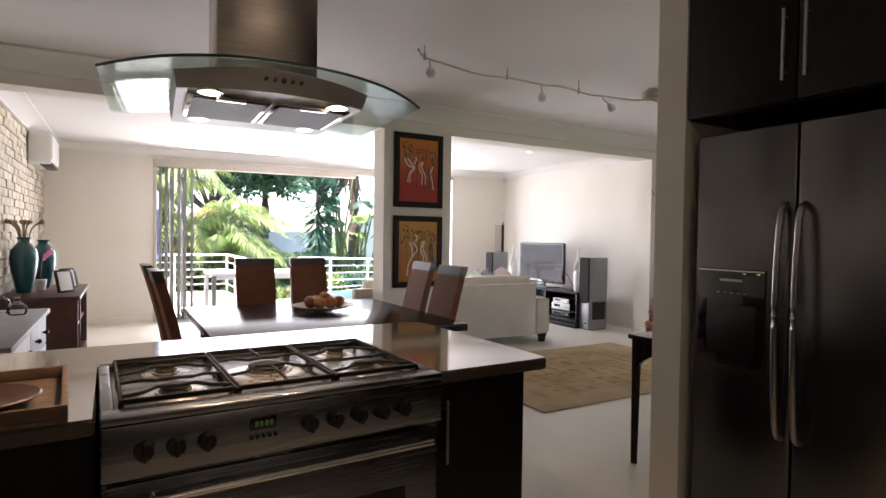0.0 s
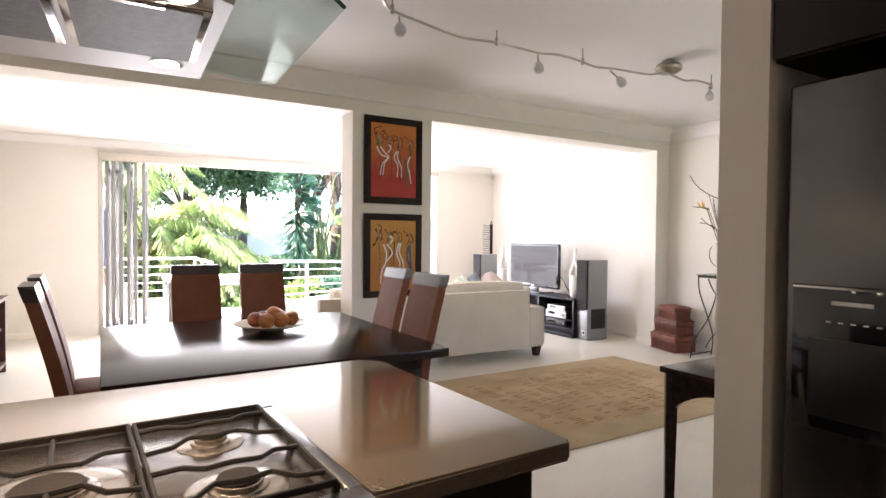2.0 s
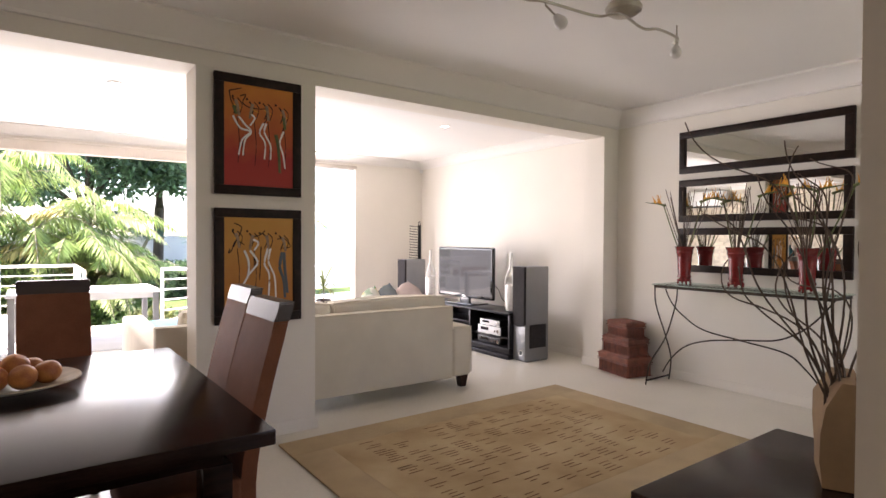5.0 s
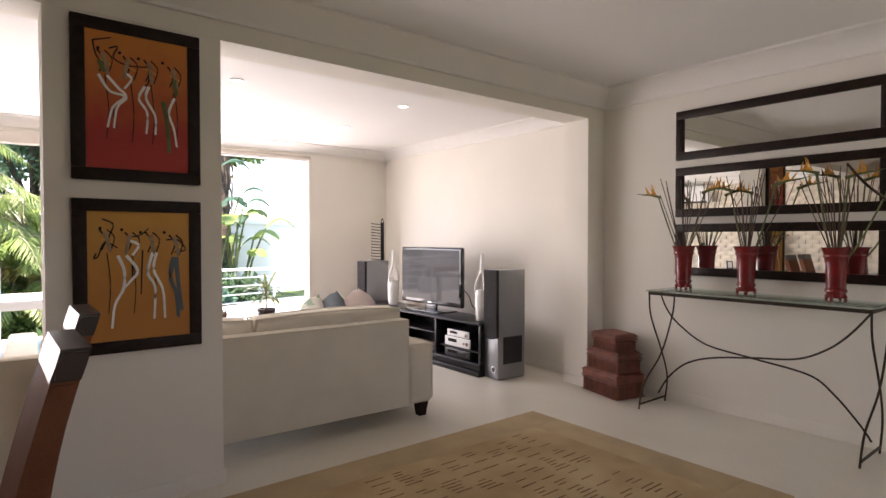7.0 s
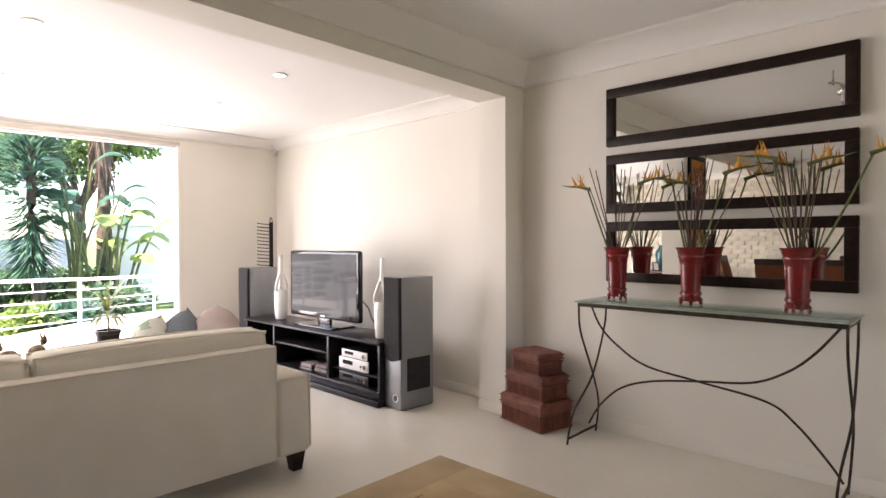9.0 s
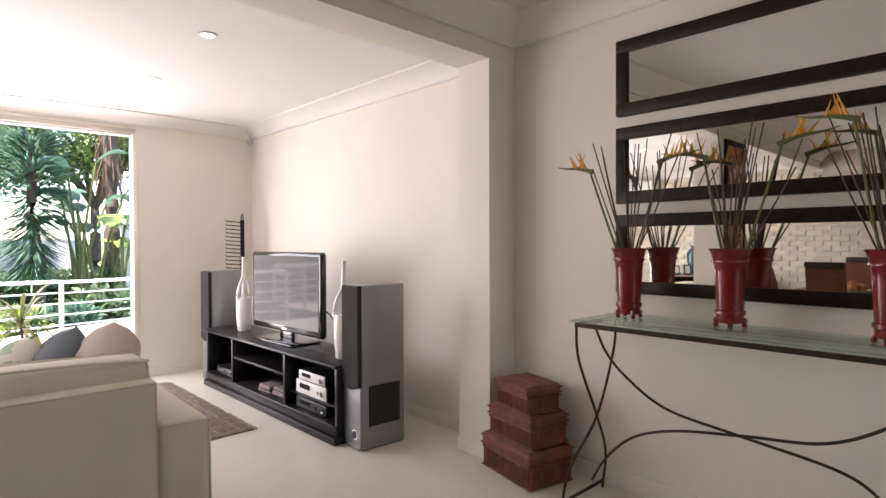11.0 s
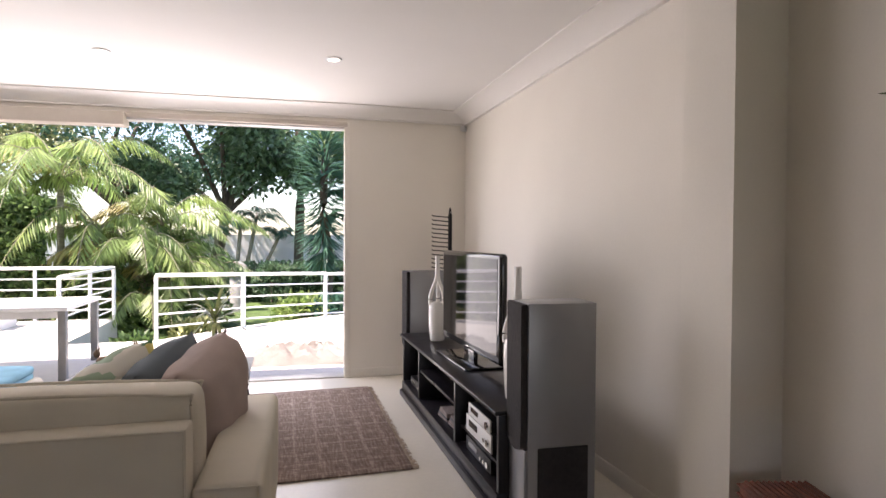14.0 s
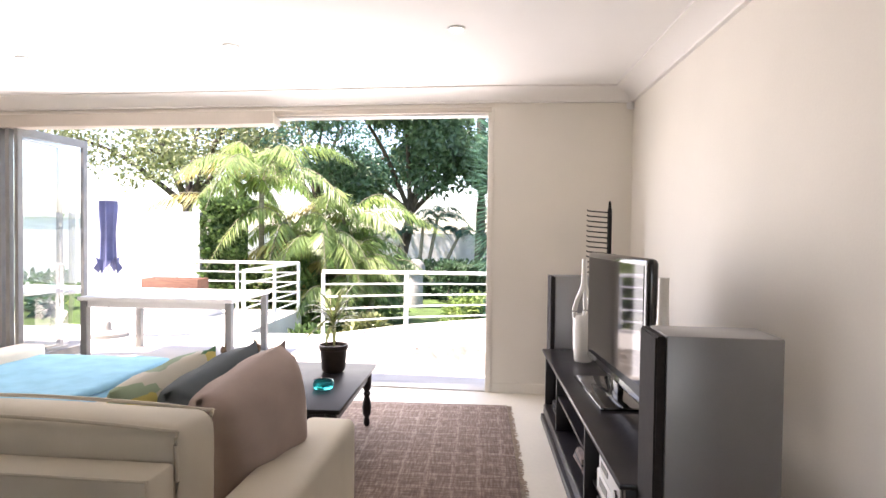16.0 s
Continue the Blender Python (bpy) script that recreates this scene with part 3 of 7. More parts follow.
def leaf_panel(u, lean):
    m = pose(u, 0, 0, 0, 0, lean)
    bm = bm_new()
    for y0, y1, z0, z1 in ((-0.86, -0.80, 0.02, 2.42), (-0.04, 0.02, 0.02, 2.42), (-0.80, -0.04, 0.02, 0.11), (-0.80, -0.04, 2.34, 2.42)):
        box(bm, -0.022, 0.022, y0, y1, z0, z1, m, bevel=0.004, seg=1)
    p = part("door_leaf", bm, "alu", door, "grey aluminium glazed door leaf standing folded")
    bm = bm_new()
    bm.faces.new([bm.verts.new(m @ Vector((0, y, z))) for y, z in ((-0.80, 0.11), (-0.04, 0.11), (-0.04, 2.34), (-0.80, 2.34))])
    pane = part("pane", bm, "glass", p)
    pane.visible_shadow = False


for k, (u, lean) in enumerate(((4.70, -2.0), (4.80, 1.5), (4.89, -1.2), (4.98, 1.2), (5.07, -0.6), (5.15, 0.8))):
    leaf_panel(u, lean)

# ground outside
structure("ground", box(bm_new(), -400, 400, -300, 500, -0.75, -0.55), "grass", "lawn that stretches away from the terrace")
bm = bm_new()
prism(bm, [(-3.0, 10.035), (-1.4, 10.035), (5.43, 9.615), (9.0, 9.615), (9.0, 15.5), (5.5, 14.15), (4.15, 13.25), (3.1, 12.22), (2.0, 12.22), (2.0, 14.7), (-3.0, 14.7)], -0.545, -0.03)
structure("pavement", bm, "deck", "sun-bleached pale terrace paving")

# ---- kitchen ----
ISLAND = pose(1.213, 1.604, 0, 0, 0, 2.2) @ pose(-1.20, -1.43, 0)  # the island stands slightly askew
FRIDGE = pose(-0.02, 0.08, 0)
HOOD = pose(0.22, 1.745, 0, 0, 0, -2) @ pose(0, -1.745, 0)


def kitchen_island():
    t = thing("kitchen_island", "dark espresso kitchen island cabinets under stone", "kitchen island", ISLAND)
    part("cabinet_body", box(bm_new(), 0.71, 1.13, 1.50, 2.20, 0.1, 0.885), "cabinet", t)
    part("cabinet_body", box(bm_new(), -1.15, -0.275, 1.50, 2.20, 0.1, 0.885), "cabinet", t)
    part("back_panel", box(bm_new(), -1.15, 1.13, 2.2, 2.22, 0.0, 0.885), "cabinet", t)
    part("plinth", box(bm_new(), -1.1, -0.27, 1.56, 2.19, 0, 0.1), "black", t)
    part("plinth", box(bm_new(), 0.71, 1.09, 1.56, 2.19, 0, 0.1), "black", t)
    d = part("cabinet_door", box(bm_new(), 0.705, 1.125, 1.478, 1.4985, 0.12, 0.88, bevel=0.003), "cabinet", t)
    bm = bm_new()
    cyl(bm, (0.76, 1.448, 0.60), (0.76, 1.448, 0.82), 0.006)
    cyl(bm, (0.76, 1.478, 0.63), (0.76, 1.448, 0.63), 0.004), cyl(bm, (0.76, 1.478, 0.79), (0.76, 1.448, 0.79), 0.004)
    part("handle", bm, "handle", d, "slim steel bar handle")
    for x0, x1 in ((-0.70, -0.28), (-1.14, -0.705)):
        part("cabinet_door", box(bm_new(), x0, x1, 1.478, 1.4985, 0.12, 0.88, bevel=0.003), "cabinet", t)


def worktop():
    """Stone slab with a rounded corner, in three lengths around the range."""
    bm = bm_new()
    def arc(cx, cy, r, a0, a1, n=6):
        return [(cx + r * math.cos(radians(a0 + (a1 - a0) * i / n)), cy + r * math.sin(radians(a0 + (a1 - a0) * i / n))) for i in range(n + 1)]
    poly = [(0.697, 1.43), *arc(1.188, 1.442, 0.012, -90, 0), *arc(1.12, 2.37, 0.08, 0, 90), (-1.2, 2.45), (-1.2, 1.43), (-0.274, 1.43), (-0.274, 2.045), (0.697, 2.045)]
    prism(bm, poly, 0.887, 0.93)
    es = [e for e in bm.edges if abs(e.verts[0].co.z - e.verts[1].co.z) < 1e-6]
    bmesh.ops.bevel(bm, geom=es, offset=0.006, segments=2, affect="EDGES")
    solid("worktop", bm, "granite", "polished speckled brown granite worktop on the island", "worktop", ISLAND, smooth=30)


kitchen_island()
worktop()


def range_cooker():
    X0, X1, Y0, Y1 = -0.264, 0.688, 1.40, 2.03
    t = thing("range_cooker", "wide stainless steel gas range set into the island", "cooker", ISLAND)
    part("body", box(bm_new(), X0, X1, Y0, Y1, 0.08, 0.925, bevel=0.004), "steel_h", t)
    bm = bm_new()
    box(bm, X0 + 0.03, X1 - 0.03, Y0 + 0.05, Y1 - 0.03, 0.926, 0.930, bevel=0.0015)
    part("hob_plate", bm, "hob", t, "stained steel hob plate")
    bm = bm_new()
    for x0, x1, y0, y1 in ((X0, X1, Y0 - 0.03, Y0 + 0.05), (X0, X1, Y1 - 0.03, Y1 + 0.004), (X0, X0 + 0.03, Y0 + 0.05, Y1 - 0.03), (X1 - 0.03, X1, Y0 + 0.05, Y1 - 0.03)):
        box(bm, x0, x1, y0, y1, 0.922, 0.944, bevel=0.006)
    part("hob_rim", bm, "steel_h", t)
    part("control_panel", box(bm_new(), X0, X1, Y0 - 0.03, Y0 + 0.001, 0.785, 0.921, bevel=0.006), "steel_h", t)
    for x in (-0.172, -0.10, -0.028, 0.245, 0.321, 0.397, 0.471, 0.545):
        bm = bm_new()
        cyl(bm, (x, Y0 - 0.03, 0.853), (x, Y0 - 0.05, 0.853), 0.024, 0.021, 20)
        box(bm, x - 0.005, x + 0.005, Y0 - 0.062, Y0 - 0.048, 0.832, 0.874, bevel=0.002)
        part("knob", bm, "black", t, "black control knob")
    clock = part("clock", box(bm_new(), 0.08, 0.15, Y0 - 0.034, Y0 - 0.029, 0.858, 0.892, bevel=0.002), "gloss_black", t)
    bm = bm_new()
    for i, x in enumerate((0.093, 0.105, 0.120, 0.132)):
        box(bm, x, x + 0.008, Y0 - 0.036, Y0 - 0.0345, 0.868, 0.883)
    part("digits", bm, "lcd", clock, "dim green clock digits")
    for i in range(5):
        part("button", cyl(bm_new(), (0.083 + i * 0.016, Y0 - 0.03, 0.84), (0.083 + i * 0.016, Y0 - 0.036, 0.84), 0.0055), "black", t)
    d = part("oven_door", box(bm_new(), X0 + 0.012, X1 - 0.012, Y0 - 0.022, Y0 - 0.002, 0.13, 0.772, bevel=0.004), "steel_h", t)
    part("oven_window", box(bm_new(), X0 + 0.13, X1 - 0.13, Y0 - 0.026, Y0 - 0.0225, 0.24, 0.60, bevel=0.002), "oven_glass", d, "grey reflecting oven glass")
    bm = bm_new()
    cyl(bm, (X0 + 0.07, Y0 - 0.058, 0.735), (X1 - 0.05, Y0 - 0.058, 0.735), 0.011, seg=16)
    for x in (X0 + 0.11, X1 - 0.09):
        cyl(bm, (x, Y0 - 0.02, 0.735), (x, Y0 - 0.058, 0.735), 0.008)
    part("handle", bm, "chrome", d, "long steel bar handle")
    part("plinth", box(bm_new(), X0 + 0.02, X1 - 0.02, Y0 + 0.05, Y1 - 0.02, 0.0, 0.08), "black", t)
    # burners with bright alloy spreaders, and pan supports of slim kinked bars
    W = (X1 - X0 - 0.08) / 3
    for i in range(3):
        cx = X0 + 0.04 + W * (i + 0.5)
        spots = ((cx, 1.585, 0.044), (cx, 1.845, 0.034)) if i != 1 else ((cx, 1.715, 0.066),)
        for x, y, r in spots:
            part("spill_dish", lathe(bm_new(), [(r * 2.1, 0.9302), (r * 2.05, 0.932), (r * 1.7, 0.933), (r * 1.2, 0.934)], 28, pose(x, y, 0)), "burner", t, "bright pressed alloy dish")
            b = part("burner", lathe(bm_new(), [(r * 1.25, 0.933), (r * 1.2, 0.937), (r, 0.939), (r, 0.946), (r * 0.9, 0.947)], 24, pose(x, y, 0)), "burner", t, "alloy gas burner")
            part("burner_cap", lathe(bm_new(), [(r * 0.85, 0.947), (r * 0.9, 0.95), (r * 0.82, 0.955), (r * 0.3, 0.956), (0.0, 0.956)], 24, pose(x, y, 0)), "iron", b)
        bm = bm_new()
        x0, x1, y0, y1, z, w = cx - W / 2 + 0.006, cx + W / 2 - 0.006, 1.465, 1.985, 0.960, 0.0042
        for p, q in (((x0, y0), (x1, y0)), ((x0, y1), (x1, y1)), ((x0, y0), (x0, y1)), ((x1, y0), (x1, y1))):
            box(bm, min(p[0], q[0]) - w, max(p[0], q[0]) + w, min(p[1], q[1]) - w, max(p[1], q[1]) + w, z - 0.014, z, bevel=0.002, seg=1)
        for x, y, r in spots:
            k = 0.075 if i != 1 else 0.105
            for sg in (-1, 1):
                bar = [(x0, y + sg * k, z - 0.004), (x - 0.085, y + sg * k * 0.95, z), (x - 0.05, y + sg * k * 0.5, z + 0.003), (x, y + sg * k * 0.62, z + 0.003), (x + 0.05, y + sg * k * 0.5, z + 0.003), (x + 0.085, y + sg * k * 0.95, z), (x1, y + sg * k, z - 0.004)]
                tube(bm, bar, 0.0052, 6)
            if i == 1:
                for sg in (-1, 1):
                    tube(bm, [(x, y + sg * 0.24, z - 0.004), (x, y + sg * 0.13, z), (x, y + sg * 0.07, z + 0.003)], 0.0052, 6)
        for x in (x0, x1):
            for y in (y0, 1.715, y1):
                box(bm, x - 0.006, x + 0.006, y - 0.006, y + 0.006, 0.930, z - 0.006)
        part("pan_support", bm, "iron", t, "black cast iron pan support")


def extractor_hood():
    t = thing("extractor_hood", "stainless island extractor hood with arched glass canopy and lit bulbs", "extractor hood", HOOD)
    n, HW = 24, 0.485
    def arch(x):
        return 1.88 - 0.045 * (x / HW) ** 2
    bm = bm_new()
    def front_y(x):
        return 1.595 + 0.14 * abs(x / HW) ** 3
    rows = []
    for i in range(n + 1):
        x = HW * (2 * i / n - 1)
        z = arch(x)
        back = 2.42 - 0.06 * (x / HW) ** 12
        rows.append([bm.verts.new((x, front_y(x) + (back - front_y(x)) * j / 4, z + dz)) for dz in (0, 0.008) for j in range(5)])
    for a, b in zip(rows, rows[1:]):
        for j in range(4):
            bm.faces.new((a[j], a[j + 1], b[j + 1], b[j])), bm.faces.new((a[5 + j], b[5 + j], b[6 + j], a[6 + j]))
        bm.faces.new((a[0], b[0], b[5], a[5])), bm.faces.new((a[4], a[9], b[9], b[4]))
    for r in (rows[0], rows[-1]):
        for j in range(4):
            bm.faces.new((r[j], r[j + 1], r[6 + j], r[5 + j]))
    part("glass_canopy", bm, "hood_glass", t, "clear arched glass canopy with green edge", smooth=30)
    # polished front edge of the glass
    bm = bm_new()
    tube(bm, [(x, front_y(x) - 0.002, arch(x) + 0.004) for x in (HW * (2 * i / 30 - 1) for i in range(31))], 0.0042, 6)
    part("glass_edge", bm, "edge_glass", t, "dark green polished glass edge", smooth=60)
    # body with a bowed front
    bm = bm_new()
    poly = [(0.295 * (i / 7 - 1), 1.655 + 0.085 * (i / 7 - 1) ** 2) for i in range(15)] + [(0.29, 2.33), (-0.29, 2.33)]
    lo = [bm.verts.new((x * 0.97, y + (0.03 if y < 2 else 0), 1.815)) for x, y in poly]
    hi = [bm.verts.new((x, y, arch(x) - 0.004)) for x, y in poly]
    m = len(poly)
    bm.faces.new(list(reversed(lo))), bm.faces.new(hi)
    for i in range(m):
        bm.faces.new((lo[i], lo[(i + 1) % m], hi[(i + 1) % m], hi[i]))
    part("hood_body", bm, "hood_steel", t, smooth=30)
    for x0, x1 in ((-0.255, -0.005), (0.005, 0.255)):
        f = part("filter_frame", box(bm_new(), x0, x1, 1.80, 2.15, 1.806, 1.8145, bevel=0.003), "chrome", t)
        part("filter", box(bm_new(), x0 + 0.016, x1 - 0.016, 1.815, 2.135, 1.802, 1.8055), "filter", f, "dull grease filter mesh")
        part("latch", box(bm_new(), (x0 + x1) / 2 - 0.045, (x0 + x1) / 2 + 0.045, 1.785, 1.815, 1.798, 1.8055, bevel=0.003), "chrome", f)
    for x, y in ((-0.195, 1.753), (0.195, 1.753), (-0.195, 2.2), (0.195, 2.2)):
        b = part("lamp_ring", lathe(bm_new(), [(0.037, 1.807), (0.037, 1.814), (0.034, 1.816)], 24, pose(x, y, 0)), "chrome", t)
        part("bulb", lathe(bm_new(), [(0.027, 1.8045), (0.027, 1.8068), (0.0, 1.8069)], 24, pose(x, y, 0)), "hoodlamp", b, "lit warm halogen bulb")
    for i, x in enumerate((-0.05, -0.024, 0.002, 0.028, 0.054)):
        part("button", cyl(bm_new(), (x, 1.668, 1.848), (x, 1.652, 1.848), 0.005 if i != 2 else 0.007, seg=14), "black", t)
    bm = bm_new()
    box(bm, -0.17, 0.15, 1.84, 2.10, 1.876, CK, bevel=0.004)
    part("chimney", bm, "chimney_steel", t, "brushed steel chimney up to the ceiling")


def refrigerator():
    t = thing("refrigerator", "side by side stainless refrigerator with water dispenser", "refrigerator", FRIDGE)
    part("body", box(bm_new(), 2.105, 2.90, 0.57, 1.485, 0.02, 1.83, bevel=0.006), "black", t)
    for y0, y1, hy in ((1.061, 1.488, 1.093), (0.568, 1.055, 1.023)):
        d = part("fridge_door", box(bm_new(), 2.045, 2.10, y0, y1, 0.06, 1.845, bevel=0.012, seg=3), "fridge", t)
        bm = bm_new()
        tube(bm, smooth_path([(2.046, hy, 0.62), (2.005, hy, 0.66), (1.985, hy, 0.9), (1.98, hy, 1.1), (1.985, hy, 1.3), (2.005, hy, 1.49), (2.046, hy, 1.53)], 5), 0.012, 10)
        part("handle", bm, "handle", d, "curved satin steel handle")
        if y0 > 1:
            disp = part("dispenser", box(bm_new(), 2.038, 2.046, 1.165, 1.462, 0.86, 1.268, bevel=0.003), "gloss_black", d, "black water and ice dispenser panel")
            part("recess", box(bm_new(), 2.033, 2.0385, 1.20, 1.415, 0.90, 1.12, bevel=0.002), "black", disp)
            bm = bm_new()
            for i in range(5):
                box(bm, 2.0365, 2.0382, 1.24 + i * 0.03, 1.252 + i * 0.03, 1.165, 1.169)
            box(bm, 2.0365, 2.0382, 1.26, 1.36, 1.215, 1.226)
            part("lettering", bm, "plug", disp, "pale unreadable lettering as bars")
            part("trim", box(bm_new(), 2.036, 2.0382, 1.167, 1.460, 1.258, 1.264), "chrome", disp)
    part("kick_plate", box(bm_new(), 2.08, 2.2, 0.58, 1.48, 0, 0.02), "black", t)


def overhead_cabinet():
    t = thing("overhead_cabinet", "dark espresso cabinet above the refrigerator", "kitchen cabinet", FRIDGE @ pose(0.02, 0.03, 0.01))
    part("body", box(bm_new(), 2.022, 2.948, 0.545, 1.495, 1.91, CK - 0.013), "cabinet", t)
    for y0, y1, hy in ((1.028, 1.493, 1.066), (0.55, 1.022, 0.985)):
        d = part("cabinet_door", box(bm_new(), 2.0, 2.021, y0, y1, 1.915, 2.79, bevel=0.003), "cabinet", t)
        bm = bm_new()
        cyl(bm, (1.972, hy, 1.99), (1.972, hy, 2.26), 0.006)
        cyl(bm, (1.972, hy, 2.02), (2.0, hy, 2.02), 0.004), cyl(bm, (1.972, hy, 2.23), (2.0, hy, 2.23), 0.004)
        part("handle", bm, "handle", d, "slim steel bar handle")


def dining_table():
    t = thing("dining_table", "large square dark polished dining table", "table", pose(0, 0.06, 0, 0, 0, 0.6))
    part("tabletop", box(bm_new(), 0.31, 2.07, 3.39, 5.20, 0.685, 0.74, bevel=0.006), "darkwood", t)
    part("apron", box(bm_new(), 0.45, 1.93, 3.53, 5.06, 0.605, 0.684), "darkwood", t)
    for x in (0.42, 1.86):
        for y in (3.52, 4.98):
            part("leg", box(bm_new(), x, x + 0.1, y, y + 0.1, 0, 0.6045, bevel=0.004), "darkwood", t)


def dining_bench():
    t = thing("dining_bench", "dark wooden bench along the table", "bench", pose(0, 0.035, 0))
    part("seat", box(bm_new(), 0.42, 1.98, 2.98, 3.40, 0.405, 0.47, bevel=0.006), "darkwood", t)
    for x in (0.55, 1.76):
        part("leg", box(bm_new(), x, x + 0.08, 3.03, 3.35, 0, 0.405, bevel=0.004), "darkwood", t)


def dining_chair():
    t = thing("dining_chair", "high-backed brown leather dining chair with glossy top band", "chair", pose(0, 0, 0), "chairs round the table")
    part("seat", box(bm_new(), -0.19, 0.19, -0.17, 0.24, 0.37, 0.475, bevel=0.025, seg=3), "leather", t)
    def back(z0, z1, n, grow=0.0, low=False):
        bm = bm_new()
        prof = []
        for i in range(n + 1):
            z = z0 + (z1 - z0) * i / n
            y = -0.19 - 0.155 * max(0, (z - 0.45) / 0.68) ** 1.35
            prof.append((y, z))
        outer = [(y - 0.03 - grow, z) for y, z in prof]
        inner = [(y + 0.03 + grow, z) for y, z in reversed(prof)]
        poly = outer + inner
        a = [bm.verts.new((-0.182 - grow, y, z)) for y, z in poly]
        b = [bm.verts.new((0.182 + grow, y, z)) for y, z in poly]
        k = len(poly)
        bm.faces.new(a), bm.faces.new(list(reversed(b)))
        for i in range(k):
            bm.faces.new((a[i], a[(i + 1) % k], b[(i + 1) % k], b[i]))
        es = [e for e in bm.edges if abs(e.verts[0].co.x - e.verts[1].co.x) < 1e-5]
        bmesh.ops.bevel(bm, geom=[e for e in es], offset=0.008, segments=2, affect="EDGES")
        return bm
    part("backrest", back(0.28, 1.067, 10), "leather", t)
    part("top_band", back(1.068, 1.145, 2, 0.002), "leather_top", t, "dark glossy leather band")
    for x in (-0.165, 0.165):
        for y in (-0.15, 0.2):
            bm = bm_new()
            tube(bm, [(x, y - (0.05 if y < 0 else 0), 0), (x, y, 0.37)], 0.019, 4, 0.028)
            part("leg", bm, "darkwood", t, smooth=20)
    return t


def fruit_bowl():
    bowl = lathe(bm_new(), [(0.07, 0), (0.075, 0.006), (0.16, 0.022), (0.225, 0.042), (0.222, 0.047), (0.15, 0.028), (0.06, 0.016)], 40)
    t = solid("fruit_plate", bowl, "plate_wood", "wide shallow plate of pale wood on the table", "plate", pose(1.275, 4.58, 0.741) @ Matrix.Diagonal((1.13, 1.13, 1.13, 1)))
    rng = random.Random(4)
    spots = ((-0.10, -0.02, 0.07, "apple"), (-0.05, -0.075, 0.068, "orange"), (0.035, -0.075, 0.066, "orange"), (0.11, -0.02, 0.066, "orange"), (0.06, 0.06, 0.066, "orange"), (-0.04, 0.055, 0.066, "apple"), (0.012, -0.008, 0.098, "orange"))
    for x, y, z, k in spots:
        bm = ball(bm_new(), (0, 0, 0), 0.054, 20)
        for v in bm.verts:
            d = math.hypot(v.co.x, v.co.y)
            v.co.z *= 0.92
            v.co.z -= 0.010 * math.exp(-(d / 0.014) ** 2) * (1 if v.co.z > 0 else 0)
        solid("nectarine" if k == "orange" else "red_apple", bm, k, "ripe orange nectarine on the plate" if k == "orange" else "dark red fruit on the plate", "fruit", pose(1.275 + 1.15 * x, 4.58 + 1.15 * y, 0.741 + 1.15 * z, rng.uniform(-30, 30), rng.uniform(-30, 30), rng.uniform(0, 360)), "fruit on the plate", smooth=180)


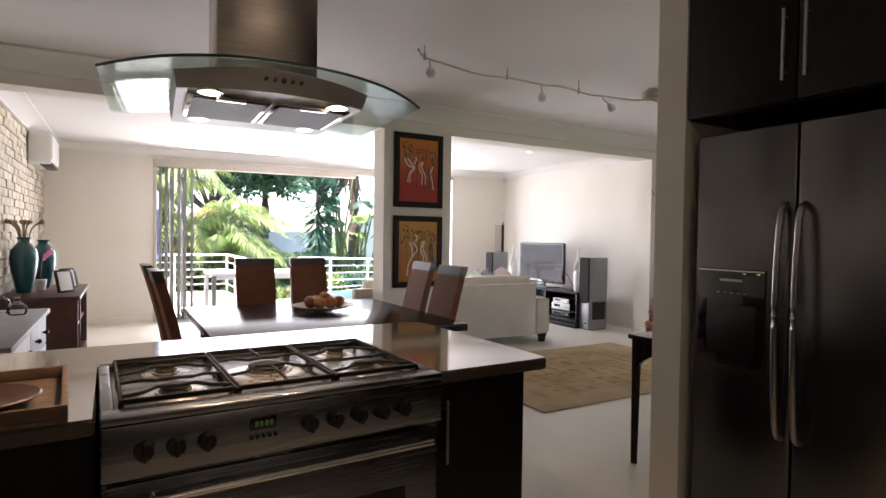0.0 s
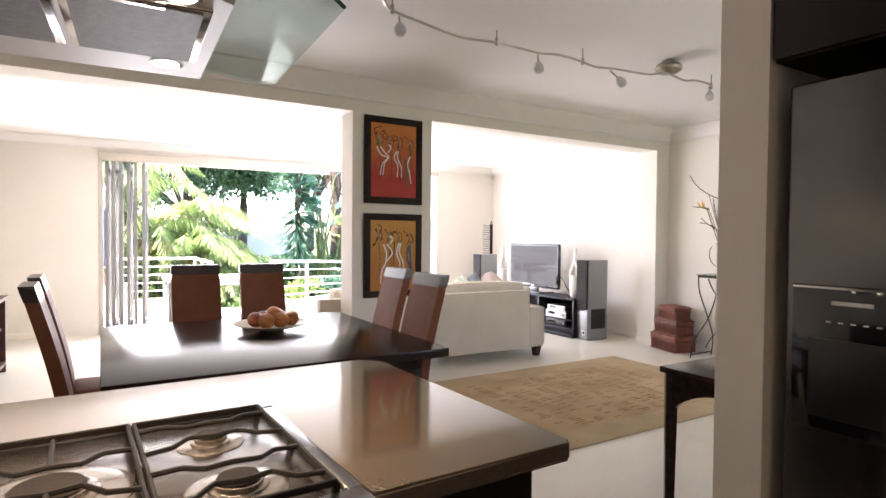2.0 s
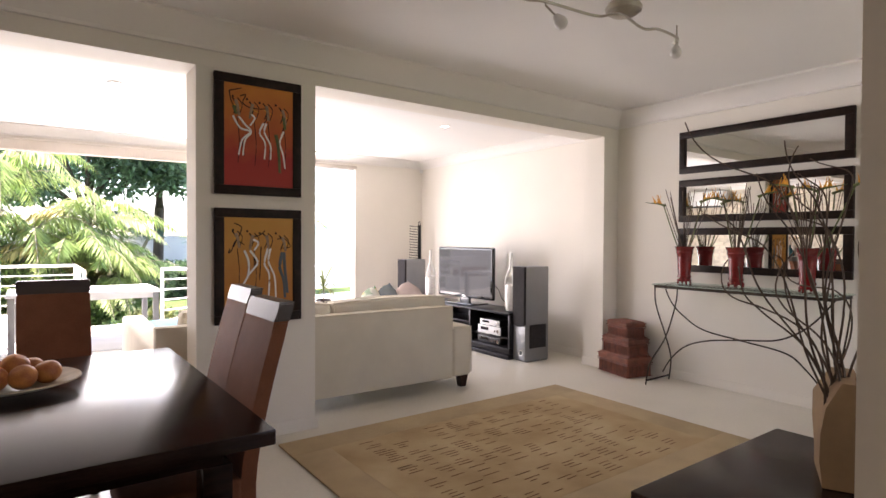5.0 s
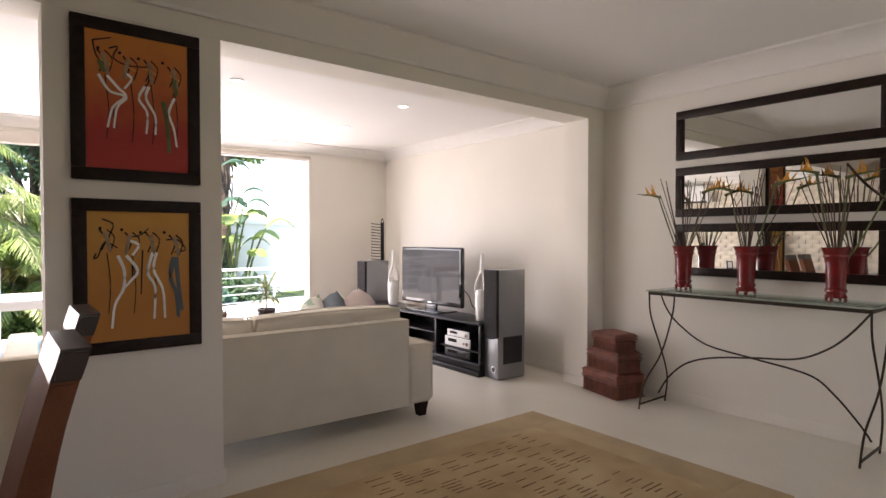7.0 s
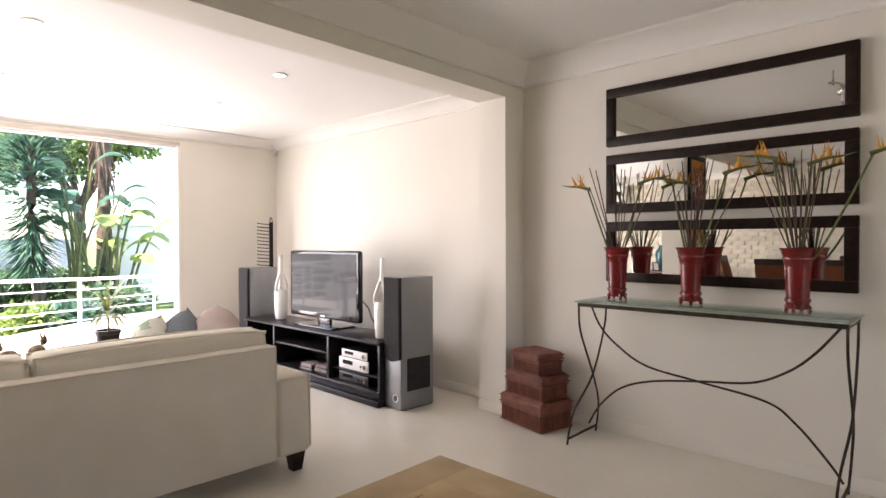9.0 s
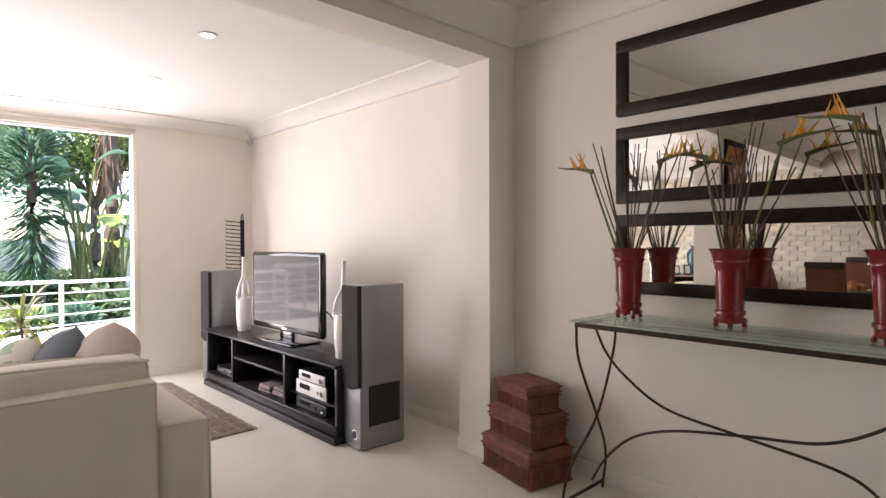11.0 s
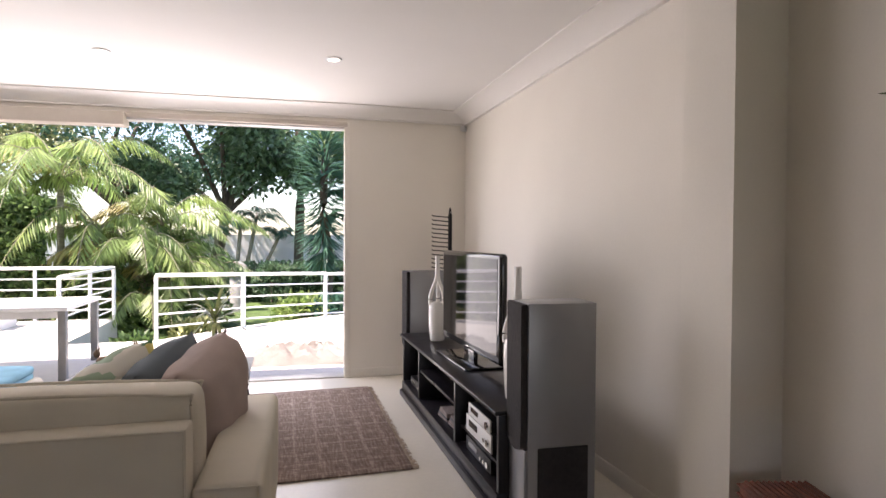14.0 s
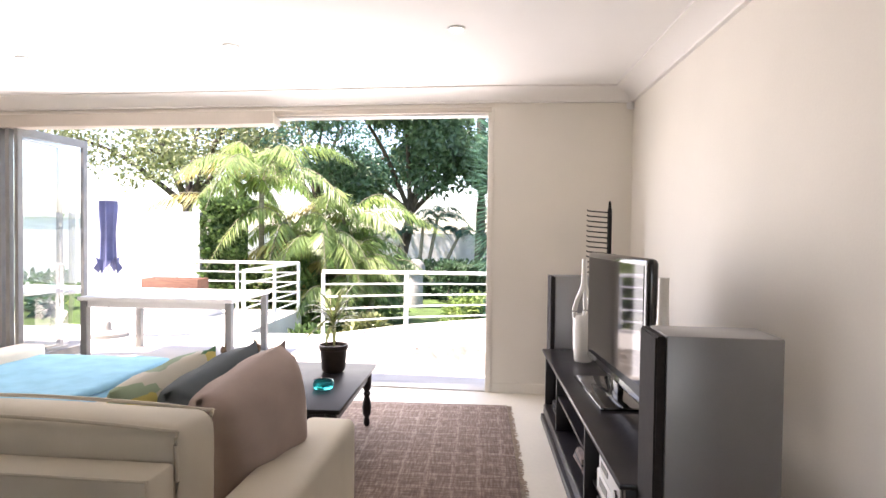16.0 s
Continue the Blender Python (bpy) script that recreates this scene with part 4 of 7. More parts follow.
def painting(z0, z1, art, label, flip):
    x0, x1, y = 2.318, 2.915, 5.46
    t = thing("painting", label, "painting", pose((x0 + x1) / 2, y, z0))
    w, h = (x1 - x0) / 2, z1 - z0
    f = 0.062
    for a, b, c, d in ((-w, w, 0, f), (-w, w, h - f, h), (-w, -w + f, f, h - f), (w - f, w, f, h - f)):
        bm = bm_new()
        box(bm, a, b, -0.032, -0.001, c, d, bevel=0.005)
        part("frame_rail", bm, "frame", t)
    part("canvas", box(bm_new(), -w + f, w - f, -0.022, -0.004, f, h - f), art, t)
    # slender curved strokes and dabs
    u0, uw, v0, vh = -w + f, 2 * (w - f), f, h - 2 * f
    def stroke(pts, r, material, name="stroke"):
        bm = bm_new()
        p = [(u0 + uw * (u), -0.023, v0 + vh * v) for u, v in pts]
        tube(bm, smooth_path(p, 6), r, 6, r * 0.7)
        for q in bm.verts:
            q.co.y = -0.023 + (q.co.y + 0.023) * 0.35
        part(name, bm, material, t)
    if not flip:
        for pts in ([(0.12, 0.68), (0.22, 0.57), (0.36, 0.54), (0.25, 0.45), (0.2, 0.3)], [(0.2, 0.68), (0.3, 0.6), (0.38, 0.54), (0.29, 0.45), (0.26, 0.3)],
                    [(0.56, 0.64), (0.5, 0.54), (0.58, 0.44), (0.57, 0.28)], [(0.6, 0.64), (0.57, 0.55), (0.66, 0.42), (0.66, 0.28)], [(0.86, 0.58), (0.8, 0.46), (0.85, 0.34), (0.88, 0.2)],
                    [(0.36, 0.72), (0.43, 0.68), (0.36, 0.6)]):
            stroke(pts, 0.008, "paper")
        for pts in ([(0.07, 0.92), (0.1, 0.82), (0.16, 0.76)], [(0.22, 0.88), (0.3, 0.9), (0.26, 0.82), (0.36, 0.78), (0.52, 0.78), (0.62, 0.8)], [(0.14, 0.78), (0.17, 0.7)], [(0.6, 0.78), (0.6, 0.68), (0.56, 0.64)], [(0.84, 0.74), (0.87, 0.66), (0.84, 0.58)], [(0.07, 0.92), (0.24, 0.96)], [(0.25, 0.45), (0.28, 0.3)]):
            stroke(pts, 0.0045, "iron")
        for pts in ([(0.74, 0.54), (0.78, 0.4), (0.8, 0.15)], [(0.13, 0.78), (0.17, 0.70)], [(0.86, 0.72), (0.88, 0.6)]):
            stroke(pts, 0.014, "green_stem")
    else:
        for pts in ([(0.28, 0.66), (0.34, 0.54), (0.33, 0.4), (0.25, 0.28), (0.22, 0.1)], [(0.36, 0.66), (0.47, 0.54), (0.4, 0.46), (0.33, 0.4)], [(0.38, 0.78), (0.48, 0.74), (0.42, 0.66)],
                    [(0.62, 0.68), (0.57, 0.52), (0.64, 0.4), (0.63, 0.15)], [(0.66, 0.68), (0.63, 0.54), (0.72, 0.38), (0.74, 0.15)]):
            stroke(pts, 0.009, "paper")
        for pts in ([(0.84, 0.64), (0.8, 0.48), (0.86, 0.34), (0.88, 0.15)], [(0.86, 0.64), (0.88, 0.45), (0.92, 0.2)]):
            stroke(pts, 0.014, "cush_grey")
        for pts in ([(0.08, 0.68), (0.06, 0.64), (0.1, 0.66), (0.16, 0.76), (0.28, 0.72)], [(0.14, 0.94), (0.24, 0.9), (0.2, 0.8), (0.22, 0.74)], [(0.38, 0.8), (0.5, 0.82), (0.58, 0.87)], [(0.6, 0.8), (0.64, 0.7)], [(0.76, 0.78), (0.88, 0.78), (0.96, 0.7), (0.84, 0.68)], [(0.52, 0.7), (0.5, 0.35)], [(0.42, 0.6), (0.42, 0.46)]):
            stroke(pts, 0.0045, "iron")
    # bodies and arms of the slender shapes
    for u, v, w in ((0.16, 0.74, 0.05), (0.40, 0.72, -0.04), (0.60, 0.72, 0.03), (0.84, 0.70, 0.05)):
        stroke([(u, v + 0.10), (u + w * 0.5, v + 0.04), (u + w, v - 0.05)], 0.013, "tan", "body_stroke")
        stroke([(u - 0.05, v + 0.12), (u + 0.01, v + 0.05), (u - 0.03, v - 0.04)], 0.005, "iron", "body_stroke")
        stroke([(u + 0.02, v + 0.12), (u + 0.09, v + 0.06), (u + 0.05, v - 0.05)], 0.004, "iron", "body_stroke")
        stroke([(u - 0.03, v + 0.05), (u + 0.08, v + 0.02)], 0.004, "petal", "arm_stroke")
        stroke([(u + 0.02, v - 0.06), (u + 0.05, v - 0.3), (u + 0.03, v - 0.52)], 0.003, "iron", "arm_stroke")
    for u, v in ((0.12, 0.87), (0.32, 0.86), (0.5, 0.84), (0.74, 0.84)):
        part("dab", ball(bm_new(), (u0 + uw * u, -0.023, v0 + vh * v), 0.008, 10, (1, 0.3, 1)), "iron", t)


def track_light():
    t = thing("track_light", "wavy metal track light with small glass spots", "ceiling light", pose(0, 0, 0))
    def placed(p):
        return (1.73 + (p[0] - 1.75) * 1.075, p[1] + 0.015 + min(0.155, 0.13 * max(0, p[0] - 1.75)), p[2] + 0.035)
    line = smooth_path([(1.64, 3.50, 2.672), (1.75, 3.63, 2.675), (1.95, 3.68, 2.68), (2.30, 3.74, 2.685), (2.54, 3.66, 2.685), (2.89, 3.63, 2.685), (3.0, 3.57, 2.68), (3.17, 3.55, 2.668),
                        (3.38, 3.58, 2.66), (3.476, 3.52, 2.65), (3.83, 3.50, 2.66), (3.88, 3.42, 2.655), (3.94, 3.39, 2.655), (4.2, 3.45, 2.66), (4.28, 3.40, 2.66), (4.5, 3.42, 2.662), (4.56, 3.485, 2.662)], 6)
    line = [Vector(placed(p)) for p in line]
    def at(x):
        return Vector(min(line, key=lambda q: abs(q[0] - x)))
    part("rail", tube(bm_new(), line, 0.0085, 8), "nickel", t)
    disc = Vector((4.12, 3.585, 2.707))
    part("canopy", lathe(bm_new(), [(0.03, -0.01), (0.07, 0.0), (0.10, 0.02), (0.105, 0.04), (0.09, 0.065), (0.06, 0.08), (0.05, CK - 2.707)], 32, pose(disc.x, disc.y, 2.707)), "nickel", t, "domed satin nickel ceiling canopy")
    for x in (1.73, 2.583, 3.32, 4.73):
        p = at(x)
        bm = bm_new()
        cyl(bm, (p.x, p.y, p.z - 0.02), (p.x, p.y, CK), 0.005, seg=8)
        cyl(bm, (p.x, p.y, p.z - 0.02), (p.x, p.y, p.z + 0.03), 0.011, seg=10)
        part("post", bm, "nickel", t)
    for x, dx, dy in ((1.80, -0.01, -0.03), (2.96, 0.0, -0.01), (3.585, 0.05, -0.03), (4.65, -0.03, -0.02)):
        p = at(x)
        e = p + Vector((dx, dy, -0.075))
        s = part("spot_stem", tube(bm_new(), [p, p + Vector((0, 0, -0.02)), e], 0.006, 8), "nickel", t)
        d = (e - p).normalized()
        q = e + d * 0.065
        bm = bm_new()
        m = Matrix.Translation(e) @ d.to_track_quat("Z", "Y").to_matrix().to_4x4()
        lathe(bm, [(0.012, -0.01), (0.02, 0.0), (0.034, 0.03), (0.036, 0.05), (0.026, 0.072), (0.008, 0.08)], 20, m)
        part("glass_shade", bm, "lampglass", s, "small frosted glass shade")


def side_table():
    x0, x1, y0, y1 = 2.515, 3.29, 1.775, 2.38
    t = thing("side_table", "dark wooden side table with an arched apron", "side table", pose(0, 0, 0))
    part("top", box(bm_new(), x0, x1, y0, y1, 0.772, 0.80, bevel=0.004), "darkwood", t)
    bm = bm_new()
    n = 14
    pts = [(y0 + 0.06 + (y1 - y0 - 0.12) * i / n, 0.60 + 0.115 * math.sin(math.pi * i / n) ** 0.7) for i in range(n + 1)]
    poly = pts + [(y1 - 0.06, 0.771), (y0 + 0.06, 0.771)]
    a = [bm.verts.new((x0 + 0.015, y, z)) for y, z in poly]
    b = [bm.verts.new((x0 + 0.04, y, z)) for y, z in poly]
    bm.faces.new(a), bm.faces.new(list(reversed(b)))
    for i in range(len(poly)):
        j = (i + 1) % len(poly)
        bm.faces.new((a[i], a[j], b[j], b[i]))
    part("apron", bm, "darkwood", t, "arched apron")
    part("apron", box(bm_new(), x0 + 0.06, x1 - 0.06, y1 - 0.04, y1 - 0.015, 0.66, 0.771), "darkwood", t)
    for x in (x0 + 0.01, x1 - 0.065):
        for y in (y0 + 0.01, y1 - 0.065):
            bm = bm_new()
            tube(bm, [(x + 0.03, y + 0.03, 0), (x + 0.0275, y + 0.0275, 0.77)], 0.026, 4, 0.039)
            bmesh.ops.rotate(bm, cent=(x + 0.0275, y + 0.0275, 0), matrix=Matrix.Rotation(radians(45), 3, "Z"), verts=bm.verts)
            part("leg", bm, "darkwood", t, smooth=20)
    bm = bm_new()
    box(bm, -0.10, 0.10, -0.06, 0.06, 0.0, 0.26)
    bmesh.ops.subdivide_edges(bm, edges=bm.edges, cuts=3, use_grid_fill=True)
    rng = random.Random(2)
    for v in bm.verts:
        k = 1 if v.co.z > 0.01 else 0
        v.co += Vector((rng.uniform(-0.008, 0.008), rng.uniform(-0.008, 0.008), 0)) * k
        if v.co.z > 0.2:
            v.co.y *= 0.4
    solid("paper_bag", bm, "kraft", "folded brown paper bag standing on the side table", "paper bag", pose(3.02, 2.10, 0.802, 0, 0, 25), smooth=30)


def curly_twigs():
    rng = random.Random(12)
    t = thing("curly_twigs", "bunch of dry curly twigs standing in the paper bag", "dried twigs", pose(3.02, 2.10, 0.83))
    for i in range(17):
        ax, ay = rng.uniform(-0.36, 0.06), rng.uniform(-0.12, 0.30)
        h = rng.uniform(0.55, 1.0)
        ph, rr = rng.uniform(0, 6.28), rng.uniform(0.02, 0.075)
        pts = []
        for k in range(34):
            u = k / 33
            w = rr * u * (1.3 - 0.3 * u)
            pts.append((ax * u ** 1.3 + w * math.cos(ph + 9 * u), ay * u ** 1.3 + w * math.sin(ph + 9 * u), 0.02 + h * (u - 0.22 * max(0, u - 0.7) ** 1.2 * 3) + 0.4 * w * math.sin(ph + 13 * u)))
        part("twig", tube(bm_new(), pts, 0.0036, 5, 0.0016), "stem", t)


def air_conditioner():
    t = thing("air_conditioner", "white split air conditioner high on the brick wall", "air conditioner", pose(-1.20, 0, 0))
    part("housing", box(bm_new(), 0.004, 0.24, 8.16, 8.98, 2.19, 2.56, bevel=0.02, seg=3), "plug", t)
    part("vent", box(bm_new(), 0.12, 0.243, 8.20, 8.94, 2.182, 2.22, bevel=0.004), "black", t, "dark air outlet")
    part("front_panel", box(bm_new(), 0.235, 0.25, 8.17, 8.97, 2.25, 2.54, bevel=0.006), "plug", t)


def low_cabinet():
    t = thing("sideboard", "dark brown wooden open-ended sideboard against the brick wall", "sideboard", pose(-1.21, 6.25, 0))
    for a in ((0, 0.65, 0, 1.5, 0.735, 0.77), (0, 0.63, 0.02, 1.48, 0.08, 0.11), (0, 0.63, 0.02, 0.05, 0.0, 0.735), (0, 0.63, 1.45, 1.48, 0.0, 0.735), (0, 0.02, 0.05, 1.45, 0.11, 0.735), (0.02, 0.61, 0.74, 0.77, 0.11, 0.735), (0.02, 0.60, 0.05, 1.45, 0.42, 0.445)):
        part("board", box(bm_new(), *a, bevel=0.003), "redwood", t)
    for i, (y, h, c) in enumerate(((0.55, 0.55, "teal"), (1.12, 0.52, "teal"))):
        prof = [(0.075, 0), (0.095, 0.05), (0.135, 0.22), (0.15, 0.34), (0.14, 0.42), (0.09, 0.475), (0.06, 0.50), (0.062, 0.525), (0.08, 0.545), (0.075, 0.55)]
        solid("vase", lathe(bm_new(), [(r * 0.8, z * h / 0.55) for r, z in prof], 32), c, "teal glazed urn on the sideboard", "vase", pose(-1.06 + 0.1 * i, 6.25 + y, 0.771), "teal urns", smooth=60)
    bm = bm_new()
    rng = random.Random(8)
    for i in range(14):
        x, y = rng.uniform(-0.16, 0.16), rng.uniform(-0.16, 0.16)
        tube(bm, smooth_path([(x * 0.2, y * 0.2, 0.35), (x * 0.4, y * 0.4, 0.6), (x, y, 0.66 + rng.uniform(0, 0.05))], 4), 0.006, 5)
        ball(bm, (x, y, 0.68), 0.022, 8)
    solid("dried_flowers", bm, "tan", "dried brown seed heads in the urn", "dried flowers", pose(-1.06, 6.80, 0.772 + 0.02))
    for i, (y, w, h) in enumerate(((0.42, 0.18, 0.23), (0.68, 0.15, 0.19), (0.9, 0.17, 0.22), (1.12, 0.13, 0.18), (1.32, 0.12, 0.16))):
        t2 = thing("photo_frame", "small dark standing photo frame on the sideboard", "photo frame", pose(-0.70, 6.25 + y, 0.773, 0, -14, -42), "photo frames")
        part("surround", box(bm_new(), -0.01, 0.01, -w / 2, w / 2, 0, h, bevel=0.003), "frame", t2)
        part("print", box(bm_new(), 0.0102, 0.012, -w / 2 + 0.02, w / 2 - 0.02, 0.02, h - 0.02), "paper", t2)
        part("strut", box(bm_new(), -0.075, -0.0101, -0.015, 0.015, 0.0, 0.01), "frame", t2)
    t3 = thing("orchid", "pink orchid in a white pot on the sideboard", "plant", pose(-0.95, 7.02, 0.772))
    part("pot", lathe(bm_new(), [(0.045, 0), (0.06, 0.11), (0.055, 0.115)], 20), "white_ceramic", t3)
    bm = bm_new()
    tube(bm, smooth_path([(0, 0, 0.1), (0.01, 0.02, 0.28), (0.03, 0.12, 0.38)], 5), 0.004, 5)
    part("stem", bm, "green_stem", t3)
    for i in range(6):
        p = Vector((0.02 + 0.01 * i % 3, 0.02 + 0.025 * i, 0.34 + 0.012 * i))
        bm = bm_new()
        for k in range(5):
            an = k * 1.257 + i
            ball(bm, p + Vector((0.008, 0.024 * math.cos(an), 0.024 * math.sin(an))), 0.02, 8, (0.25, 1, 0.8))
        part("blossom", bm, "pink", t3)
    # grey drawers
    d = thing("chest_of_drawers", "grey painted chest of drawers with dark pulls", "drawers", pose(-1.21, 3.55, 0))
    part("carcass", box(bm_new(), 0, 0.47, 0, 1.68, 0.06, 0.75, bevel=0.004), "drawers", d)
    part("top", box(bm_new(), 0, 0.51, -0.02, 1.70, 0.751, 0.785, bevel=0.006), "drawers", d)
    part("plinth", box(bm_new(), 0.0, 0.45, 0.02, 1.66, 0, 0.06), "drawers", d)
    for j in range(3):
        for i in range(2):
            w = part("drawer", box(bm_new(), 0.4705, 0.488, 0.03 + i * 0.82, 0.83 + i * 0.82, 0.09 + j * 0.22, 0.30 + j * 0.22, bevel=0.004), "drawers", d)
            for k in (0.2, 0.6):
                y = 0.03 + i * 0.82 + k
                bm = bm_new()
                cyl(bm, (0.488, y, 0.195 + j * 0.22), (0.508, y, 0.195 + j * 0.22), 0.008)
                ball(bm, (0.512, y, 0.195 + j * 0.22), 0.016, 12)
                part("pull", bm, "black", w, "round black pull")
    for i, (x, y, h) in enumerate(((-0.98, 5.05, 0.2), (-0.86, 4.9, 0.14), (-1.02, 4.75, 0.25))):
        solid("decanter", lathe(bm_new(), [(0.05, 0), (0.062, 0.02), (0.058, h * 0.45), (0.02, h * 0.65), (0.018, h * 0.85), (0.026, h * 0.87), (0.02, h)], 20), "glass", "clear cut glass decanter on the drawers", "decanter", pose(x, y, 0.787), "decanters")
    board = thing("serving_tray", "worn brown wooden serving tray on the worktop", "tray", pose(-0.55, 1.76, 0.932, 0, 0, 4))
    part("base", box(bm_new(), -0.22, 0.22, -0.24, 0.24, 0, 0.012, bevel=0.004), "tray_wood", board)
    for a in ((-0.22, 0.22, -0.24, -0.225), (-0.22, 0.22, 0.225, 0.24), (-0.22, -0.205, -0.225, 0.225), (0.205, 0.22, -0.225, 0.225)):
        part("rim", box(bm_new(), *a, 0.0121, 0.045, bevel=0.003), "tray_wood", board)
    bm = lathe(bm_new(), [(0.06, 0), (0.085, 0.008), (0.12, 0.03), (0.115, 0.034), (0.07, 0.014)], 28)
    solid("wooden_dish", bm, "redwood", "low brown wooden dish on the tray", "dish", pose(-0.50, 1.70, 0.9445))


range_cooker()
extractor_hood()
refrigerator()
overhead_cabinet()
dining_table()
dining_bench()
chair = dining_chair()
chair.matrix_world = pose(0.925, 5.315, 0, 0, 0, 181)
for x, y, a in ((1.452, 5.34, 180), (1.835, 3.945, 91), (1.94, 4.65, 90), (0.32, 4.07, -88), (0.29, 4.72, -88)):
    copy_thing(chair, pose(x, y, 0, 0, 0, a))
fruit_bowl()
painting(1.70, 2.508, "art_red", "red and orange painting of slender curving strokes, dark frame", False)
painting(0.823, 1.607, "art_gold", "golden painting of slender curving strokes, dark frame", True)
track_light()
side_table()
curly_twigs()
air_conditioner()
low_cabinet()
for hx, hy in ((-0.195, 1.753), (0.195, 1.753), (-0.195, 2.2), (0.195, 2.2)):
    lamp("hood_spot", "SPOT", 4, HOOD @ pose(hx, hy, 1.80), 0.02, color=(1, 0.72, 0.42), spot=110)

# ---- living room and hall ----
M["rug_border"] = mat("rug_border_wool", (0.46, 0.345, 0.20), 0.95, vary=0.12, scale=3, bump=0.5, bscale=160)
M["rug_dash"] = mat("rug_brown_yarn", (0.20, 0.10, 0.045), 0.95, vary=0.25, scale=20, bump=0.4, bscale=200)
M["fringe"] = mat("rug_fringe", (0.42, 0.34, 0.26), 0.95, vary=0.2, scale=30)
M["carved"] = mat("carved_wood", (0.12, 0.07, 0.04), 0.7, vary=0.5, scale=25, color2=(0.4, 0.3, 0.2))


def soft_box(bm, x0, x1, y0, y1, z0, z1, bevel=0.04, puff=0.0, seg=4, cuts=5):
    """An upholstered block: rounded edges and gently swollen faces."""
    b2 = bm_new()
    box(b2, x0, x1, y0, y1, z0, z1)
    bmesh.ops.bevel(b2, geom=list(b2.edges), offset=bevel, segments=seg, affect="EDGES", profile=0.5)
    if puff:
        big = [e for e in b2.edges if e.calc_length() > 0.12]
        bmesh.ops.subdivide_edges(b2, edges=big, cuts=cuts, use_grid_fill=True)
        c = Vector(((x0 + x1) / 2, (y0 + y1) / 2, (z0 + z1) / 2))
        h = Vector(((x1 - x0) / 2, (y1 - y0) / 2, (z1 - z0) / 2))
        for v in b2.verts:
            d = v.co - c
            n = [d[i] / h[i] for i in range(3)]
            for i in range(3):
                j, k = (i + 1) % 3, (i + 2) % 3
                v.co[i] += puff * n[i] * (1 - n[j] ** 2) * (1 - n[k] ** 2)
    me = bpy.data.meshes.new("tmp")
    b2.to_mesh(me)
    b2.free()
    bm.from_mesh(me)
    bpy.data.meshes.remove(me)
    return bm


def piping(bm, pts, r=0.006):
    return tube(bm, pts, r, 6)


def sofa():
    t = thing("corner_sofa", "large cream upholstered corner sofa with a chaise end", "sofa", pose(4.72, 5.72, 0, 0, 0, -2) @ pose(-4.72, -5.72, 0))
    part("back_frame", soft_box(bm_new(), 2.02, 4.51, 5.70, 5.81, 0.11, 0.785, 0.012, seg=2), "sofa", t)
    p = part("arm", soft_box(bm_new(), 4.515, 4.738, 5.71, 6.83, 0.11, 0.585, 0.035, 0.006), "sofa", t)
    part("arm", soft_box(bm_new(), 2.0, 2.2, 5.815, 8.05, 0.11, 0.60, 0.03, 0.006), "sofa", t)
    part("seat_base", soft_box(bm_new(), 2.205, 4.51, 5.815, 6.74, 0.11, 0.29, 0.015, seg=2), "sofa", t)
    part("chaise_base", soft_box(bm_new(), 2.205, 3.16, 6.745, 8.05, 0.11, 0.29, 0.015, seg=2), "sofa", t)
    for x0, x1 in ((3.185, 3.845), (3.85, 4.51)):
        part("seat_cushion", soft_box(bm_new(), x0, x1, 5.96, 6.78, 0.292, 0.455, 0.035, 0.012), "sofa", t)
    part("seat_cushion", soft_box(bm_new(), 2.21, 3.175, 5.96, 8.07, 0.292, 0.455, 0.035, 0.012), "sofa", t)
    for x0, x1 in ((2.21, 3.355), (3.365, 4.51)):
        c = part("back_cushion", soft_box(bm_new(), x0, x1, 5.82, 6.03, 0.46, 0.865, 0.045, 0.02), "sofa", t)
        for y in (5.832, 6.018):
            piping(bm := bm_new(), smooth_path([(x0 + 0.012, y, 0.5), (x0 + 0.012, y, 0.82), (x0 + 0.06, y, 0.86), ((x0 + x1) / 2, y, 0.878), (x1 - 0.06, y, 0.86), (x1 - 0.012, y, 0.82), (x1 - 0.012, y, 0.5)], 6), 0.006)
            part("piping", bm, "sofa", c)
    for pts in ([(2.03, 5.702, 0.778), (4.50, 5.702, 0.778), (4.505, 5.702, 0.12)], [(4.733, 5.715, 0.14), (4.728, 5.715, 0.575), (4.53, 5.715, 0.58)]):
        part("piping", piping(bm_new(), pts, 0.005), "sofa", t)
    for x, y in ((4.66, 5.77), (4.66, 6.77), (2.06, 5.745), (2.06, 8.0), (3.08, 8.0)):
        bm = bm_new()
        tube(bm, [(x, y, 0), (x, y, 0.112)], 0.042, 4, 0.062)
        bmesh.ops.rotate(bm, cent=(x, y, 0), matrix=Matrix.Rotation(radians(45), 3, "Z"), verts=bm.verts)
        part("foot", bm, "darkwood", t, "tapered dark wooden foot", smooth=20)


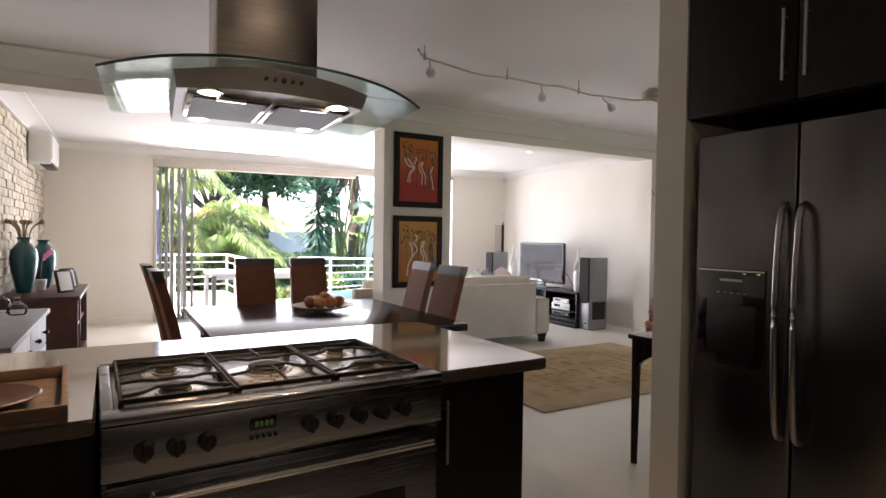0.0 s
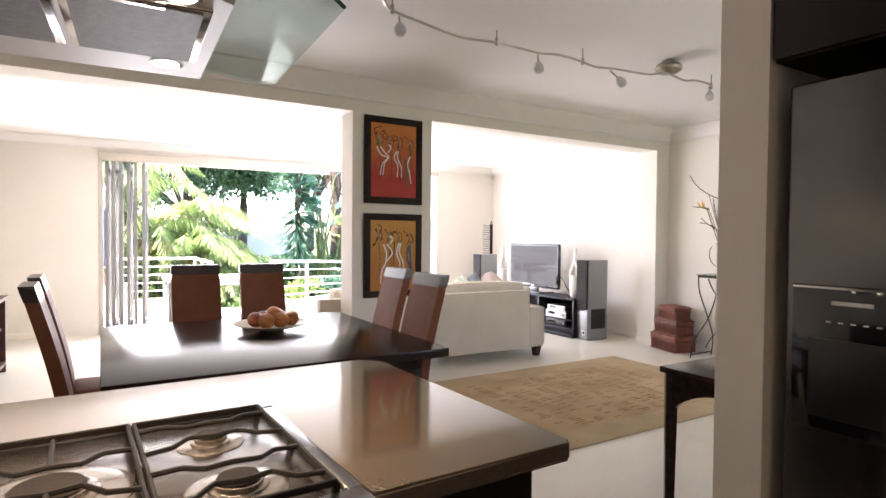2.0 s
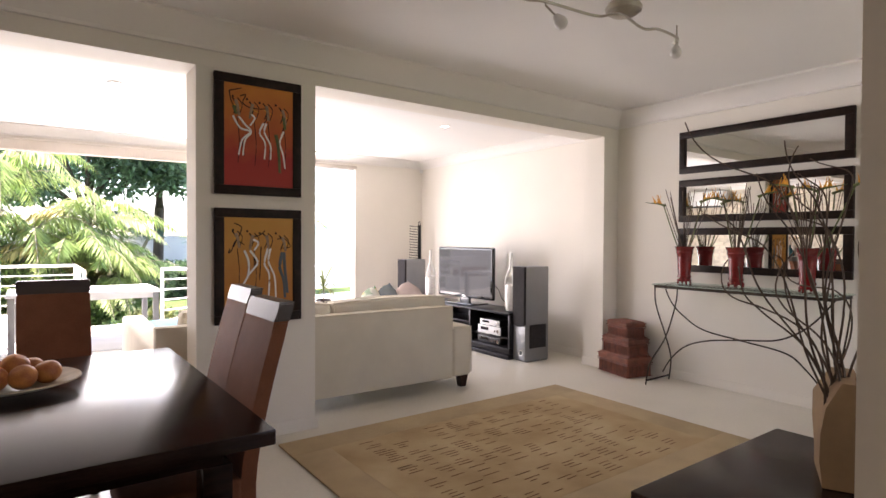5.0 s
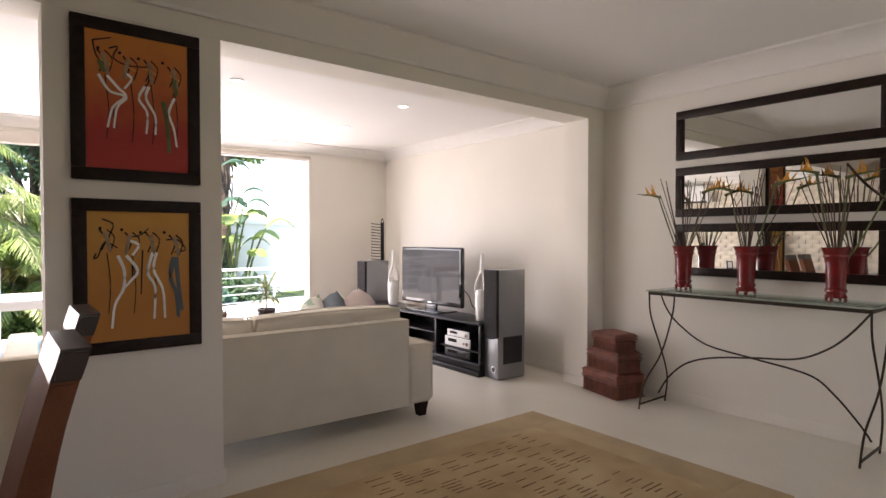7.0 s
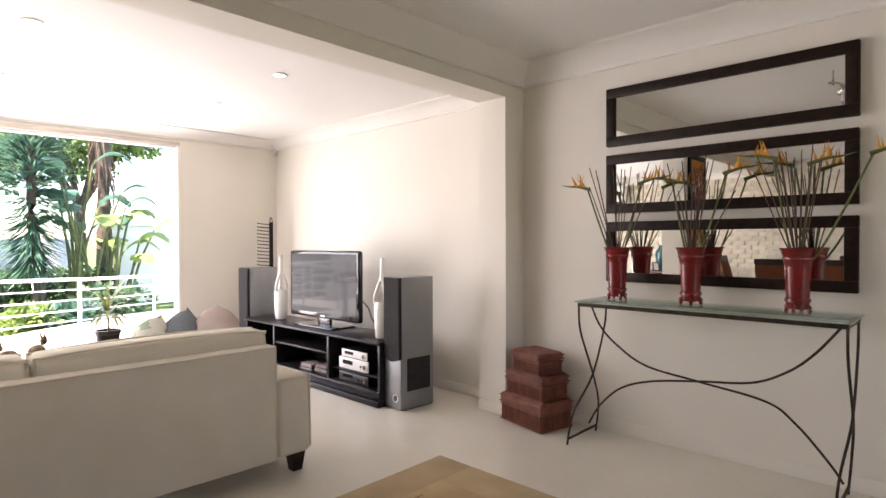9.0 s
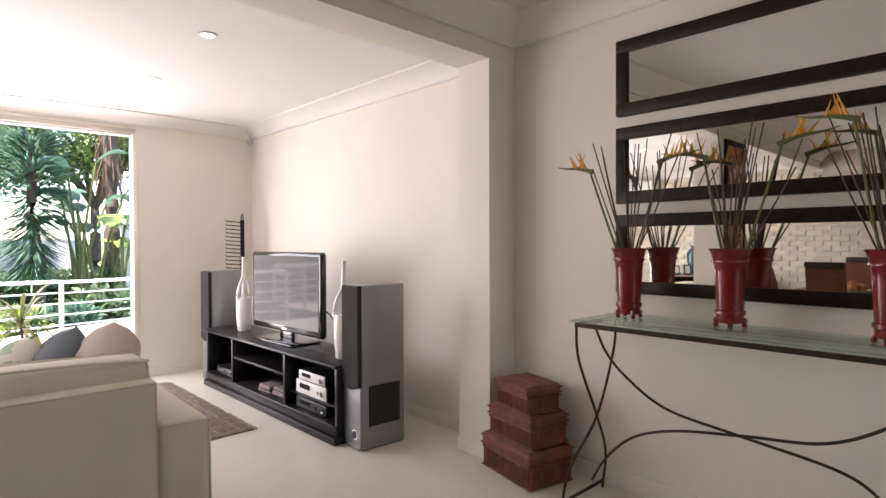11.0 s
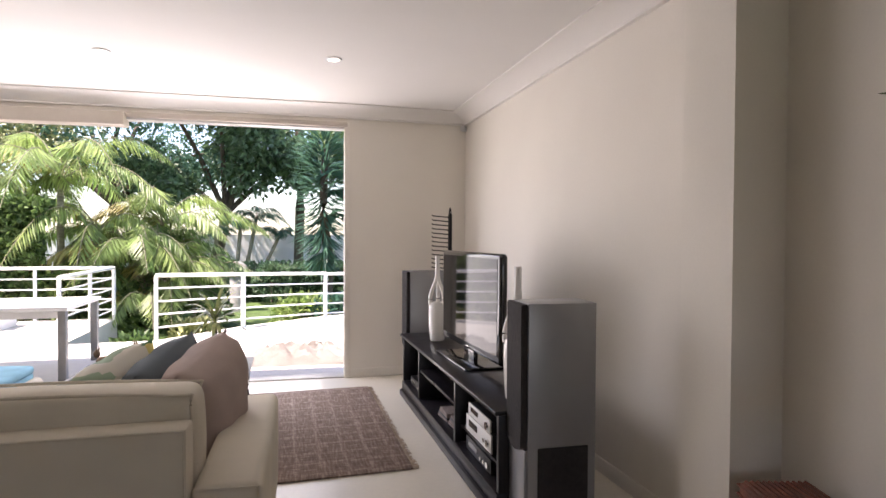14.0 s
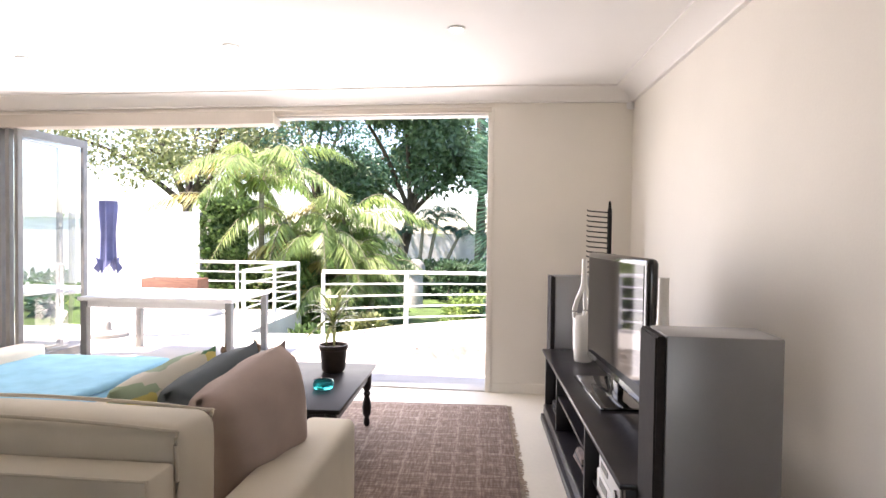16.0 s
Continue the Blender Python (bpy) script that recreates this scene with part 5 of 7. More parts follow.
def cushion(material, label, m, size=0.5, fat=0.085):
    n = 12
    bm = bm_new()
    grid = {}
    for s in (1, -1):
        for i in range(n + 1):
            for j in range(n + 1):
                u, v = -1 + 2 * i / n, -1 + 2 * j / n
                if s == -1 and (i in (0, n) or j in (0, n)):
                    grid[s, i, j] = grid[1, i, j]
                    continue
                k = max(0.0, (1 - u ** 4) * (1 - v ** 4)) ** 0.5
                pull = 1 - 0.09 * (1 - v * v) * abs(u) ** 3 - 0.0
                pull2 = 1 - 0.09 * (1 - u * u) * abs(v) ** 3
                wr = 0.006 * math.sin(9 * u + 5 * v) * k
                grid[s, i, j] = bm.verts.new((u * size / 2 * pull, s * (fat * k + wr), v * size / 2 * pull2))
    for s in (1, -1):
        for i in range(n):
            for j in range(n):
                q = [grid[s, i, j], grid[s, i + 1, j], grid[s, i + 1, j + 1], grid[s, i, j + 1]]
                bm.faces.new(q if s == -1 else list(reversed(q)))
    return solid("scatter_cushion", bm, material, label, "cushion", m, "scatter cushions", smooth=180)


def coffee_table():
    t = thing("coffee_table", "low dark wooden coffee table with turned legs", "coffee table", pose(0, 0, 0))
    x0, x1, y0, y1 = 3.42, 4.575, 7.33, 8.44
    part("top", box(bm_new(), x0, x1, y0, y1, 0.425, 0.45, bevel=0.006), "table_top", t)
    bm = bm_new()
    for a in ((x0 + 0.05, x1 - 0.05, y0 + 0.05, y0 + 0.075), (x0 + 0.05, x1 - 0.05, y1 - 0.075, y1 - 0.05), (x0 + 0.05, x0 + 0.075, y0 + 0.075, y1 - 0.075), (x1 - 0.075, x1 - 0.05, y0 + 0.075, y1 - 0.075)):
        box(bm, *a, 0.34, 0.4245)
    part("apron", bm, "blackwood", t)
    prof = [(0.016, 0), (0.024, 0.03), (0.02, 0.06), (0.016, 0.075), (0.03, 0.10), (0.034, 0.15), (0.026, 0.20), (0.018, 0.225), (0.028, 0.245), (0.018, 0.265), (0.032, 0.29), (0.034, 0.42)]
    for x in (x0 + 0.06, x1 - 0.06):
        for y in (y0 + 0.06, y1 - 0.06):
            part("leg", lathe(bm_new(), [(r, z + 0.0135 if z == 0 else z) for r, z in prof], 16, pose(x, y, 0)), "blackwood", t, "turned leg")


def dracaena(x, y, z):
    t = thing("potted_plant", "striped dracaena in a dark pot on the coffee table", "plant", pose(x, y, z))
    part("pot", lathe(bm_new(), [(0.068, 0), (0.08, 0.02), (0.092, 0.15), (0.10, 0.155), (0.10, 0.185), (0.09, 0.187), (0.085, 0.16)], 28), "pot", t)
    part("soil", lathe(bm_new(), [(0.083, 0.155), (0.084, 0.162), (0.02, 0.166)], 20), "bark", t)
    part("stem", tube(bm_new(), smooth_path([(0, 0, 0.15), (0.006, 0.004, 0.24), (-0.004, 0, 0.32)], 4), 0.009, 8), "bark_pale", t)
    rng = random.Random(11)
    for i in range(26):
        an, rise = rng.uniform(0, 6.28), rng.uniform(0.35, 1.7)
        ln = rng.uniform(0.25, 0.35)
        bm = bm_new()
        blade(bm, Vector((0, 0, 0.28 + 0.05 * rise)), an, rise, ln, 0.021)
        part("leaf", bm, "dracaena", t, smooth=60)


def blade(bm, base, an, rise, ln, w, n=6, droop=1.0):
    """A narrow arching leaf."""
    d = Vector((math.cos(an), math.sin(an), 0))
    s = Vector((-d.y, d.x, 0))
    prev = None
    for i in range(n + 1):
        u = i / n
        p = base + d * ln * u * (1 - 0.25 * max(rise, 0)) + Vector((0, 0, ln * (rise * 0.9 * u - droop * 0.75 * u * u)))
        ww = w * (0.35 + 1.3 * u) * (1 - u) ** 0.6 if u < 1 else 0.0005
        row = [bm.verts.new(p - s * ww), bm.verts.new(p + Vector((0, 0, -0.25 * ww))), bm.verts.new(p + s * ww)]
        if prev:
            for k in range(2):
                bm.faces.new((prev[k], prev[k + 1], row[k + 1], row[k]))
        prev = row


def tv_unit():
    t = thing("tv_unit", "long low black wooden television unit with open bays", "tv unit", pose(0, 0, 0))
    X0, X1, Y0, Y1 = 5.815, 6.255, 6.35, 8.66
    part("top", box(bm_new(), X0 - 0.015, X1, Y0 - 0.01, Y1 + 0.01, 0.52, 0.545, bevel=0.008), "blackwood", t)
    part("plinth", box(bm_new(), X0 - 0.02, X1 - 0.02, Y0 - 0.005, Y1 + 0.005, 0, 0.055, bevel=0.01), "blackwood", t)
    part("bottom", box(bm_new(), X0, X1 - 0.005, Y0, Y1, 0.056, 0.13, bevel=0.01), "blackwood", t)
    part("back", box(bm_new(), X1 - 0.02, X1 - 0.004, Y0 + 0.03, Y1 - 0.03, 0.131, 0.519), "blackwood", t)
    for y in (Y0, 7.08, 8.05, Y1 - 0.03):
        part("upright", box(bm_new(), X0 + 0.01, X1 - 0.021, y, y + 0.03, 0.131, 0.519, bevel=0.002), "blackwood", t)
    part("shelf", box(bm_new(), X0 + 0.02, X1 - 0.021, 7.111, 8.049, 0.34, 0.36, bevel=0.002), "blackwood", t)
    part("shelf", box(bm_new(), X0 + 0.05, X1 - 0.021, 6.391, 7.079, 0.225, 0.24, bevel=0.002), "blackwood", t)

    def player(name, label, y0, y1, z0, h, material, knobs):
        p = thing(name, label, "hi-fi component", pose(5.86, y0, z0), "hi-fi components")
        w = y1 - y0
        part("case", box(bm_new(), 0.012, 0.33, 0, w, 0.006, h, bevel=0.004), "black", p)
        part("front", box(bm_new(), 0, 0.0115, 0, w, 0.006, h, bevel=0.004), material, p)
        part("display", box(bm_new(), -0.003, -0.0002, w * 0.52, w * 0.86, h * 0.45, h * 0.8), "gloss_black", p)
        for k in range(knobs):
            part("knob", cyl(bm_new(), (0, w * (0.1 + 0.12 * k), h * 0.5), (-0.012, w * (0.1 + 0.12 * k), h * 0.5), 0.012 if k else 0.02, seg=14), "chrome", p)
        bm = bm_new()
        for y in (0.03, w - 0.03):
            for x in (0.04, 0.3):
                cyl(bm, (x, y, 0), (x, y, 0.006), 0.012, seg=10)
        part("feet", bm, "black", p)
    player("amplifier", "black hi-fi receiver in the unit", 6.55, 6.97, 0.131, 0.085, "black", 3)
    player("receiver", "silver hi-fi receiver in the unit", 6.55, 6.97, 0.241, 0.105, "plug", 2)
    player("disc_player", "silver disc player on the receiver", 6.57, 6.93, 0.347, 0.075, "plug", 1)
    player("set_top_box", "black decoder box in the far bay", 8.12, 8.50, 0.131, 0.075, "black", 2)
    for i in range(9):
        solid("disc_case", box(bm_new(), -0.07, 0.07, 0, 0.19, 0, 0.013, bevel=0.001), "book" if i % 3 else "black", "flat disc case stacked in the unit", "disc case", pose(5.95, 7.2 + (0.25 if i > 4 else 0), 0.131 + 0.0135 * (i % 5), 0, 0, (i * 7) % 9 - 4), "disc cases")


def television():
    t = thing("television", "black flat screen television standing on the unit", "television", pose(6.03, 7.475, 0.546, 0, 0, 1.8))
    part("casing", box(bm_new(), 0.0, 0.055, -0.57, 0.57, 0.075, 0.755, bevel=0.025, seg=4), "gloss_black", t)
    part("screen", box(bm_new(), -0.003, 0.0008, -0.528, 0.528, 0.13, 0.722), "screen", t, "dark glossy screen that mirrors the doorway")
    part("neck", box(bm_new(), 0.012, 0.045, -0.1, 0.1, 0.018, 0.10, bevel=0.006), "gloss_black", t)
    part("stand_foot", box(bm_new(), -0.13, 0.16, -0.32, 0.32, 0, 0.018, bevel=0.008), "gloss_black", t)
    part("badge", box(bm_new(), -0.0015, -0.0002, -0.03, 0.03, 0.098, 0.108), "chrome", t)
    bm = tube(bm_new(), smooth_path([(0.05, -0.42, 0.35), (0.14, -0.52, 0.22), (0.12, -0.62, 0.1), (0.2, -0.7, 0.012)], 6), 0.006, 6)
    part("cable", bm, "black", t)


def tower_speaker(x, y):
    t = thing("tower_speaker", "tall silver tower speaker with dark cloth front", "speaker", pose(x, y, 0), "tower speakers")
    part("cabinet", box(bm_new(), 0.02, 0.36, -0.105, 0.105, 0.008, 1.095, bevel=0.006), "silver", t)
    part("base", box(bm_new(), 0.03, 0.35, -0.095, 0.095, 0, 0.008), "black", t)
    part("baffle", box(bm_new(), 0.004, 0.0198, -0.105, 0.105, 0.012, 0.42, bevel=0.005), "silver", t)
    bm = bm_new()
    n = 10
    pts = [(-0.105 + 0.21 * i / n, 0.43 - 0.03 * math.sin(math.pi * i / n)) for i in range(n + 1)] + [(0.105, 1.092), (-0.105, 1.092)]
    a = [bm.verts.new((-0.012, v, z)) for v, z in pts]
    b = [bm.verts.new((0.0195, v, z)) for v, z in pts]
    bm.faces.new(a), bm.faces.new(list(reversed(b)))
    for i in range(len(pts)):
        bm.faces.new((a[i], a[(i + 1) % len(pts)], b[(i + 1) % len(pts)], b[i]))
    bmesh.ops.bevel(bm, geom=[e for e in bm.edges if e.calc_length() > 0.02 and abs(e.verts[0].co.x - e.verts[1].co.x) < 1e-4], offset=0.006, segments=2, affect="EDGES")
    part("grille", bm, "grille", t, "dark cloth front grille", smooth=30)
    for s in (-1, 1):
        part("woofer_grille", box(bm_new(), 0.07, 0.32, s * 0.1075 - 0.003, s * 0.1075 + 0.003, 0.155, 0.425, bevel=0.002), "grille", t, "square black side grille")
    port = part("port", cyl(bm_new(), (0.006, -0.035, 0.10), (0.001, -0.035, 0.10), 0.034, seg=24), "chrome", t, "chrome bass port ring")
    part("port_hole", cyl(bm_new(), (0.0012, -0.035, 0.10), (-0.0006, -0.035, 0.10), 0.026, seg=24), "black", port)
    return t


def bottle_vase(x, y, turn):
    """White vase whose shoulder opens into three strands that meet in a slim neck."""
    t = thing("openwork_vase", "tall white ceramic bottle vase with cut-out holes", "vase", pose(x, y, 0.546, 0, 0, turn), "white vases")
    part("body", lathe(bm_new(), [(0.055, 0), (0.062, 0.01), (0.07, 0.10), (0.074, 0.22), (0.072, 0.29), (0.064, 0.32), (0.055, 0.318), (0.05, 0.26)], 32), "white_ceramic", t, smooth=60)
    for k in range(3):
        an = radians(120 * k)
        c, s = math.cos(an), math.sin(an)
        bm = tube(bm_new(), smooth_path([(0.062 * c, 0.062 * s, 0.30), (0.064 * c, 0.064 * s, 0.36), (0.045 * c, 0.045 * s, 0.43), (0.016 * c, 0.016 * s, 0.50), (0.008 * c, 0.008 * s, 0.56)], 6), 0.02, 12, 0.012)
        part("strand", bm, "white_ceramic", t, smooth=60)
    part("neck", lathe(bm_new(), [(0.024, 0.49), (0.021, 0.55), (0.019, 0.62), (0.019, 0.69), (0.021, 0.70), (0.013, 0.70), (0.012, 0.68)], 20), "white_ceramic", t, smooth=60)


def disc_rack():
    t = thing("disc_rack", "tall slim black metal disc rack with many prongs", "disc rack", pose(6.38, 9.08, 0))
    part("post", box(bm_new(), -0.012, 0.012, -0.03, 0.03, 0.02, 1.63, bevel=0.003), "iron", t)
    part("foot", box(bm_new(), -0.14, 0.12, -0.12, 0.12, 0, 0.02, bevel=0.004), "iron", t)
    part("finial", tube(bm_new(), smooth_path([(0, -0.03, 1.625), (0, -0.02, 1.67), (0, 0, 1.69), (0, 0.02, 1.67), (0, 0.03, 1.625)], 5), 0.006, 6), "iron", t)
    for i in range(26):
        z = 0.55 + i * 0.042
        part("prong", tube(bm_new(), [(-0.012, 0, z), (-0.17, 0, z + 0.012), (-0.185, 0, z + 0.02)], 0.006, 6), "iron", t)


def rugs():
    t = thing("rug", "worn brown woven rug with a pale check", "rug", pose(4.80, 8.01, 0))
    bm = bm_new()
    box(bm, -0.84, 0.755, -0.96, 0.96, 0.001, 0.013, bevel=0.004)
    part("rug_field", bm, "rug_brown", t)
    rng = random.Random(5)
    bm = bm_new()
    for i in range(150):
        y = -0.955 + 1.91 * i / 149
        l = rng.uniform(0.02, 0.045)
        box(bm, 0.75, 0.755 + l, y - 0.003, y + 0.003, 0.002, 0.006, pose(0, 0, 0))
    tagged(part("fringe", bm, "fringe", t, "short ragged fringe", smooth=None), kind="stuff")
    t = thing("rug", "large tan wool rug with broken brown lines", "rug", pose(4.04, 4.30, 0))
    W, H, B = 1.36, 0.95, 0.26
    part("field", box(bm_new(), -W + B, W - B, -H + B, H - B, 0.001, 0.014), "rug_tan", t)
    for a in ((-W, W, -H, -H + B), (-W, W, H - B, H), (-W, -W + B, -H + B, H - B), (W - B, W, -H + B, H - B)):
        part("border", box(bm_new(), *a, 0.001, 0.0145, bevel=0.003), "rug_border", t, "paler border band")
    rng = random.Random(9)
    bm = bm_new()
    for i in range(300):
        x, y = rng.uniform(-W + B + 0.1, W - B - 0.2), rng.uniform(-H + B + 0.05, H - B - 0.05)
        x, y = round(x / 0.17) * 0.17 + rng.uniform(-0.02, 0.02), round(y / 0.035) * 0.035
        if abs(x) > W - B - 0.12:
            continue
        l = rng.uniform(0.05, 0.13)
        box(bm, x - l / 2, x + l / 2, y - 0.0035, y + 0.0035, 0.0141, 0.0155)
    tagged(part("woven_pattern", bm, "rug_dash", t, "broken brown woven lines", smooth=None), kind="stuff")


def console_table():
    X0, X1, Y0, Y1, Z = 6.11, 6.57, 3.19, 4.69, 0.978
    t = thing("console_table", "slim glass-topped console with curved wrought iron legs", "console table", pose(0, 0, 0))
    part("glass_top", box(bm_new(), X0, X1, Y0, Y1, Z + 0.003, Z + 0.013, bevel=0.002), "top_glass", t, "clear greenish glass top")
    bm = bm_new()
    a0, a1, b0, b1 = X0 + 0.04, X1 - 0.03, Y0 + 0.02, Y1 - 0.01
    for p, q in (((a0, b0), (a0, b1)), ((a1, b0), (a1, b1)), ((a0, b0), (a1, b0)), ((a0, b1), (a1, b1))):
        box(bm, min(p[0], q[0]) - 0.007, max(p[0], q[0]) + 0.007, min(p[1], q[1]) - 0.007, max(p[1], q[1]) + 0.007, Z - 0.025, Z, bevel=0.002, seg=1)
    part("top_frame", bm, "wrought", t)
    for y, splay in ((b0, 0.045), (b1, 0.085)):
        for s in (0, 1):
            u, v = (a0, a1) if s == 0 else (a1, a0)
            pts = smooth_path([(u, y + 0.004 * s, Z - 0.02), (u + (v - u) * 0.06, y + 0.004 * s, 0.78), (u + (v - u) * 0.5, y + 0.004 * s, 0.46), (u + (v - u) * 0.94, y + 0.004 * s + splay * 0.6, 0.22), (v, y + 0.004 * s + splay, 0.0)], 6)
            part("leg", tube(bm_new(), pts, 0.007, 8), "wrought", t, "curved iron leg")
        part("foot_bar", box(bm_new(), a0, a1, y + splay * 0.9 - 0.006, y + splay * 0.9 + 0.006, 0.04, 0.052), "wrought", t)
    xm = (a0 + a1) / 2
    one = [(xm, 4.69, 0.93), (xm, 4.63, 0.81), (xm, 4.52, 0.70), (xm, 4.31, 0.58), (xm, 3.97, 0.53), (xm, 3.61, 0.48), (xm, 3.46, 0.38), (xm, 3.31, 0.21), (xm, 3.25, 0.12)]
    two = [(xm + 0.016, 4.72, 0.11), (xm + 0.016, 4.63, 0.26), (xm + 0.016, 4.48, 0.40), (xm + 0.016, 4.27, 0.48), (xm + 0.016, 3.97, 0.53), (xm + 0.016, 3.69, 0.57), (xm + 0.016, 3.51, 0.66), (xm + 0.016, 3.38, 0.78), (xm + 0.016, 3.26, 0.94)]
    for p in (one, two):
        part("stretcher", tube(bm_new(), smooth_path(p, 8), 0.0068, 8), "wrought", t, "sweeping iron stretcher")


def wall_mirror(z0, z1):
    y0, y1, X = 3.221, 4.703, 6.62
    t = thing("wall_mirror", "long mirror in a dark wooden frame on the wall", "mirror", pose(X, (y0 + y1) / 2, z0), "three wall mirrors")
    w, h, f = (y1 - y0) / 2, z1 - z0, 0.066
    for a in ((-w, w, 0, f), (-w, w, h - f, h), (-w, -w + f, f, h - f), (w - f, w, f, h - f)):
        part("frame_rail", box(bm_new(), -0.048, -0.001, *a, bevel=0.005), "frame", t)
    part("mirror_glass", box(bm_new(), -0.03, -0.004, -w + f, w - f, f, h - f), "mirror", t)


def flower_pot(x, y, seed, blooms):
    t = thing("red_vase", "dark red footed vase on the glass console", "vase", pose(x, y, 0.9915, 0, 0, seed * 31), "red vases")
    part("body", lathe(bm_new(), [(0.05, 0.02), (0.056, 0.035), (0.058, 0.10), (0.062, 0.16), (0.066, 0.25), (0.07, 0.285), (0.077, 0.292), (0.077, 0.302), (0.073, 0.308), (0.084, 0.345), (0.092, 0.352), (0.086, 0.355), (0.072, 0.31), (0.05, 0.12)], 32), "red_pot", t, smooth=50)
    part("lower_band", lathe(bm_new(), [(0.056, 0.055), (0.064, 0.06), (0.064, 0.075), (0.057, 0.08)], 32), "red_pot", t)
    for k in range(4):
        an = radians(90 * k + 45)
        bm = tube(bm_new(), smooth_path([(0.045 * math.cos(an), 0.045 * math.sin(an), 0.04), (0.06 * math.cos(an), 0.06 * math.sin(an), 0.024), (0.054 * math.cos(an), 0.054 * math.sin(an), 0.0), (0.066 * math.cos(an), 0.066 * math.sin(an), 0.0)], 4), 0.014, 8, 0.008)
        for v in bm.verts:
            v.co.z = max(v.co.z, 0)
        part("foot", bm, "red_pot", t)
    rng = random.Random(seed)
    f = thing("flower_stems", "dry sticks and orange bird of paradise flowers in the vase", "flowers", pose(x, y, 1.0), "stems in the red vases")
    for i in range(13):
        an, out = rng.uniform(0, 6.28), rng.uniform(0.05, 0.2)
        dx = min(0.12, math.cos(an) * out * 0.7 - 0.03)
        top = Vector((dx, math.sin(an) * out * 1.5, rng.uniform(0.68, 0.92)))
        base = Vector((-top.x * 0.15, -top.y * 0.12, 0.16))
        part("stick", tube(bm_new(), smooth_path([base, base.lerp(top, 0.5) + Vector((rng.uniform(-0.008, 0.008), rng.uniform(-0.008, 0.008), 0)), top], 3), 0.0042, 6, 0.003), "stem", f)
    for bx, by, bz, face in blooms:
        top = Vector((bx, by, bz))
        b = part("flower_stem", tube(bm_new(), smooth_path([(-bx * 0.1, -by * 0.12, 0.16), (bx * 0.3, by * 0.35, 0.36), top], 5), 0.007, 8, 0.0055), "green_stem", f)
        bm = bm_new()
        d = Vector((0.0, face, 0.12))
        tube(bm, smooth_path([top + Vector((0, -face * 0.02, -0.015)), top + d * 0.06 + Vector((0, 0, 0.002)), top + d * 0.14, top + d * 0.20 + Vector((0, 0, 0.006))], 4), 0.013, 8, 0.001)
        part("sheath", bm, "green_stem", b, "green beak-like sheath")
        for k in range(6):
            p = top + d * (0.02 + 0.014 * k)
            q = p + Vector((rng.uniform(-0.03, 0.03), face * rng.uniform(-0.03, 0.05), rng.uniform(0.06, 0.1)))
            bm = tube(bm_new(), [p, p.lerp(q, 0.4) + Vector((0, 0, 0.004)), q], 0.0085, 5, 0.001)
            part("petal", bm, "petal", b, "orange petal")


def wicker_basket(w, d, h, z, m):
    t = thing("wicker_basket", "red-brown lidded wicker basket in a stack", "basket", m @ pose(0, 0, z), "stacked baskets")
    lid = h * 0.34
    part("body", box(bm_new(), -d / 2, d / 2, -w / 2, w / 2, 0, h - lid - 0.002, bevel=0.012), "wicker", t)
    part("lid", box(bm_new(), -d / 2 - 0.008, d / 2 + 0.008, -w / 2 - 0.008, w / 2 + 0.008, h - lid, h, bevel=0.016, seg=3), "wicker", t)
    bm = bm_new()
    hb = h - lid - 0.01
    n = int(w / 0.018)
    for i in range(n):
        y = -w / 2 + 0.015 + (w - 0.03) * i / (n - 1)
        for s in (-1, 1):
            cyl(bm, (s * (d / 2 + 0.001), y, 0.012), (s * (d / 2 + 0.001), y, hb - 0.008), 0.0055, seg=6)
    n2 = int(d / 0.018)
    for i in range(n2):
        x = -d / 2 + 0.015 + (d - 0.03) * i / (n2 - 1)
        for s in (-1, 1):
            cyl(bm, (x, s * (w / 2 + 0.001), 0.012), (x, s * (w / 2 + 0.001), hb - 0.008), 0.0055, seg=6)
    tagged(part("weave", bm, "wicker", t, "upright woven canes"), kind="stuff")
    bm = bm_new()
    for zz in (0.008, hb - 0.002, h - lid + 0.008, h - 0.014):
        k = 0.004 if zz < h - lid else 0.009
        c = [(-d / 2 - k, -w / 2 - k, zz), (d / 2 + k, -w / 2 - k, zz), (d / 2 + k, w / 2 + k, zz), (-d / 2 - k, w / 2 + k, zz), (-d / 2 - k, -w / 2 - k, zz)]
        tube(bm, c, 0.0045, 6)
    n = int(d / 0.02)
    for i in range(n):
        x = -d / 2 + 0.012 + (d - 0.024) * i / (n - 1)
        tube(bm, [(x, -w / 2 + 0.005, h + 0.001), (x, w / 2 - 0.005, h + 0.001)], 0.006, 6)
    tagged(part("plait", bm, "wicker", t, "plaited cane edging"), kind="stuff")


def downlight(x, y):
    t = thing("downlight", "small round recessed ceiling downlight", "downlight", pose(x, y, CL), "downlights")
    part("ring", lathe(bm_new(), [(0.058, -0.001), (0.056, -0.008), (0.042, -0.010), (0.04, -0.002)], 28), "white_metal", t)
    part("lens", lathe(bm_new(), [(0.038, -0.003), (0.036, -0.0055), (0.01, -0.006)], 24), "downlight", t, "glowing lens")


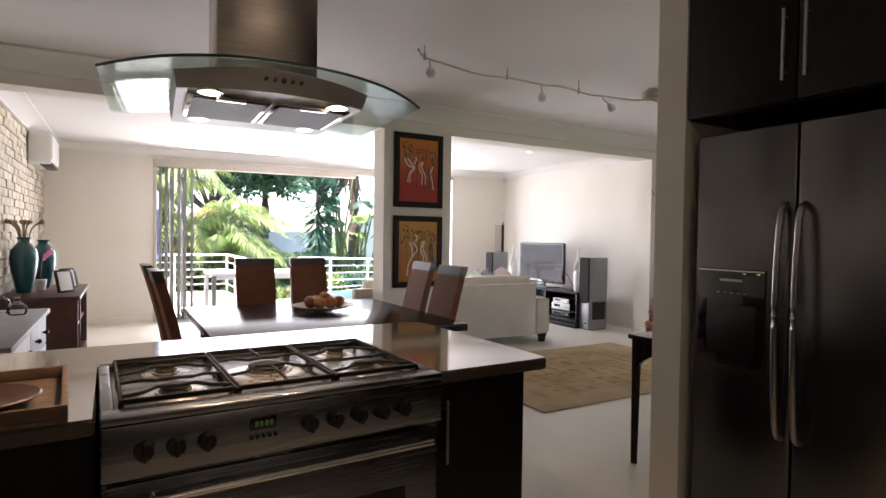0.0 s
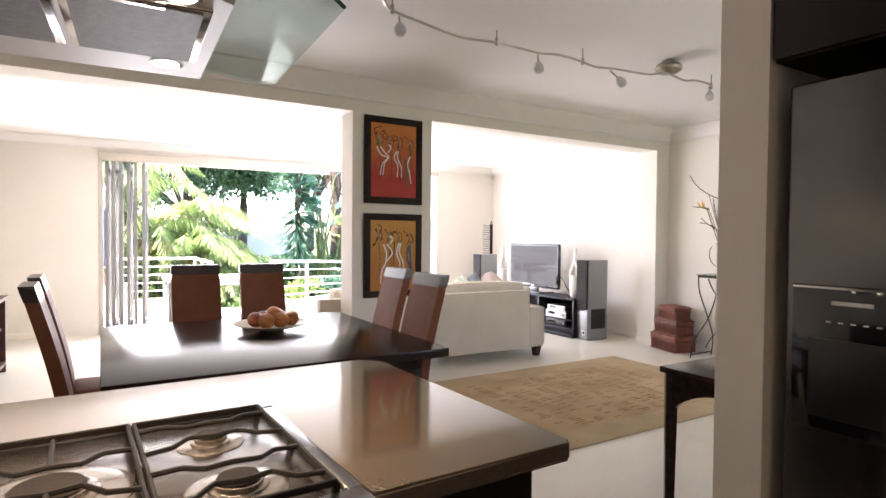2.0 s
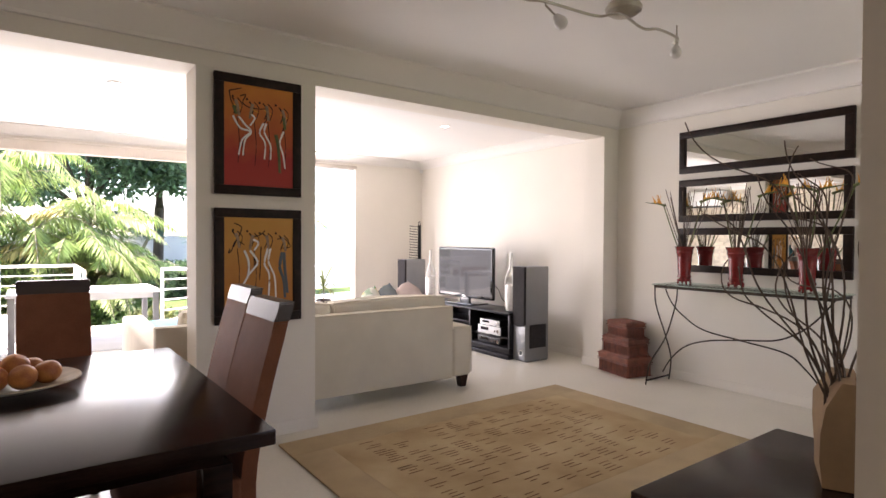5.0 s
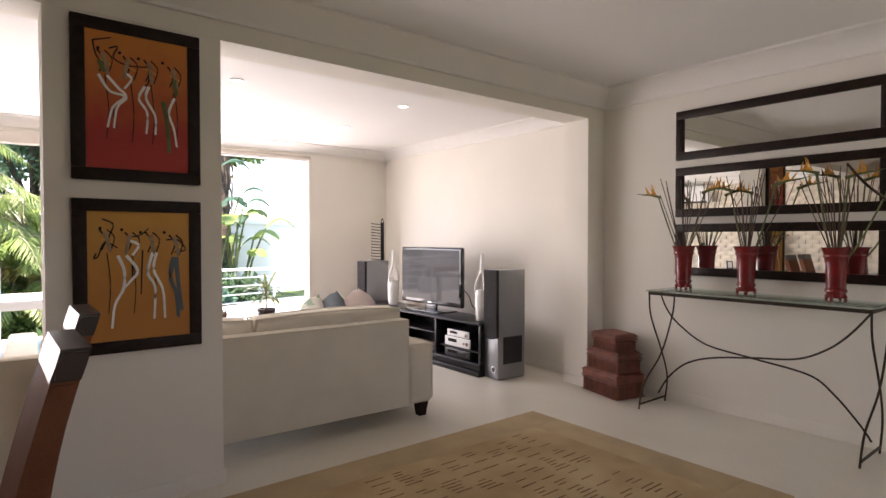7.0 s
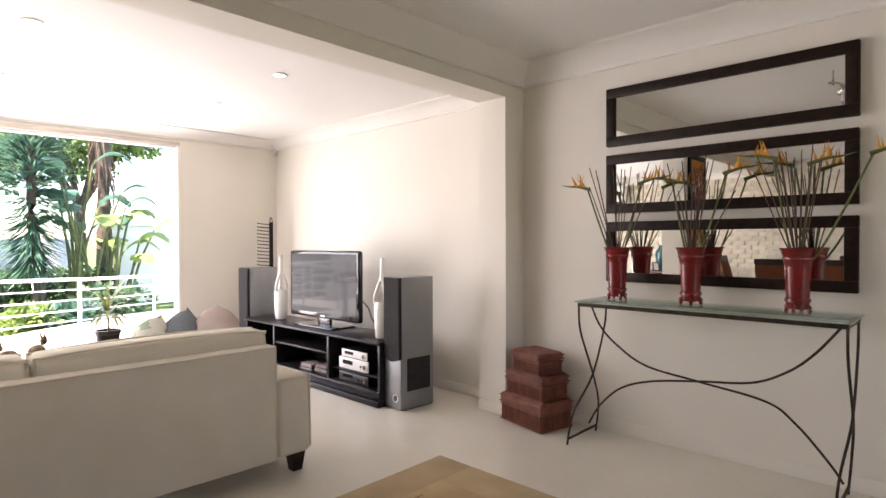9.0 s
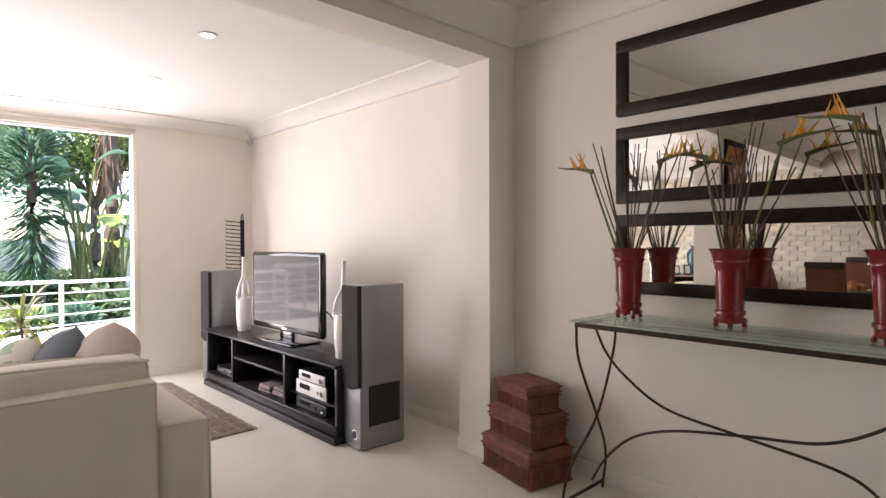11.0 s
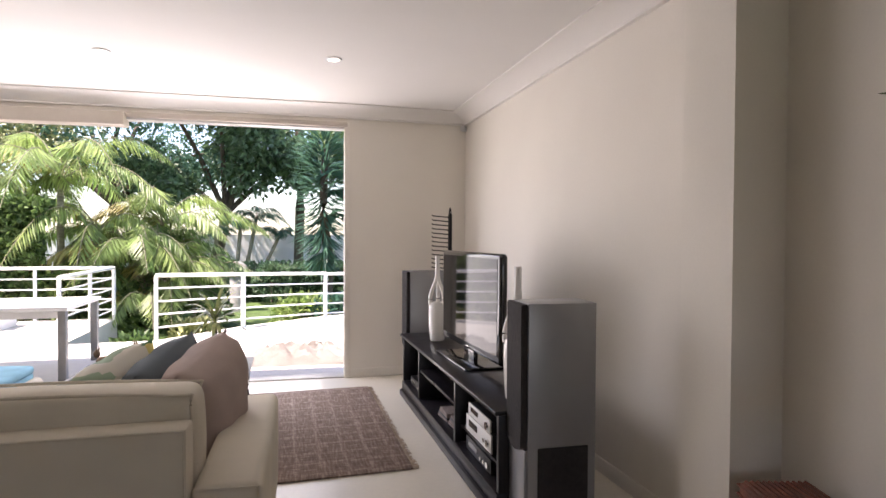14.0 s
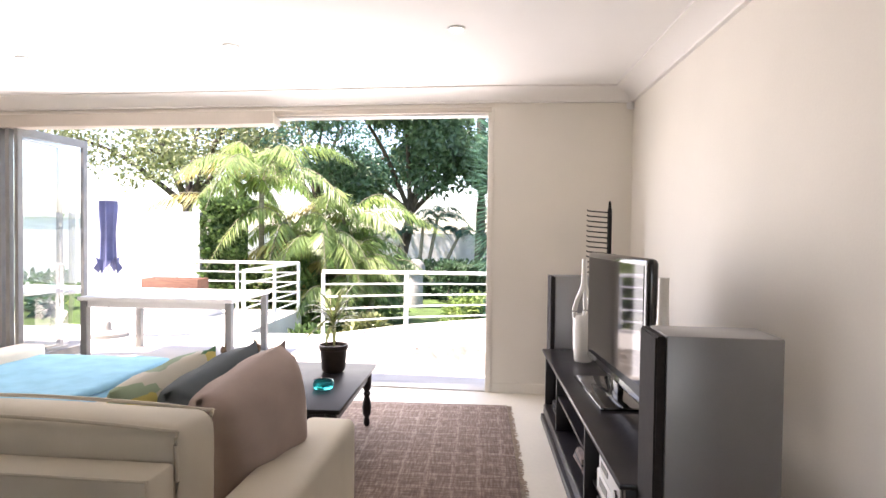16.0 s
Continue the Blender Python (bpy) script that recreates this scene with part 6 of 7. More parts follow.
def figurine(x, y, z, turn, s):
    bm = bm_new()
    ball(bm, (0, 0, 0.09), 0.045, 14, (1.5, 0.8, 1.0))
    ball(bm, (0.06, 0, 0.15), 0.026, 12, (1.0, 0.8, 1.2))
    for px, py in ((-0.045, 0.02), (-0.045, -0.02), (0.045, 0.02), (0.045, -0.02)):
        cyl(bm, (px, py, 0), (px, py, 0.08), 0.012, 0.014, 8)
    cyl(bm, (0.055, 0.012, 0.17), (0.05, 0.016, 0.205), 0.009, 0.002, 6), cyl(bm, (0.055, -0.012, 0.17), (0.05, -0.016, 0.205), 0.009, 0.002, 6)
    bmesh.ops.scale(bm, vec=(s, s, s), verts=bm.verts)
    solid("carved_figurine", bm, "carved", "small carved wooden animal on the coffee table", "figurine", pose(x, y, z, 0, 0, turn), smooth=60)


sofa()
cushion("cush_taupe", "plump taupe scatter cushion in the sofa's corner", pose(4.475, 6.42, 0.69, 5, -16, 70), 0.46, 0.145)
cushion("cush_grey", "slate grey scatter cushion on the sofa", pose(4.27, 6.53, 0.675, 15, -14, 70), 0.46, 0.12)
cushion("cush_print", "green and yellow patterned scatter cushion on the sofa", pose(4.06, 6.54, 0.665, 22, -12, 66), 0.46, 0.11)
bm = bm_new()
box(bm, 2.215, 3.21, 6.98, 8.10, 0.472, 0.525, bevel=0.02)
box(bm, 3.183, 3.21, 7.0, 8.08, 0.24, 0.475, bevel=0.008)
bmesh.ops.subdivide_edges(bm, edges=[e for e in bm.edges if e.calc_length() > 0.2], cuts=9, use_grid_fill=True)
for v in bm.verts:
    v.co.z += 0.01 * noise.noise(v.co * 5.0) + 0.012
solid("throw_blanket", bm, "throw", "pale blue throw spread over the chaise", "blanket", smooth=60)
coffee_table()
dracaena(4.32, 8.18, 0.451)
bm = lathe(bm_new(), [(0.055, 0), (0.062, 0.006), (0.064, 0.045), (0.06, 0.05), (0.052, 0.046), (0.048, 0.015)], 32)
solid("glass_dish", bm, "turq", "small turquoise glass dish on the coffee table", "dish", pose(4.37, 7.75, 0.4515), smooth=50)
figurine(3.78, 8.0, 0.4515, 40, 1.15)
figurine(3.62, 8.1, 0.4515, 160, 0.9)
tv_unit()
television()
sp = tower_speaker(5.868, 6.243)
sp.matrix_world = pose(5.868, 6.243, 0, 0, 0, -3.5)
copy_thing(sp, pose(5.875, 8.80, 0))
bottle_vase(5.99, 6.51, 20)
bottle_vase(6.03, 8.26, 70)
disc_rack()
rugs()
console_table()
for z0, z1 in ((2.068, 2.48), (1.587, 2.003), (1.097, 1.525)):
    wall_mirror(z0, z1)
flower_pot(6.40, 4.53, 3, ((-0.05, 0.20, 0.76, 1), (0.0, -0.17, 0.78, -1)))
flower_pot(6.42, 4.05, 5, ((-0.04, -0.22, 0.80, -1), (0.0, 0.12, 0.78, 1)))
flower_pot(6.40, 3.47, 7, ((-0.02, 0.12, 0.86, 1), (0.02, -0.06, 0.82, -1), (-0.05, -0.34, 0.84, -1)))
BK = pose(6.395, 5.19, 0.002, 0, 0, -14)
wicker_basket(0.45, 0.31, 0.205, 0.0, BK)
wicker_basket(0.38, 0.27, 0.175, 0.212, BK @ pose(0.01, 0.0, 0, 0, 0, 3))
wicker_basket(0.31, 0.23, 0.155, 0.394, BK @ pose(0.015, 0.0, 0, 0, 0, -2))
for x, y in ((5.10, 6.66), (5.15, 7.90), (3.59, 8.18), (3.55, 6.75), (1.9, 8.4), (1.9, 6.9)):
    downlight(x, y)
solid("alarm_sensor", box(bm_new(), -0.03, 0.03, -0.025, 0.025, 0, 0.055, bevel=0.008), "plug", "small white alarm sensor in the corner", "sensor", pose(6.605, 9.36, 2.51, 0, 0, 45))

# ---- garden and terrace ----
def leaf_mesh(name, rows, material, parent, label=""):
    """One mesh of many small folded leaves; rows of (place, way, side, length, width)."""
    v, f = [], []
    for p, d, s, l, w in rows:
        i = len(v)
        up = d.cross(s) * (w * 0.35)
        v += [p, p + d * (l * 0.45) + s * w + up, p + d * l, p + d * (l * 0.45) - s * w + up]
        f += [(i, i + 1, i + 2), (i, i + 2, i + 3)]
    me = bpy.data.meshes.new(name)
    me.from_pydata([tuple(q) for q in v], [], f)
    me.materials.append(M[material])
    ob = new(name, me)
    ob.parent = parent
    if label:
        tagged(ob, label)
    return ob


def rand_unit(rng):
    while True:
        d = Vector((rng.uniform(-1, 1), rng.uniform(-1, 1), rng.uniform(-1, 1)))
        if 0.05 < d.length < 1:
            return d.normalized()


def clumps(rng, centers, n, size, hang=0.3):
    """Leaves gathered in uneven clumps."""
    rows = []
    for c, r in centers:
        k = max(20, int(n * (r ** 2)))
        for _ in range(k):
            d = rand_unit(rng)
            p = Vector(c) + Vector((d.x, d.y, d.z * 0.7)) * r * (0.55 + 0.5 * rng.random())
            w = (d * 0.6 + rand_unit(rng) + Vector((0, 0, -hang))).normalized()
            s = w.cross(rand_unit(rng)).normalized()
            l = size * rng.uniform(0.7, 1.3)
            rows.append((p, w, s, l, l * 0.26))
    return rows


def broad_tree(x, y, z, h, spread, seed, leaves, material, label, lean=0.0, size=0.16):
    rng = random.Random(seed)
    t = thing("tree", label, "tree", pose(x, y, z))
    fork = Vector((lean * 0.5, 0, h * 0.38))
    trunk = tube(bm_new(), smooth_path([(0, 0, -0.1), (lean * 0.1, 0.05, h * 0.15), (lean * 0.35, -0.05, h * 0.27), fork], 5), 0.24, 10, 0.15)
    part("trunk", trunk, "bark", t)
    centers = []
    for i in range(8):
        an = i * 0.8 + rng.uniform(-0.3, 0.3)
        r = spread * rng.uniform(0.45, 0.95)
        end = Vector((fork.x + r * math.cos(an), r * math.sin(an) * 0.8, h * rng.uniform(0.55, 0.95)))
        mid = fork.lerp(end, 0.5) + Vector((rng.uniform(-0.3, 0.3), rng.uniform(-0.3, 0.3), h * 0.06))
        part("limb", tube(bm_new(), smooth_path([fork, mid, end], 5), 0.11, 7, 0.03), "bark", t)
        for q in (end, mid.lerp(end, 0.45)):
            for _ in range(4):
                centers.append((q + Vector((rng.uniform(-1, 1), rng.uniform(-1, 1), rng.uniform(-0.45, 0.5))) * spread * 0.3, spread * rng.uniform(0.13, 0.25)))
    leaf_mesh("crown", clumps(rng, centers, leaves, size), material, t)


def frond(rows, rng, base, an, rise, ln, leaf, droop=1.0, n=56):
    d = Vector((math.cos(an), math.sin(an), 0))
    s = Vector((-d.y, d.x, 0))
    e = math.atan(rise)
    pts = []
    for i in range(n + 1):
        u = i / n
        p = base + d * ln * (math.cos(e) * u + 0.32 * math.sin(e) * u * u) + Vector((0, 0, ln * (math.sin(e) * u - droop * 0.72 * u ** 2.6)))
        pts.append(p)
    for i in range(3, n):
        u = i / n
        tang = (pts[i + 1] - pts[i]).normalized()
        l = leaf * (math.sin(math.pi * min(1, u * 0.9 + 0.12)) ** 0.6) * rng.uniform(0.85, 1.1)
        for sg in (-1, 1):
            w = (s * sg * 0.7 + tang * 0.6 + Vector((0, 0, -0.35 - 0.9 * rng.random()))).normalized()
            rows.append((pts[i], w, w.cross(Vector((0, 0, 1))).normalized(), l * 1.1, l * 0.045))
    return pts


def feather_palm(x, y, z, stems, seed, material, label, leaf=0.42):
    rng = random.Random(seed)
    t = thing("palm", label, "palm tree", pose(x, y, z))
    rows, old = [], []
    for dx, dy, h, k, ln in stems:
        top = Vector((dx, dy, h))
        part("trunk", tube(bm_new(), smooth_path([(dx * 0.35, dy * 0.35, -0.05), (dx * 0.7, dy * 0.7, h * 0.5), top], 6), 0.075, 8, 0.055), "bark_pale", t, "ringed pale palm stem")
        for i in range(k):
            pts = frond(old if material == "leaf_palm" and i % 8 == 4 else rows, rng, top, i * 2.4 + rng.uniform(-0.3, 0.3), math.tan(radians(rng.uniform(28, 82))), ln * 1.2 * rng.uniform(0.75, 1.1), leaf, rng.uniform(0.95, 1.5))
            part("midrib", tube(bm_new(), pts[::4], 0.014, 5, 0.004), "bark_pale", t)
    leaf_mesh("fronds", rows, material, t)
    if old:
        leaf_mesh("yellow_fronds", old, "leaf_yellow", t, "yellowing old fronds")


def yucca(x, y, z, seed):
    rng = random.Random(seed)
    t = thing("yucca", "tall yucca with spiky blue-green heads", "yucca tree", pose(x, y, z))
    part("trunk", tube(bm_new(), smooth_path([(0, 0, -0.1), (0.1, 0, 1.2), (-0.05, 0, 2.6), (0, 0, 4.4)], 6), 0.16, 9, 0.09), "bark", t)
    rows = []
    for i in range(760):
        hz = rng.uniform(1.3, 4.9)
        k = (hz - 1.3) / 3.6
        an = rng.uniform(0, 6.28)
        tilt = -0.9 + 1.5 * k + rng.uniform(-0.35, 0.35)
        w = Vector((math.cos(an), math.sin(an), tilt)).normalized()
        l = rng.uniform(0.75, 1.05) * (0.8 + 0.3 * math.sin(3.14 * k))
        rows.append((Vector((-0.05 + 0.08 * math.cos(an), 0.08 * math.sin(an), hz)), w, w.cross(Vector((0, 0, 1))).normalized(), l, 0.035))
    leaf_mesh("spiky_head", rows, "leaf_blue", t)


def paddle_plant(x, y, z, seed, n, hmax, material, label):
    """Large banana-like leaves on long stalks."""
    rng = random.Random(seed)
    t = thing("strelitzia", label, "banana-like plant", pose(x, y, z))
    for i in range(n):
        an = rng.uniform(0, 6.28)
        base = Vector((rng.uniform(-0.5, 0.5), rng.uniform(-0.4, 0.4), 0))
        h = hmax * rng.uniform(0.45, 0.95)
        out = Vector((math.cos(an), math.sin(an), 0)) * rng.uniform(0.25, 0.8)
        tip = base + out + Vector((0, 0, h))
        part("stalk", tube(bm_new(), smooth_path([base, base + out * 0.3 + Vector((0, 0, h * 0.5)), tip], 5), 0.05, 6, 0.025), "green_stem", t)
        bm = bm_new()
        d = Vector((math.cos(an), math.sin(an), 0))
        s = Vector((-d.y, d.x, 0))
        prev = None
        ln, wd = rng.uniform(1.3, 1.9), rng.uniform(0.28, 0.4)
        for k in range(13):
            u = k / 12
            p = tip + d * ln * 0.55 * u + Vector((0, 0, ln * (0.75 * u - 0.75 * u * u)))
            ww = wd * math.sin(math.pi * (0.06 + 0.92 * u)) ** 0.6 * rng.uniform(0.86, 1.0)
            row = [bm.verts.new(p - s * ww + Vector((0, 0, -0.12 * ww))), bm.verts.new(p - s * ww * 0.5 + Vector((0, 0, 0.06 * ww))), bm.verts.new(p), bm.verts.new(p + s * ww * 0.5 + Vector((0, 0, 0.06 * ww))), bm.verts.new(p + s * ww + Vector((0, 0, -0.12 * ww)))]
            if prev:
                for q in range(4):
                    if not (q in (0, 3) and rng.random() < 0.14):
                        bm.faces.new((prev[q], prev[q + 1], row[q + 1], row[q]))
            prev = row
        part("leaf", bm, material, t, smooth=60)


def shrub(name, x, y, z, r, seed, n, material, label, size=0.09, flat=1.0, ball_like=False):
    rng = random.Random(seed)
    t = thing(name, label, "shrub", pose(x, y, z))
    part("stem", cyl(bm_new(), (0, 0, -0.05), (0, 0, r * 0.9), 0.035, 0.02, 8), "bark", t)
    cs = [((0, 0, r * 0.9), r * 0.85)] if ball_like else [((rng.uniform(-1, 1) * r * 0.6, rng.uniform(-1, 1) * r * 0.6, r * flat * rng.uniform(0.25, 0.75)), r * 0.5) for _ in range(7)]
    rows = []
    for c, rr in cs:
        for _ in range(n // len(cs)):
            d = rand_unit(rng)
            p = Vector(c) + d * rr * (0.8 + 0.25 * rng.random())
            w = (d + rand_unit(rng) * 0.7).normalized()
            l = size * rng.uniform(0.7, 1.3)
            rows.append((p, w, w.cross(rand_unit(rng)).normalized(), l, l * 0.28))
    leaf_mesh("foliage", rows, material, t)


def hedge(x0, x1, y0, y1, z0, z1, seed, material="leaf_dark", label="dark clipped hedge along the garden wall", n=5200):
    rng = random.Random(seed)
    t = thing("hedge", label, "hedge", pose(0, 0, 0))
    part("core", box(bm_new(), x0 + 0.12, x1 - 0.12, y0 + 0.12, y1 - 0.12, z0, z1 - 0.1), "leaf_dark", t, "dense dark inner growth")
    rows = []
    for _ in range(n):
        if rng.random() < 0.75:
            p, d = Vector((rng.uniform(x0, x1), y0 + rng.uniform(-0.05, 0.15), rng.uniform(z0, z1))), Vector((0, -1, 0.3))
        else:
            p, d = Vector((rng.uniform(x0, x1), rng.uniform(y0, y1), z1 + rng.uniform(-0.12, 0.06))), Vector((0, 0, 1))
        w = (d + rand_unit(rng) * 1.1).normalized()
        l = rng.uniform(0.09, 0.16)
        rows.append((p, w, w.cross(rand_unit(rng)).normalized(), l, l * 0.3))
    leaf_mesh("foliage", rows, material, t)


def railing(a, b, posts, za=0.86, ze=0.86, zb=-0.03):
    t = thing("railing", "white painted metal terrace railing with five bars", "railing", pose(0, 0, 0), "terrace railings")
    a, b = Vector((*a, 0)), Vector((*b, 0))
    for k in range(posts):
        p = a.lerp(b, k / (posts - 1))
        zt = za + (ze - za) * k / (posts - 1)
        part("post", cyl(bm_new(), (p.x, p.y, zb), (p.x, p.y, zt - 0.02), 0.026, seg=10), "white_metal", t)
    part("top_rail", cyl(bm_new(), a + Vector((0, 0, za)), b + Vector((0, 0, ze)), 0.028, seg=10), "white_metal", t)
    for k in range(1, 5):
        d = 0.178 * k
        part("bar", cyl(bm_new(), a + Vector((0, 0, za - d)), b + Vector((0, 0, ze - d)), 0.013, seg=8), "white_metal", t)


railing((3.13, 12.15), (4.17, 13.15), 2, 0.87, 0.81)
railing((4.19, 13.17), (5.51, 14.05), 2, 0.81, 0.75)
railing((5.53, 14.07), (8.3, 15.05), 3, 0.74, 0.70)
railing((2.0, 14.53), (-1.5, 14.53), 4)
railing((2.0, 12.1), (2.0, 14.51), 3)


def patio_table():
    t = thing("patio_table", "white garden table with grey metal legs on the terrace", "garden table", pose(0, 0.0, -0.03))
    part("top", box(bm_new(), 1.07, 2.76, 10.05, 11.12, 0.69, 0.73, bevel=0.005), "white_metal", t)
    part("rail", box(bm_new(), 1.12, 2.71, 10.09, 10.12, 0.62, 0.689), "white_metal", t)
    for x in (1.09, 2.67):
        for y in (10.07, 11.03):
            part("leg", box(bm_new(), x, x + 0.07, y, y + 0.07, 0, 0.689, bevel=0.004), "grey_metal", t)
    p = thing("planter_box", "low red timber planter box on the terrace", "planter", pose(0.0, 13.9, 0.345))
    for a in ((-0.5, 0.5, -0.2, -0.17, 0, 0.25), (-0.5, 0.5, 0.17, 0.2, 0, 0.25), (-0.5, -0.47, -0.17, 0.17, 0, 0.25), (0.47, 0.5, -0.17, 0.17, 0, 0.25), (-0.47, 0.47, -0.17, 0.17, 0.19, 0.22)):
        part("board", box(bm_new(), *a, bevel=0.004), "planter", p)


def umbrella():
    t = thing("parasol", "closed blue parasol with a pale hood on the terrace", "parasol", pose(0.28, 11.7, -0.03))
    part("pole", cyl(bm_new(), (0, 0, 0), (0, 0, 2.25), 0.022, seg=10), "white_metal", t)
    part("base", lathe(bm_new(), [(0.25, 0), (0.25, 0.05), (0.05, 0.09), (0.03, 0.2)], 24), "stone", t)
    bm = bm_new()
    rng = random.Random(3)
    rings = []
    for k, (z, r) in enumerate(((0.85, 0.13), (1.05, 0.08), (1.4, 0.07), (1.75, 0.09), (2.0, 0.08), (2.2, 0.02))):
        rings.append([bm.verts.new((r * (1 + 0.35 * (i % 2)) * math.cos(i * math.pi / 8), r * (1 + 0.35 * (i % 2)) * math.sin(i * math.pi / 8), z + (0.08 * (i % 4) if k == 0 else 0))) for i in range(16)])
    for a, b in zip(rings, rings[1:]):
        for i in range(16):
            bm.faces.new((a[i], a[(i + 1) % 16], b[(i + 1) % 16], b[i]))
    part("canopy", bm, "umbrella", t, "folded dark blue cloth", smooth=60)
    part("hood", lathe(bm_new(), [(0.125, 1.84), (0.13, 1.95), (0.10, 2.12), (0.03, 2.26)], 16), "white_metal", t, "pale cover over the top")


def canvas_cover():
    bm = bm_new()
    n = 44
    g = [[None] * (n + 1) for _ in range(n + 1)]
    for i in range(n + 1):
        for j in range(n + 1):
            u, v = -1 + 2 * i / n, -1 + 2 * j / n
            e = max(0.0, 1 - max(abs(u), abs(v)) ** 4)
            h = e * 0.85 * (0.06 + 0.17 * abs(noise.noise(Vector((u * 2.4, v * 2.4, 0.3)))) + 0.09 * abs(noise.noise(Vector((u * 4.5, v * 4.5, 2)))) + 0.10 * abs(noise.noise(Vector((u * 7, v * 9, 7)))))
            g[i][j] = bm.verts.new((u * 0.62 * (1 + 0.1 * noise.noise(Vector((v * 2, 5, 0)))), v * 0.42, max(0.004, h)))
    for i in range(n):
        for j in range(n):
            bm.faces.new((g[i][j], g[i + 1][j], g[i + 1][j + 1], g[i][j + 1]))
    bmesh.ops.solidify(bm, geom=bm.faces, thickness=0.004)
    for v in bm.verts:
        v.co.z = max(v.co.z, 0.0)
    solid("canvas_cover", bm, "canvas", "crumpled pale canvas cover lying on the terrace", "canvas", pose(5.0, 10.6, -0.028, 0, 0, -4), smooth=60)


def bollard(x, y):
    t = thing("stone_bollard", "grey cast stone bollard with a domed cap", "bollard", pose(x, y, -0.55))
    part("shaft", lathe(bm_new(), [(0.2, 0), (0.2, 0.9), (0.18, 0.93)], 20), "stone", t)
    part("cap", lathe(bm_new(), [(0.25, 0.93), (0.26, 1.05), (0.22, 1.2), (0.1, 1.3)], 20), "stone", t)


structure("wall_planter_plinth", box(bm_new(), -1.4, 0.7, 13.6, 14.2, -0.03, 0.34), "render", "low white plinth on the terrace")
patio_table()
umbrella()
canvas_cover()
bollard(3.62, 19.5)
# garden walls
structure("wall_garden_west", box(bm_new(), -9.0, -0.1, 14.93, 15.2, -0.55, 1.80), "render", "sunlit white garden wall")
structure("wall_garden_back", box(bm_new(), -14, 8.4, 27.0, 27.3, -0.55, 1.5), "render", "white boundary wall behind the garden")
structure("wall_garden_east", box(bm_new(), 8.4, 20, 22.2, 22.5, -0.55, 1.9), "render", "white boundary wall")
structure("wall_garden_coping", box(bm_new(), 8.35, 20, 22.15, 22.55, 1.9, 2.1), "render", "coping on the boundary wall")
hedge(1.2, 8.2, 21.4, 22.4, -0.55, 0.55, 21)
hedge(-0.09, 0.8, 15.0, 15.5, -0.55, 1.95, 22, "leaf", "leafy green creeper at the end of the white wall", 4200)
feather_palm(0.75, 15.9, -0.55, ((0.0, 0.0, 3.0, 11, 2.2), (0.55, 0.25, 2.0, 8, 1.9), (-0.7, 0.4, 2.5, 8, 1.9), (1.25, 0.0, 1.5, 7, 1.7), (1.65, 0.5, 2.2, 8, 1.8), (1.9, -0.1, 0.8, 6, 1.3)), 31, "leaf_palm", "clump of feathery sunlit areca palms", 0.5)
feather_palm(2.75, 16.2, -0.55, ((0.0, 0.0, 0.7, 9, 1.2), (0.4, 0.2, 1.1, 8, 1.2)), 32, "leaf", "low feathery green palm", 0.34)
feather_palm(3.1, 23.5, -0.55, ((0.3, 0.0, 2.2, 7, 1.1), (0.8, 0.1, 2.6, 7, 1.1), (-0.5, 0.2, 2.0, 7, 1.0), (1.5, 0.2, 1.9, 7, 1.0)), 33, "leaf_blue", "slender young palms by the wall", 0.3)
broad_tree(2.45, 24.4, -0.55, 7.2, 3.9, 41, 380, "leaf_dark", "large dark green garden tree with a leaning trunk", 0.8, 0.24)
broad_tree(-4.2, 22.5, -0.55, 7.5, 4.2, 42, 330, "leaf_varieg", "tall leafy tree behind the white wall", -0.4, 0.15)
broad_tree(-1.0, 25.5, -0.55, 8.0, 4.0, 43, 240, "leaf_blue", "grey-green tree at the back of the garden", 0.3, 0.16)
broad_tree(8.8, 27.5, -0.55, 8.5, 4.0, 44, 300, "leaf", "light green tree beyond the wall", 0.0, 0.24)
yucca(5.9, 19.6, -0.55, 51)
paddle_plant(7.35, 20.4, -0.55, 61, 15, 4.6, "leaf_blue", "tall banana-like strelitzia with torn leaves")
paddle_plant(8.3, 21.2, -0.55, 62, 8, 2.9, "leaf_palm", "yellow-green banana-like plant in the sun")
t = thing("old_palm", "old palm trunk hung with dry fronds", "palm tree", pose(8.05, 22.0, -0.55))
part("trunk", tube(bm_new(), smooth_path([(0, 0, -0.1), (0.05, 0, 3), (0, 0, 7)], 5), 0.22, 10, 0.2), "bark", t)
rng = random.Random(71)
bm = bm_new()
for i in range(60):
    a, h = rng.uniform(0, 6.28), rng.uniform(3.2, 6.8)
    tube(bm, [(0.2 * math.cos(a), 0.2 * math.sin(a), h), (0.36 * math.cos(a), 0.36 * math.sin(a), h - 0.5), (0.34 * math.cos(a), 0.34 * math.sin(a), h - 1.3)], 0.022, 4, 0.006)
tagged(part("dry_fronds", bm, "stem", t, "hanging dry grey fronds"), kind="stuff")
t = thing("old_palm", "slim grey palm trunk hung with dry leaves", "palm tree", pose(5.3, 26.2, -0.55))
part("trunk", tube(bm_new(), smooth_path([(0, 0, -0.1), (0.1, 0, 4), (0, 0, 8)], 5), 0.2, 10, 0.17), "bark", t)
shrub("clipped_shrub", 2.6, 20.6, -0.55, 0.75, 81, 1500, "leaf_dark", "clipped round dark shrub", 0.1, ball_like=True)
shrub("clipped_shrub", 4.45, 21.0, -0.45, 0.62, 82, 1200, "leaf_dark", "clipped round dark shrub", 0.1, ball_like=True)
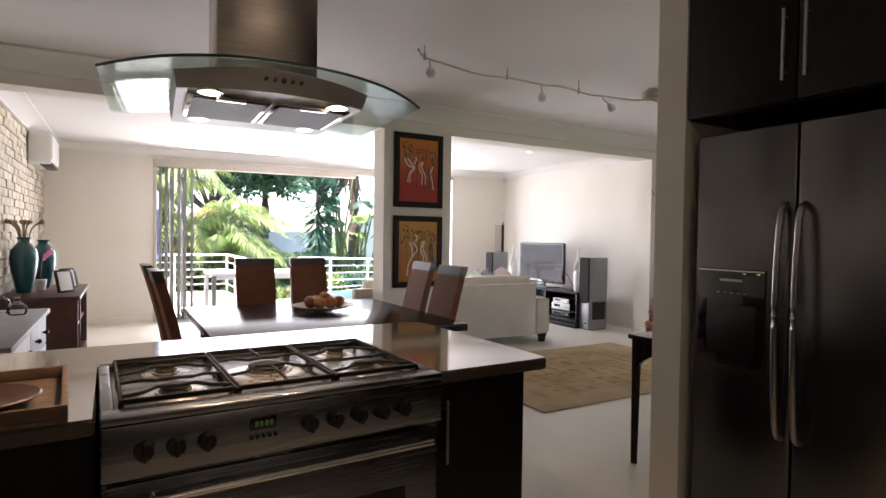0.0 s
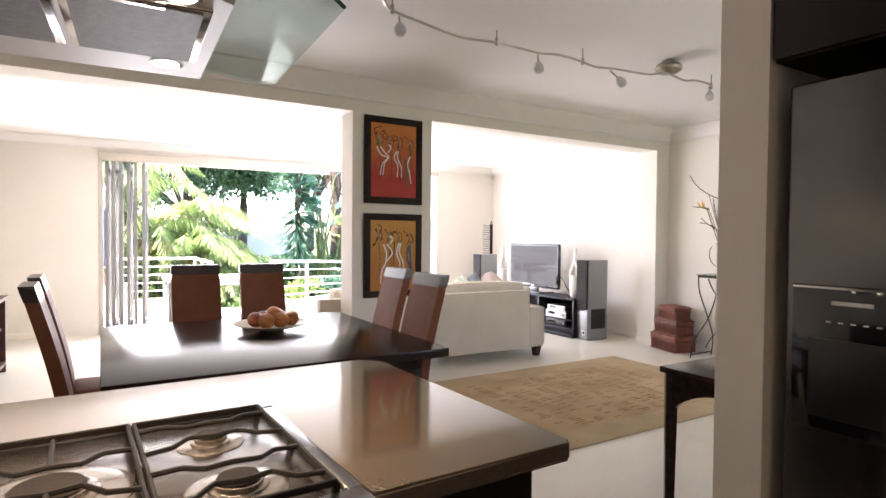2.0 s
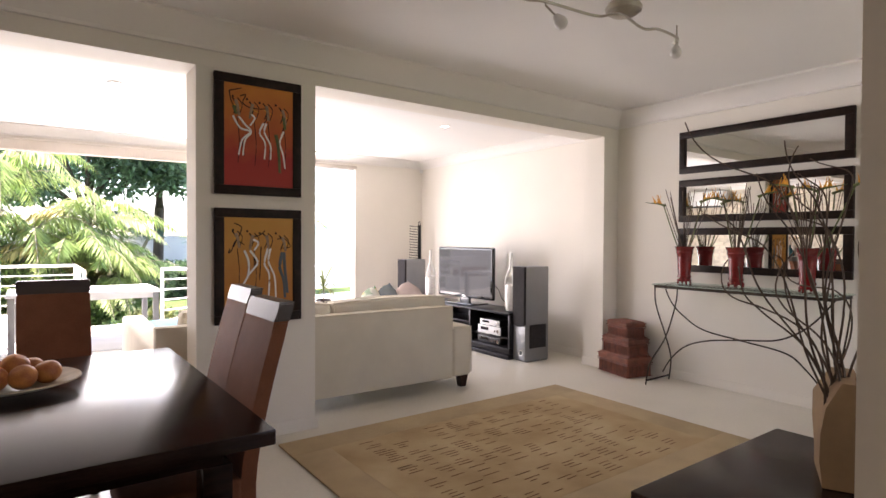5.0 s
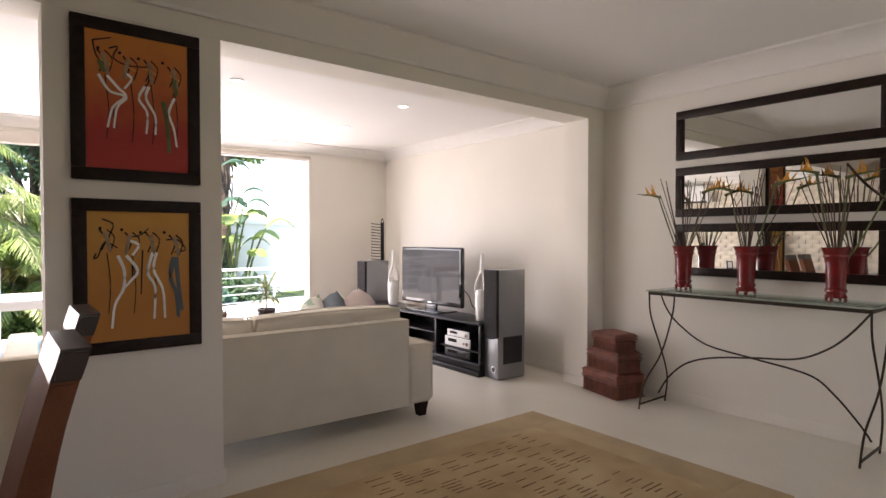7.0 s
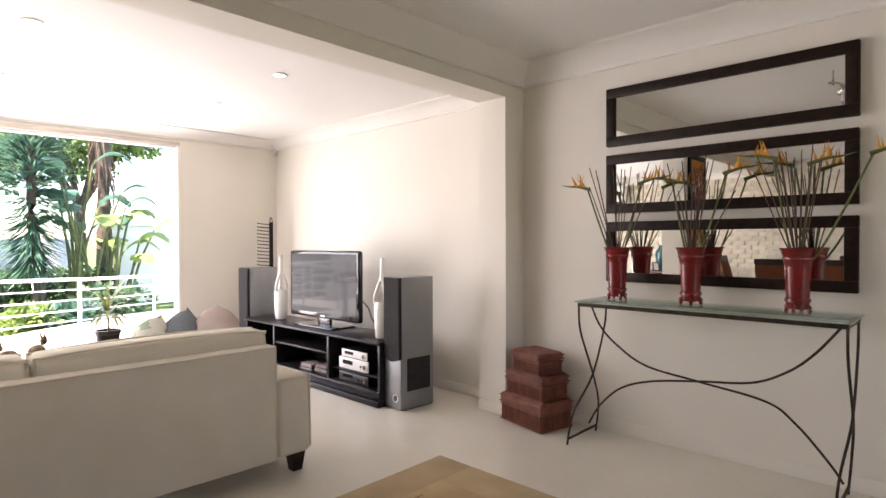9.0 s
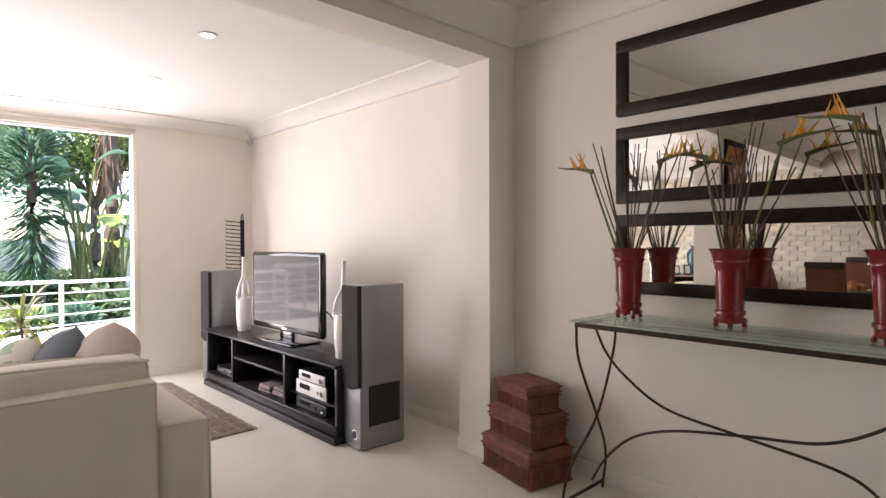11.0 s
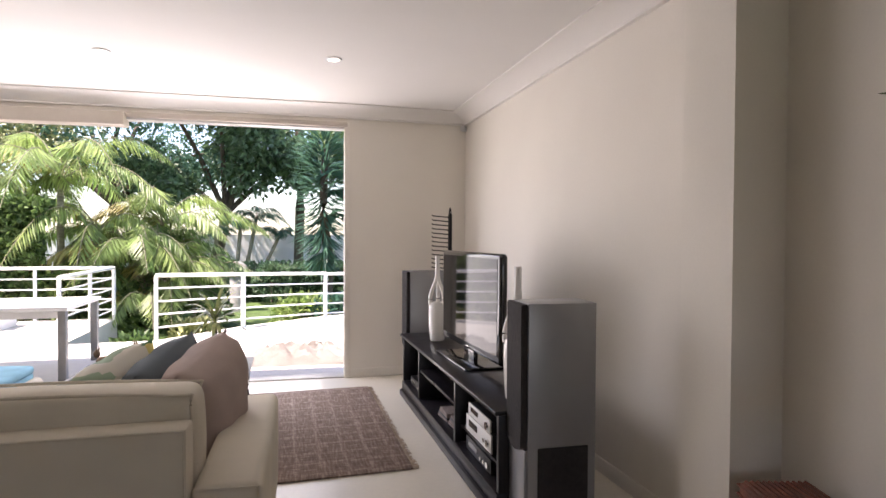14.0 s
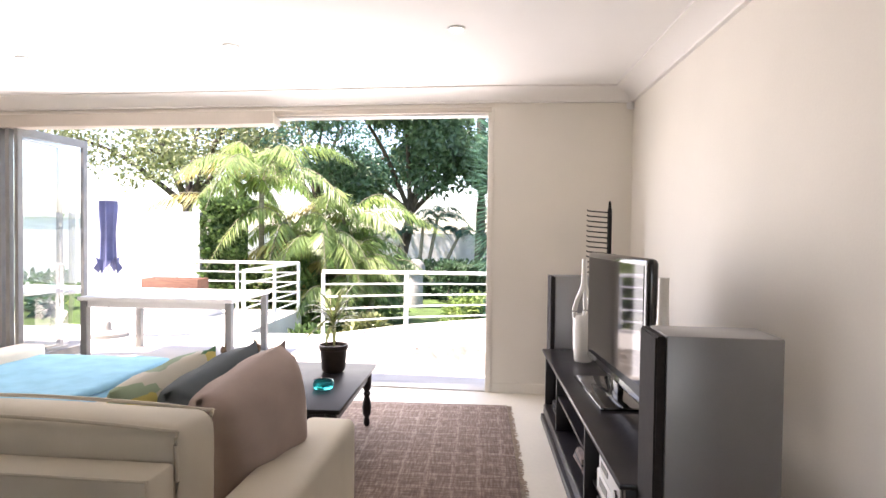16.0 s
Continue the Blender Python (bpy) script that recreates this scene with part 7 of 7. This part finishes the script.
shrub("shrub", 5.2, 16.6, -0.55, 0.6, 83, 900, "leaf_palm", "low yellow-green garden shrub", 0.16)
shrub("shrub", 5.95, 16.3, -0.55, 0.6, 84, 900, "leaf_blue", "low silvery garden shrub", 0.2)
shrub("shrub", 2.7, 12.9, -0.55, 0.42, 85, 700, "leaf", "low green border shrub", 0.14)
shrub("shrub", 3.3, 14.4, -0.55, 0.4, 86, 700, "leaf_varieg", "pale striped border shrub", 0.16)
shrub("shrub", 6.9, 17.3, -0.55, 0.8, 87, 900, "leaf_dark", "dark low garden shrub", 0.2)
shrub("shrub", 2.6, 17.4, -0.55, 0.9, 88, 1100, "leaf", "leafy green garden shrub", 0.2)
shrub("shrub", 0.75, 15.9, -0.55, 0.85, 90, 1500, "leaf_palm", "bright leafy undergrowth below the palms", 0.24, 1.5)
shrub("shrub", 1.45, 15.7, -0.55, 0.8, 91, 1500, "leaf", "leafy green undergrowth below the palms", 0.22, 1.5)
shrub("shrub", 2.15, 15.9, -0.55, 0.75, 92, 1300, "leaf_palm", "bright leafy undergrowth below the palms", 0.2, 1.5)
shrub("shrub", 2.5, 15.3, -0.55, 0.5, 93, 800, "leaf", "low green bush beside the terrace", 0.16, 1.2)
feather_palm(1.75, 16.5, -0.55, ((0.0, 0.0, 0.9, 11, 1.5), (0.5, 0.3, 1.5, 11, 1.6), (-0.6, 0.3, 1.3, 11, 1.6)), 34, "leaf", "young green feathery palms in the undergrowth", 0.45)
feather_palm(2.35, 15.5, -0.55, ((0.0, 0.0, 0.7, 10, 1.3), (-0.3, 0.2, 1.5, 11, 1.5), (0.35, 0.15, 1.2, 9, 1.3)), 35, "leaf_palm", "bright young areca palms beside the terrace", 0.42)

# ---- bricks of the west wall, nearest the camera as single pieces ----
rng = random.Random(77)
brick_meshes = []
for k in range(6):
    bm = bm_new()
    box(bm, 0, 0.022 + 0.004 * (k % 3), 0, 0.215 + 0.006 * (k % 2), 0, 0.068 + 0.003 * (k % 3))
    for v in bm.verts:
        v.co += Vector((rng.uniform(-0.003, 0.003), rng.uniform(-0.004, 0.004), rng.uniform(-0.003, 0.003)))
    me = bpy.data.meshes.new("brick")
    bm.to_mesh(me)
    bm.free()
    me.materials.append(M["brick"])
    brick_meshes.append(me)
west = bpy.data.objects["wall_west"]
rest_v, rest_f, count = [], [], 0
for row in range(31):
    z = 0.02 + row * 0.085
    for col in range(24):
        y = 4.6 + col * 0.235 + (0.117 if row % 2 else 0)
        if y > 10.0:
            continue
        k = rng.randrange(6)
        if 5.6 < y < 8.2 and z > 0.85 and count < 300:
            ob = new("brick", brick_meshes[k])
            ob.parent = west
            ob.location = (-1.226, y, z)
            count += 1
        else:
            i = len(rest_v)
            rest_v += [(-1.226 + v.co.x, y + v.co.y, z + v.co.z) for v in brick_meshes[k].vertices]
            rest_f += [tuple(i + q for q in p.vertices) for p in brick_meshes[k].polygons]
me = bpy.data.meshes.new("bricks_rest")
me.from_pydata(rest_v, [], rest_f)
me.materials.append(M["brick"])
ob = new("bricks_rest", me)
ob.parent = west
tagged(ob, kind="stuff")
